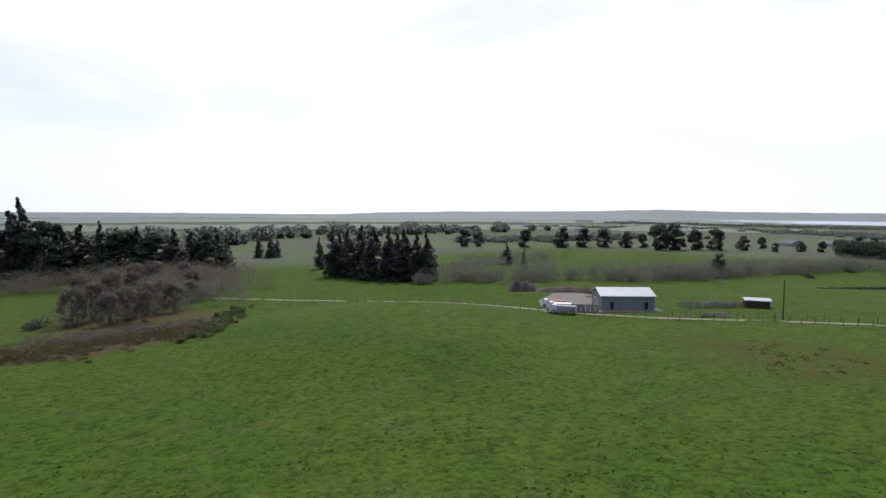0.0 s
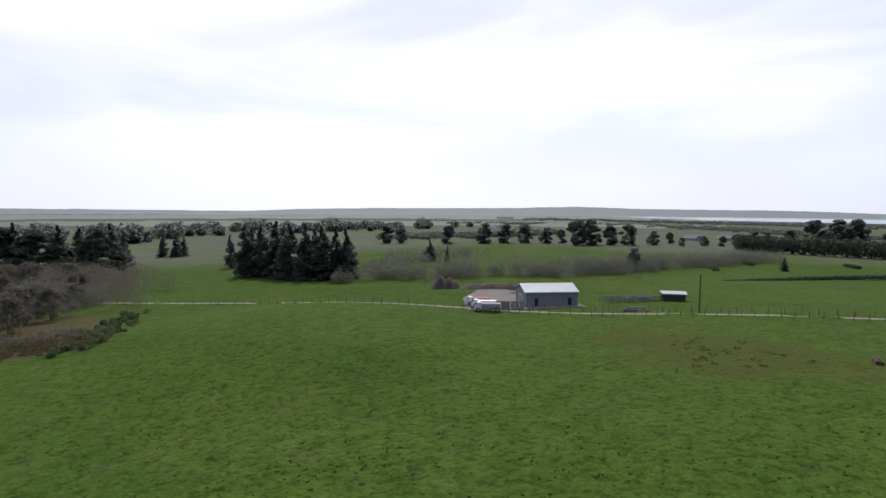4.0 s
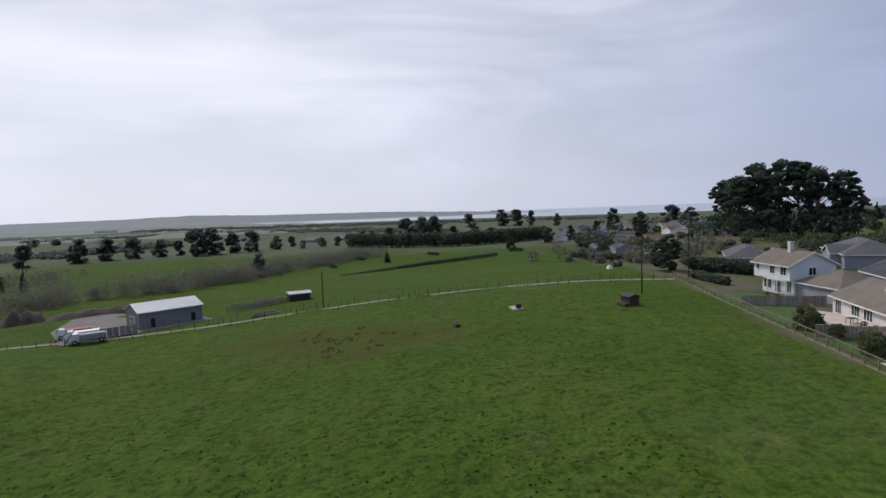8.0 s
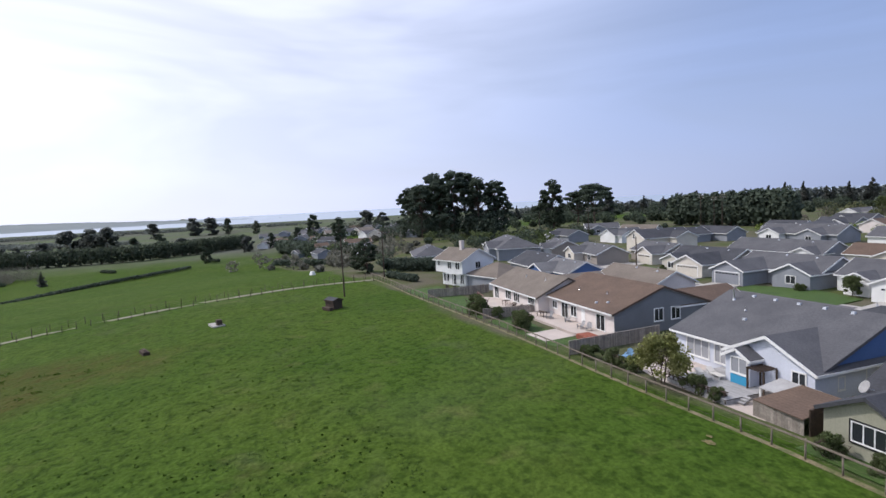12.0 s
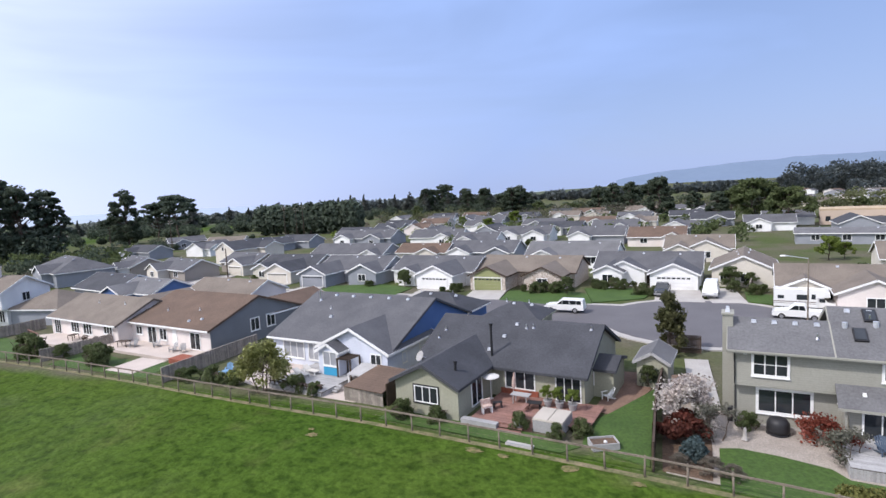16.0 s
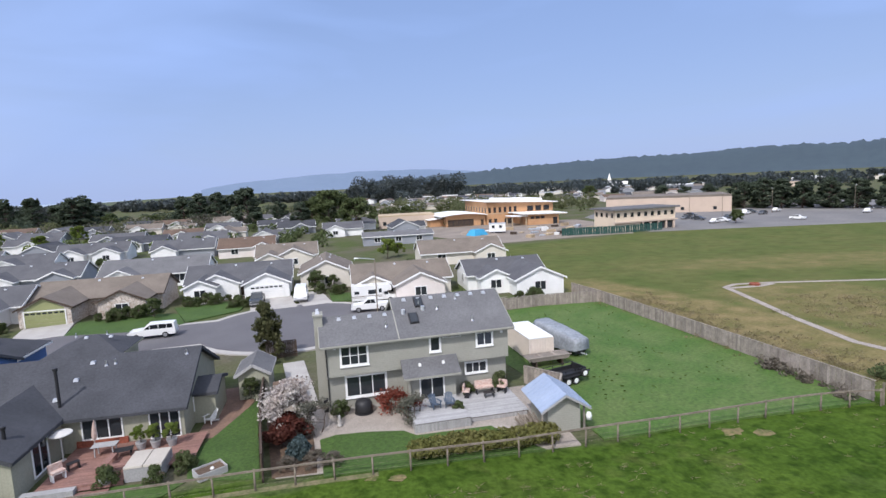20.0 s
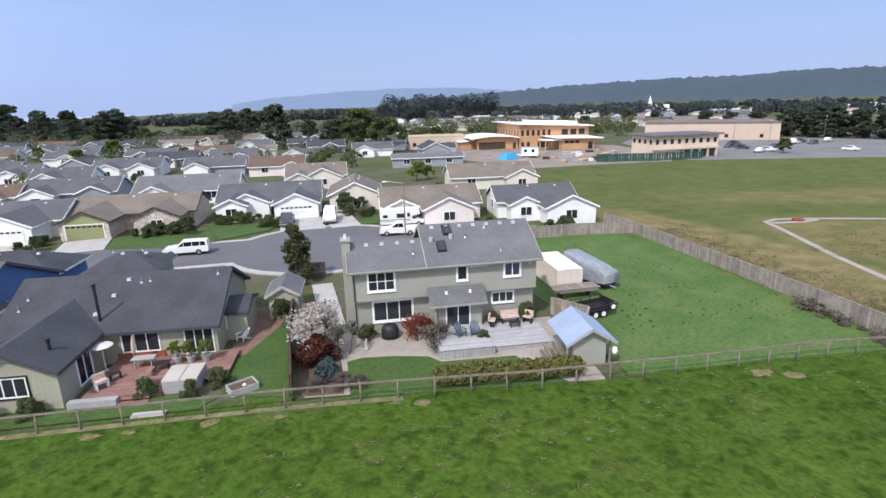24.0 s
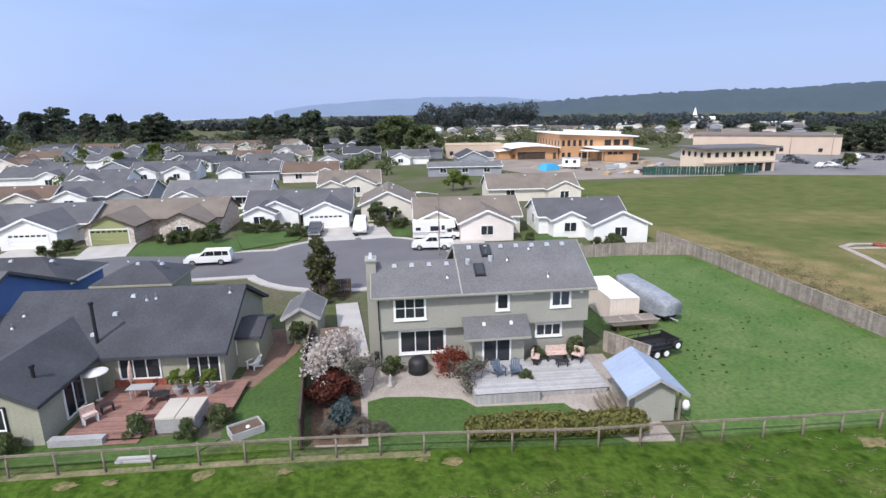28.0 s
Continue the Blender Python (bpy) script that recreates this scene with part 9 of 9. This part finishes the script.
board_fence([(-98.0, -74.6), (-102.0, -69.6)], 1.9, M_WOOD, "grey stacked pallets at the yard's edge", z=land(-97, -77), width=0.9, gap=0.1)
fs = thing("field_shed", on_land(-135.4, -45.0, 120), "open field shed with a pale metal roof", "shed")
block(fs, -5.2, 0, 0, 3.6, 1.7, "x", 0.2, M_WOOD_DARK, M_BARNR, over=0.35, rake=0.3, trim=M_METAL)
rnd_f = random.Random(8)
for i in range(7):
    x0, y0 = -122 - 1.5 * i, -60 - rnd_f.uniform(-3, 3) + i
    board_fence([(x0, y0), (x0 - 6, y0 + 3)], 1.3, M_WOOD, "old grey timber sheep pen", z=land(x0, y0), width=0.12, gap=0.22, seed=20 + i)
solid("log_pile", Geo().tube((0, 0, 0.3), (6, 1, 0.3), 0.3).tube((0.5, 0.8, 0.3), (6, 1.9, 0.25), 0.25).tube((0.3, 0.3, 0.75), (5, 1.4, 0.7), 0.22), M_POST, "pale logs lying beside the track", "logs", m=on_land(-112.5, -50.5, 120))
# things in the pasture
tr = thing("water_trough", on_land(-90.6, 23.9, 20), "small dark pump house in the pasture", "pump house")
block(tr, -1.2, 1.2, -0.9, 0.9, 1.45, "x", 0.35, M_WOOD_DARK, M_ROOF_DARK, over=0.15, rake=0.15, trim=M_WOOD_DARK)
part("trough", Geo().box((0.4, -1.6, 0.25), (2.2, 0.7, 0.5)), M_WOOD_DARK, tr)
tk = thing("concrete_tank", on_land(-94.1, 5.4, 10), "pale concrete slab with a dark pump box", "tank")
part("slab", Geo().box((0, 0, 0.06), (3.4, 1.9, 0.3)), M_CONC, tk)
part("pump_box", Geo().box((0.7, 0.2, 0.6), (1.0, 0.8, 0.9)), M_WOOD_DARK, tk)
part("pipe", Geo().tube((0.0, 0.2, 0.2), (0.0, 0.2, 0.9), 0.12), M_BLACK, tk)
solid("hay_feeder", Geo().box((0, 0, 0.25), (2.2, 0.8, 0.5)).box((0, 0, 0.6), (1.8, 0.5, 0.25), taper=0.6), M_WOOD_DARK, "low dark cattle feeder in the pasture", "feeder", m=on_land(-84.0, -4.6, 15))
solid("white_feeder", Geo().box((0, 0, 0.5), (1.6, 1.2, 1.0), taper=0.6), M_WHITE, "white livestock feeder beyond the track", "feeder", m=on_land(-150, 34, 15))
ranch(-215, 68, 20, 6, 4, M_METAL, M_WHITE, "white shed with a pale roof below the village", vents=False).location.z = land(-215, 68)
for x, y, w in ((-521, -138, 26), (-535, -110, 20), (-500, -165, 14)):
    fb = ranch(x, y, 60, w, 12, M_ROOF_GREY, M_GREYW, "far farm building with a grey roof", vents=False)
    fb.location.z = -10
# water, far farms and hills
solid("water", Geo().slab([(-4650, -2600), (-1700, -1500), (-1500, -300), (-1300, 900), (-900, 1700), (-700, 4600), (-4650, 4600)], -10.4, -9.85), mat("pale_sea", (0.30, 0.36, 0.42), (0.34, 0.40, 0.46), rough=0.35, s1=0.004, s2=0.02, fine=0.08, bump=0), "pale sea along the horizon", "sea", kind="structure")
for i in range(4):
    rr = random.Random(900 + i)
    x, y = -rr.uniform(600, 1250), rr.uniform(-1100, -150)
    fb = ranch(x, y, rr.uniform(0, 180), rr.uniform(20, 60), 14, M_ROOF_GREY, M_CREAM, "far pale farm shed on the plain", vents=False)
    fb.location.z = -10


def ridge(name, a0, a1, dist, height, material, label, seed, base=-12, wood=0.0):
    """A far range of hills: a broad bank whose crest wanders."""
    n, rows = 260, 7
    g = Geo()
    for i in range(n + 1):
        a = radians(a0 + (a1 - a0) * i / n)
        t = i / n
        crest = height(t) * (1 + 0.10 * noise.noise((t * 9, seed, 0)) + 0.05 * noise.noise((t * 31, seed, 1))) + wood * noise.noise((t * 140, seed, 2))
        for j in range(rows):
            k = j / (rows - 1)
            d = dist * (0.80 + 0.2 * k)
            g.v.append((-d * math.sin(a), d * math.cos(a), base + (crest - base) * ease(k) + (0 if j in (0, rows - 1) else 6 * noise.noise((t * 25, k * 4, seed)))))
    for i in range(n):
        for j in range(rows - 1):
            g.f.append((i * rows + j, (i + 1) * rows + j, (i + 1) * rows + j + 1, i * rows + j + 1))
    return solid(name, g, material, label, "hills", kind="structure", smooth=True)


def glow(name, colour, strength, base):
    """Far country whose haze is put in as an even emission of its own."""
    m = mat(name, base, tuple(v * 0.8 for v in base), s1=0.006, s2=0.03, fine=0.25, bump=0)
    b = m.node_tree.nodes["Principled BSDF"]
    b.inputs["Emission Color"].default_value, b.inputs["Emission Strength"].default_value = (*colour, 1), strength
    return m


# the air holds no haze: these far banks glow in its place
ridge("backdrop_hills", 4, -40, 4600, lambda t: 40 + 95 * math.sin(math.pi * min(1, t * 1.3)) ** 0.7, glow("far_hills_haze_glow", (0.30, 0.42, 0.66), 0.75, (0.04, 0.05, 0.06)), "far hills behind the town with a pale blue haze glow", 3)
ridge("backdrop_ridge", -12, -75, 3000, lambda t: 38 + 98 * ease(t * 1.25) + 20 * math.sin(t * 6), glow("ridge_haze_glow", (0.075, 0.11, 0.165), 0.9, (0.018, 0.026, 0.022)), "wooded ridge behind the far town with a dark blue haze glow", 4, wood=13)
ridge("backdrop_dunes", 165, 80, 2600, lambda t: -11 + (21 + 12 * math.sin(math.pi * t) ** 2 + 6 * ease(1 - abs(t - 0.55) * 12)) * ease(min(t, 1 - t) * 4), glow("coast_haze_glow", (0.30, 0.36, 0.42), 0.75, (0.05, 0.06, 0.05)), "low hazy dunes on the coast", 5, wood=1.5)
ridge("backdrop_coast", 205, 150, 2900, lambda t: -11 + (19 + 4 * math.sin(5 * t)) * ease(min(t, 1 - t) * 6), glow("far_plain_haze_glow", (0.30, 0.36, 0.42), 0.75, (0.05, 0.06, 0.05)), "low hazy far side of the plain", 6, wood=1.5)
ridge("backdrop_hedgerows", 218, 105, 1050, lambda t: -10 + 3.2 * ease(min(t, 1 - t) * 8), glow("hedgerow_haze_glow", (0.17, 0.215, 0.19), 0.55, (0.07, 0.085, 0.06)), "hazy hedgerows across the coastal plain", 7, base=-10.5, wood=2.2)
ridge("backdrop_plain", 218, 105, 1750, lambda t: -10 + 6.5 * ease(min(t, 1 - t) * 8), glow("far_field_haze_glow", (0.25, 0.305, 0.30), 0.65, (0.06, 0.075, 0.06)), "hazy far fields of the coastal plain", 8, base=-10.5, wood=1.6)
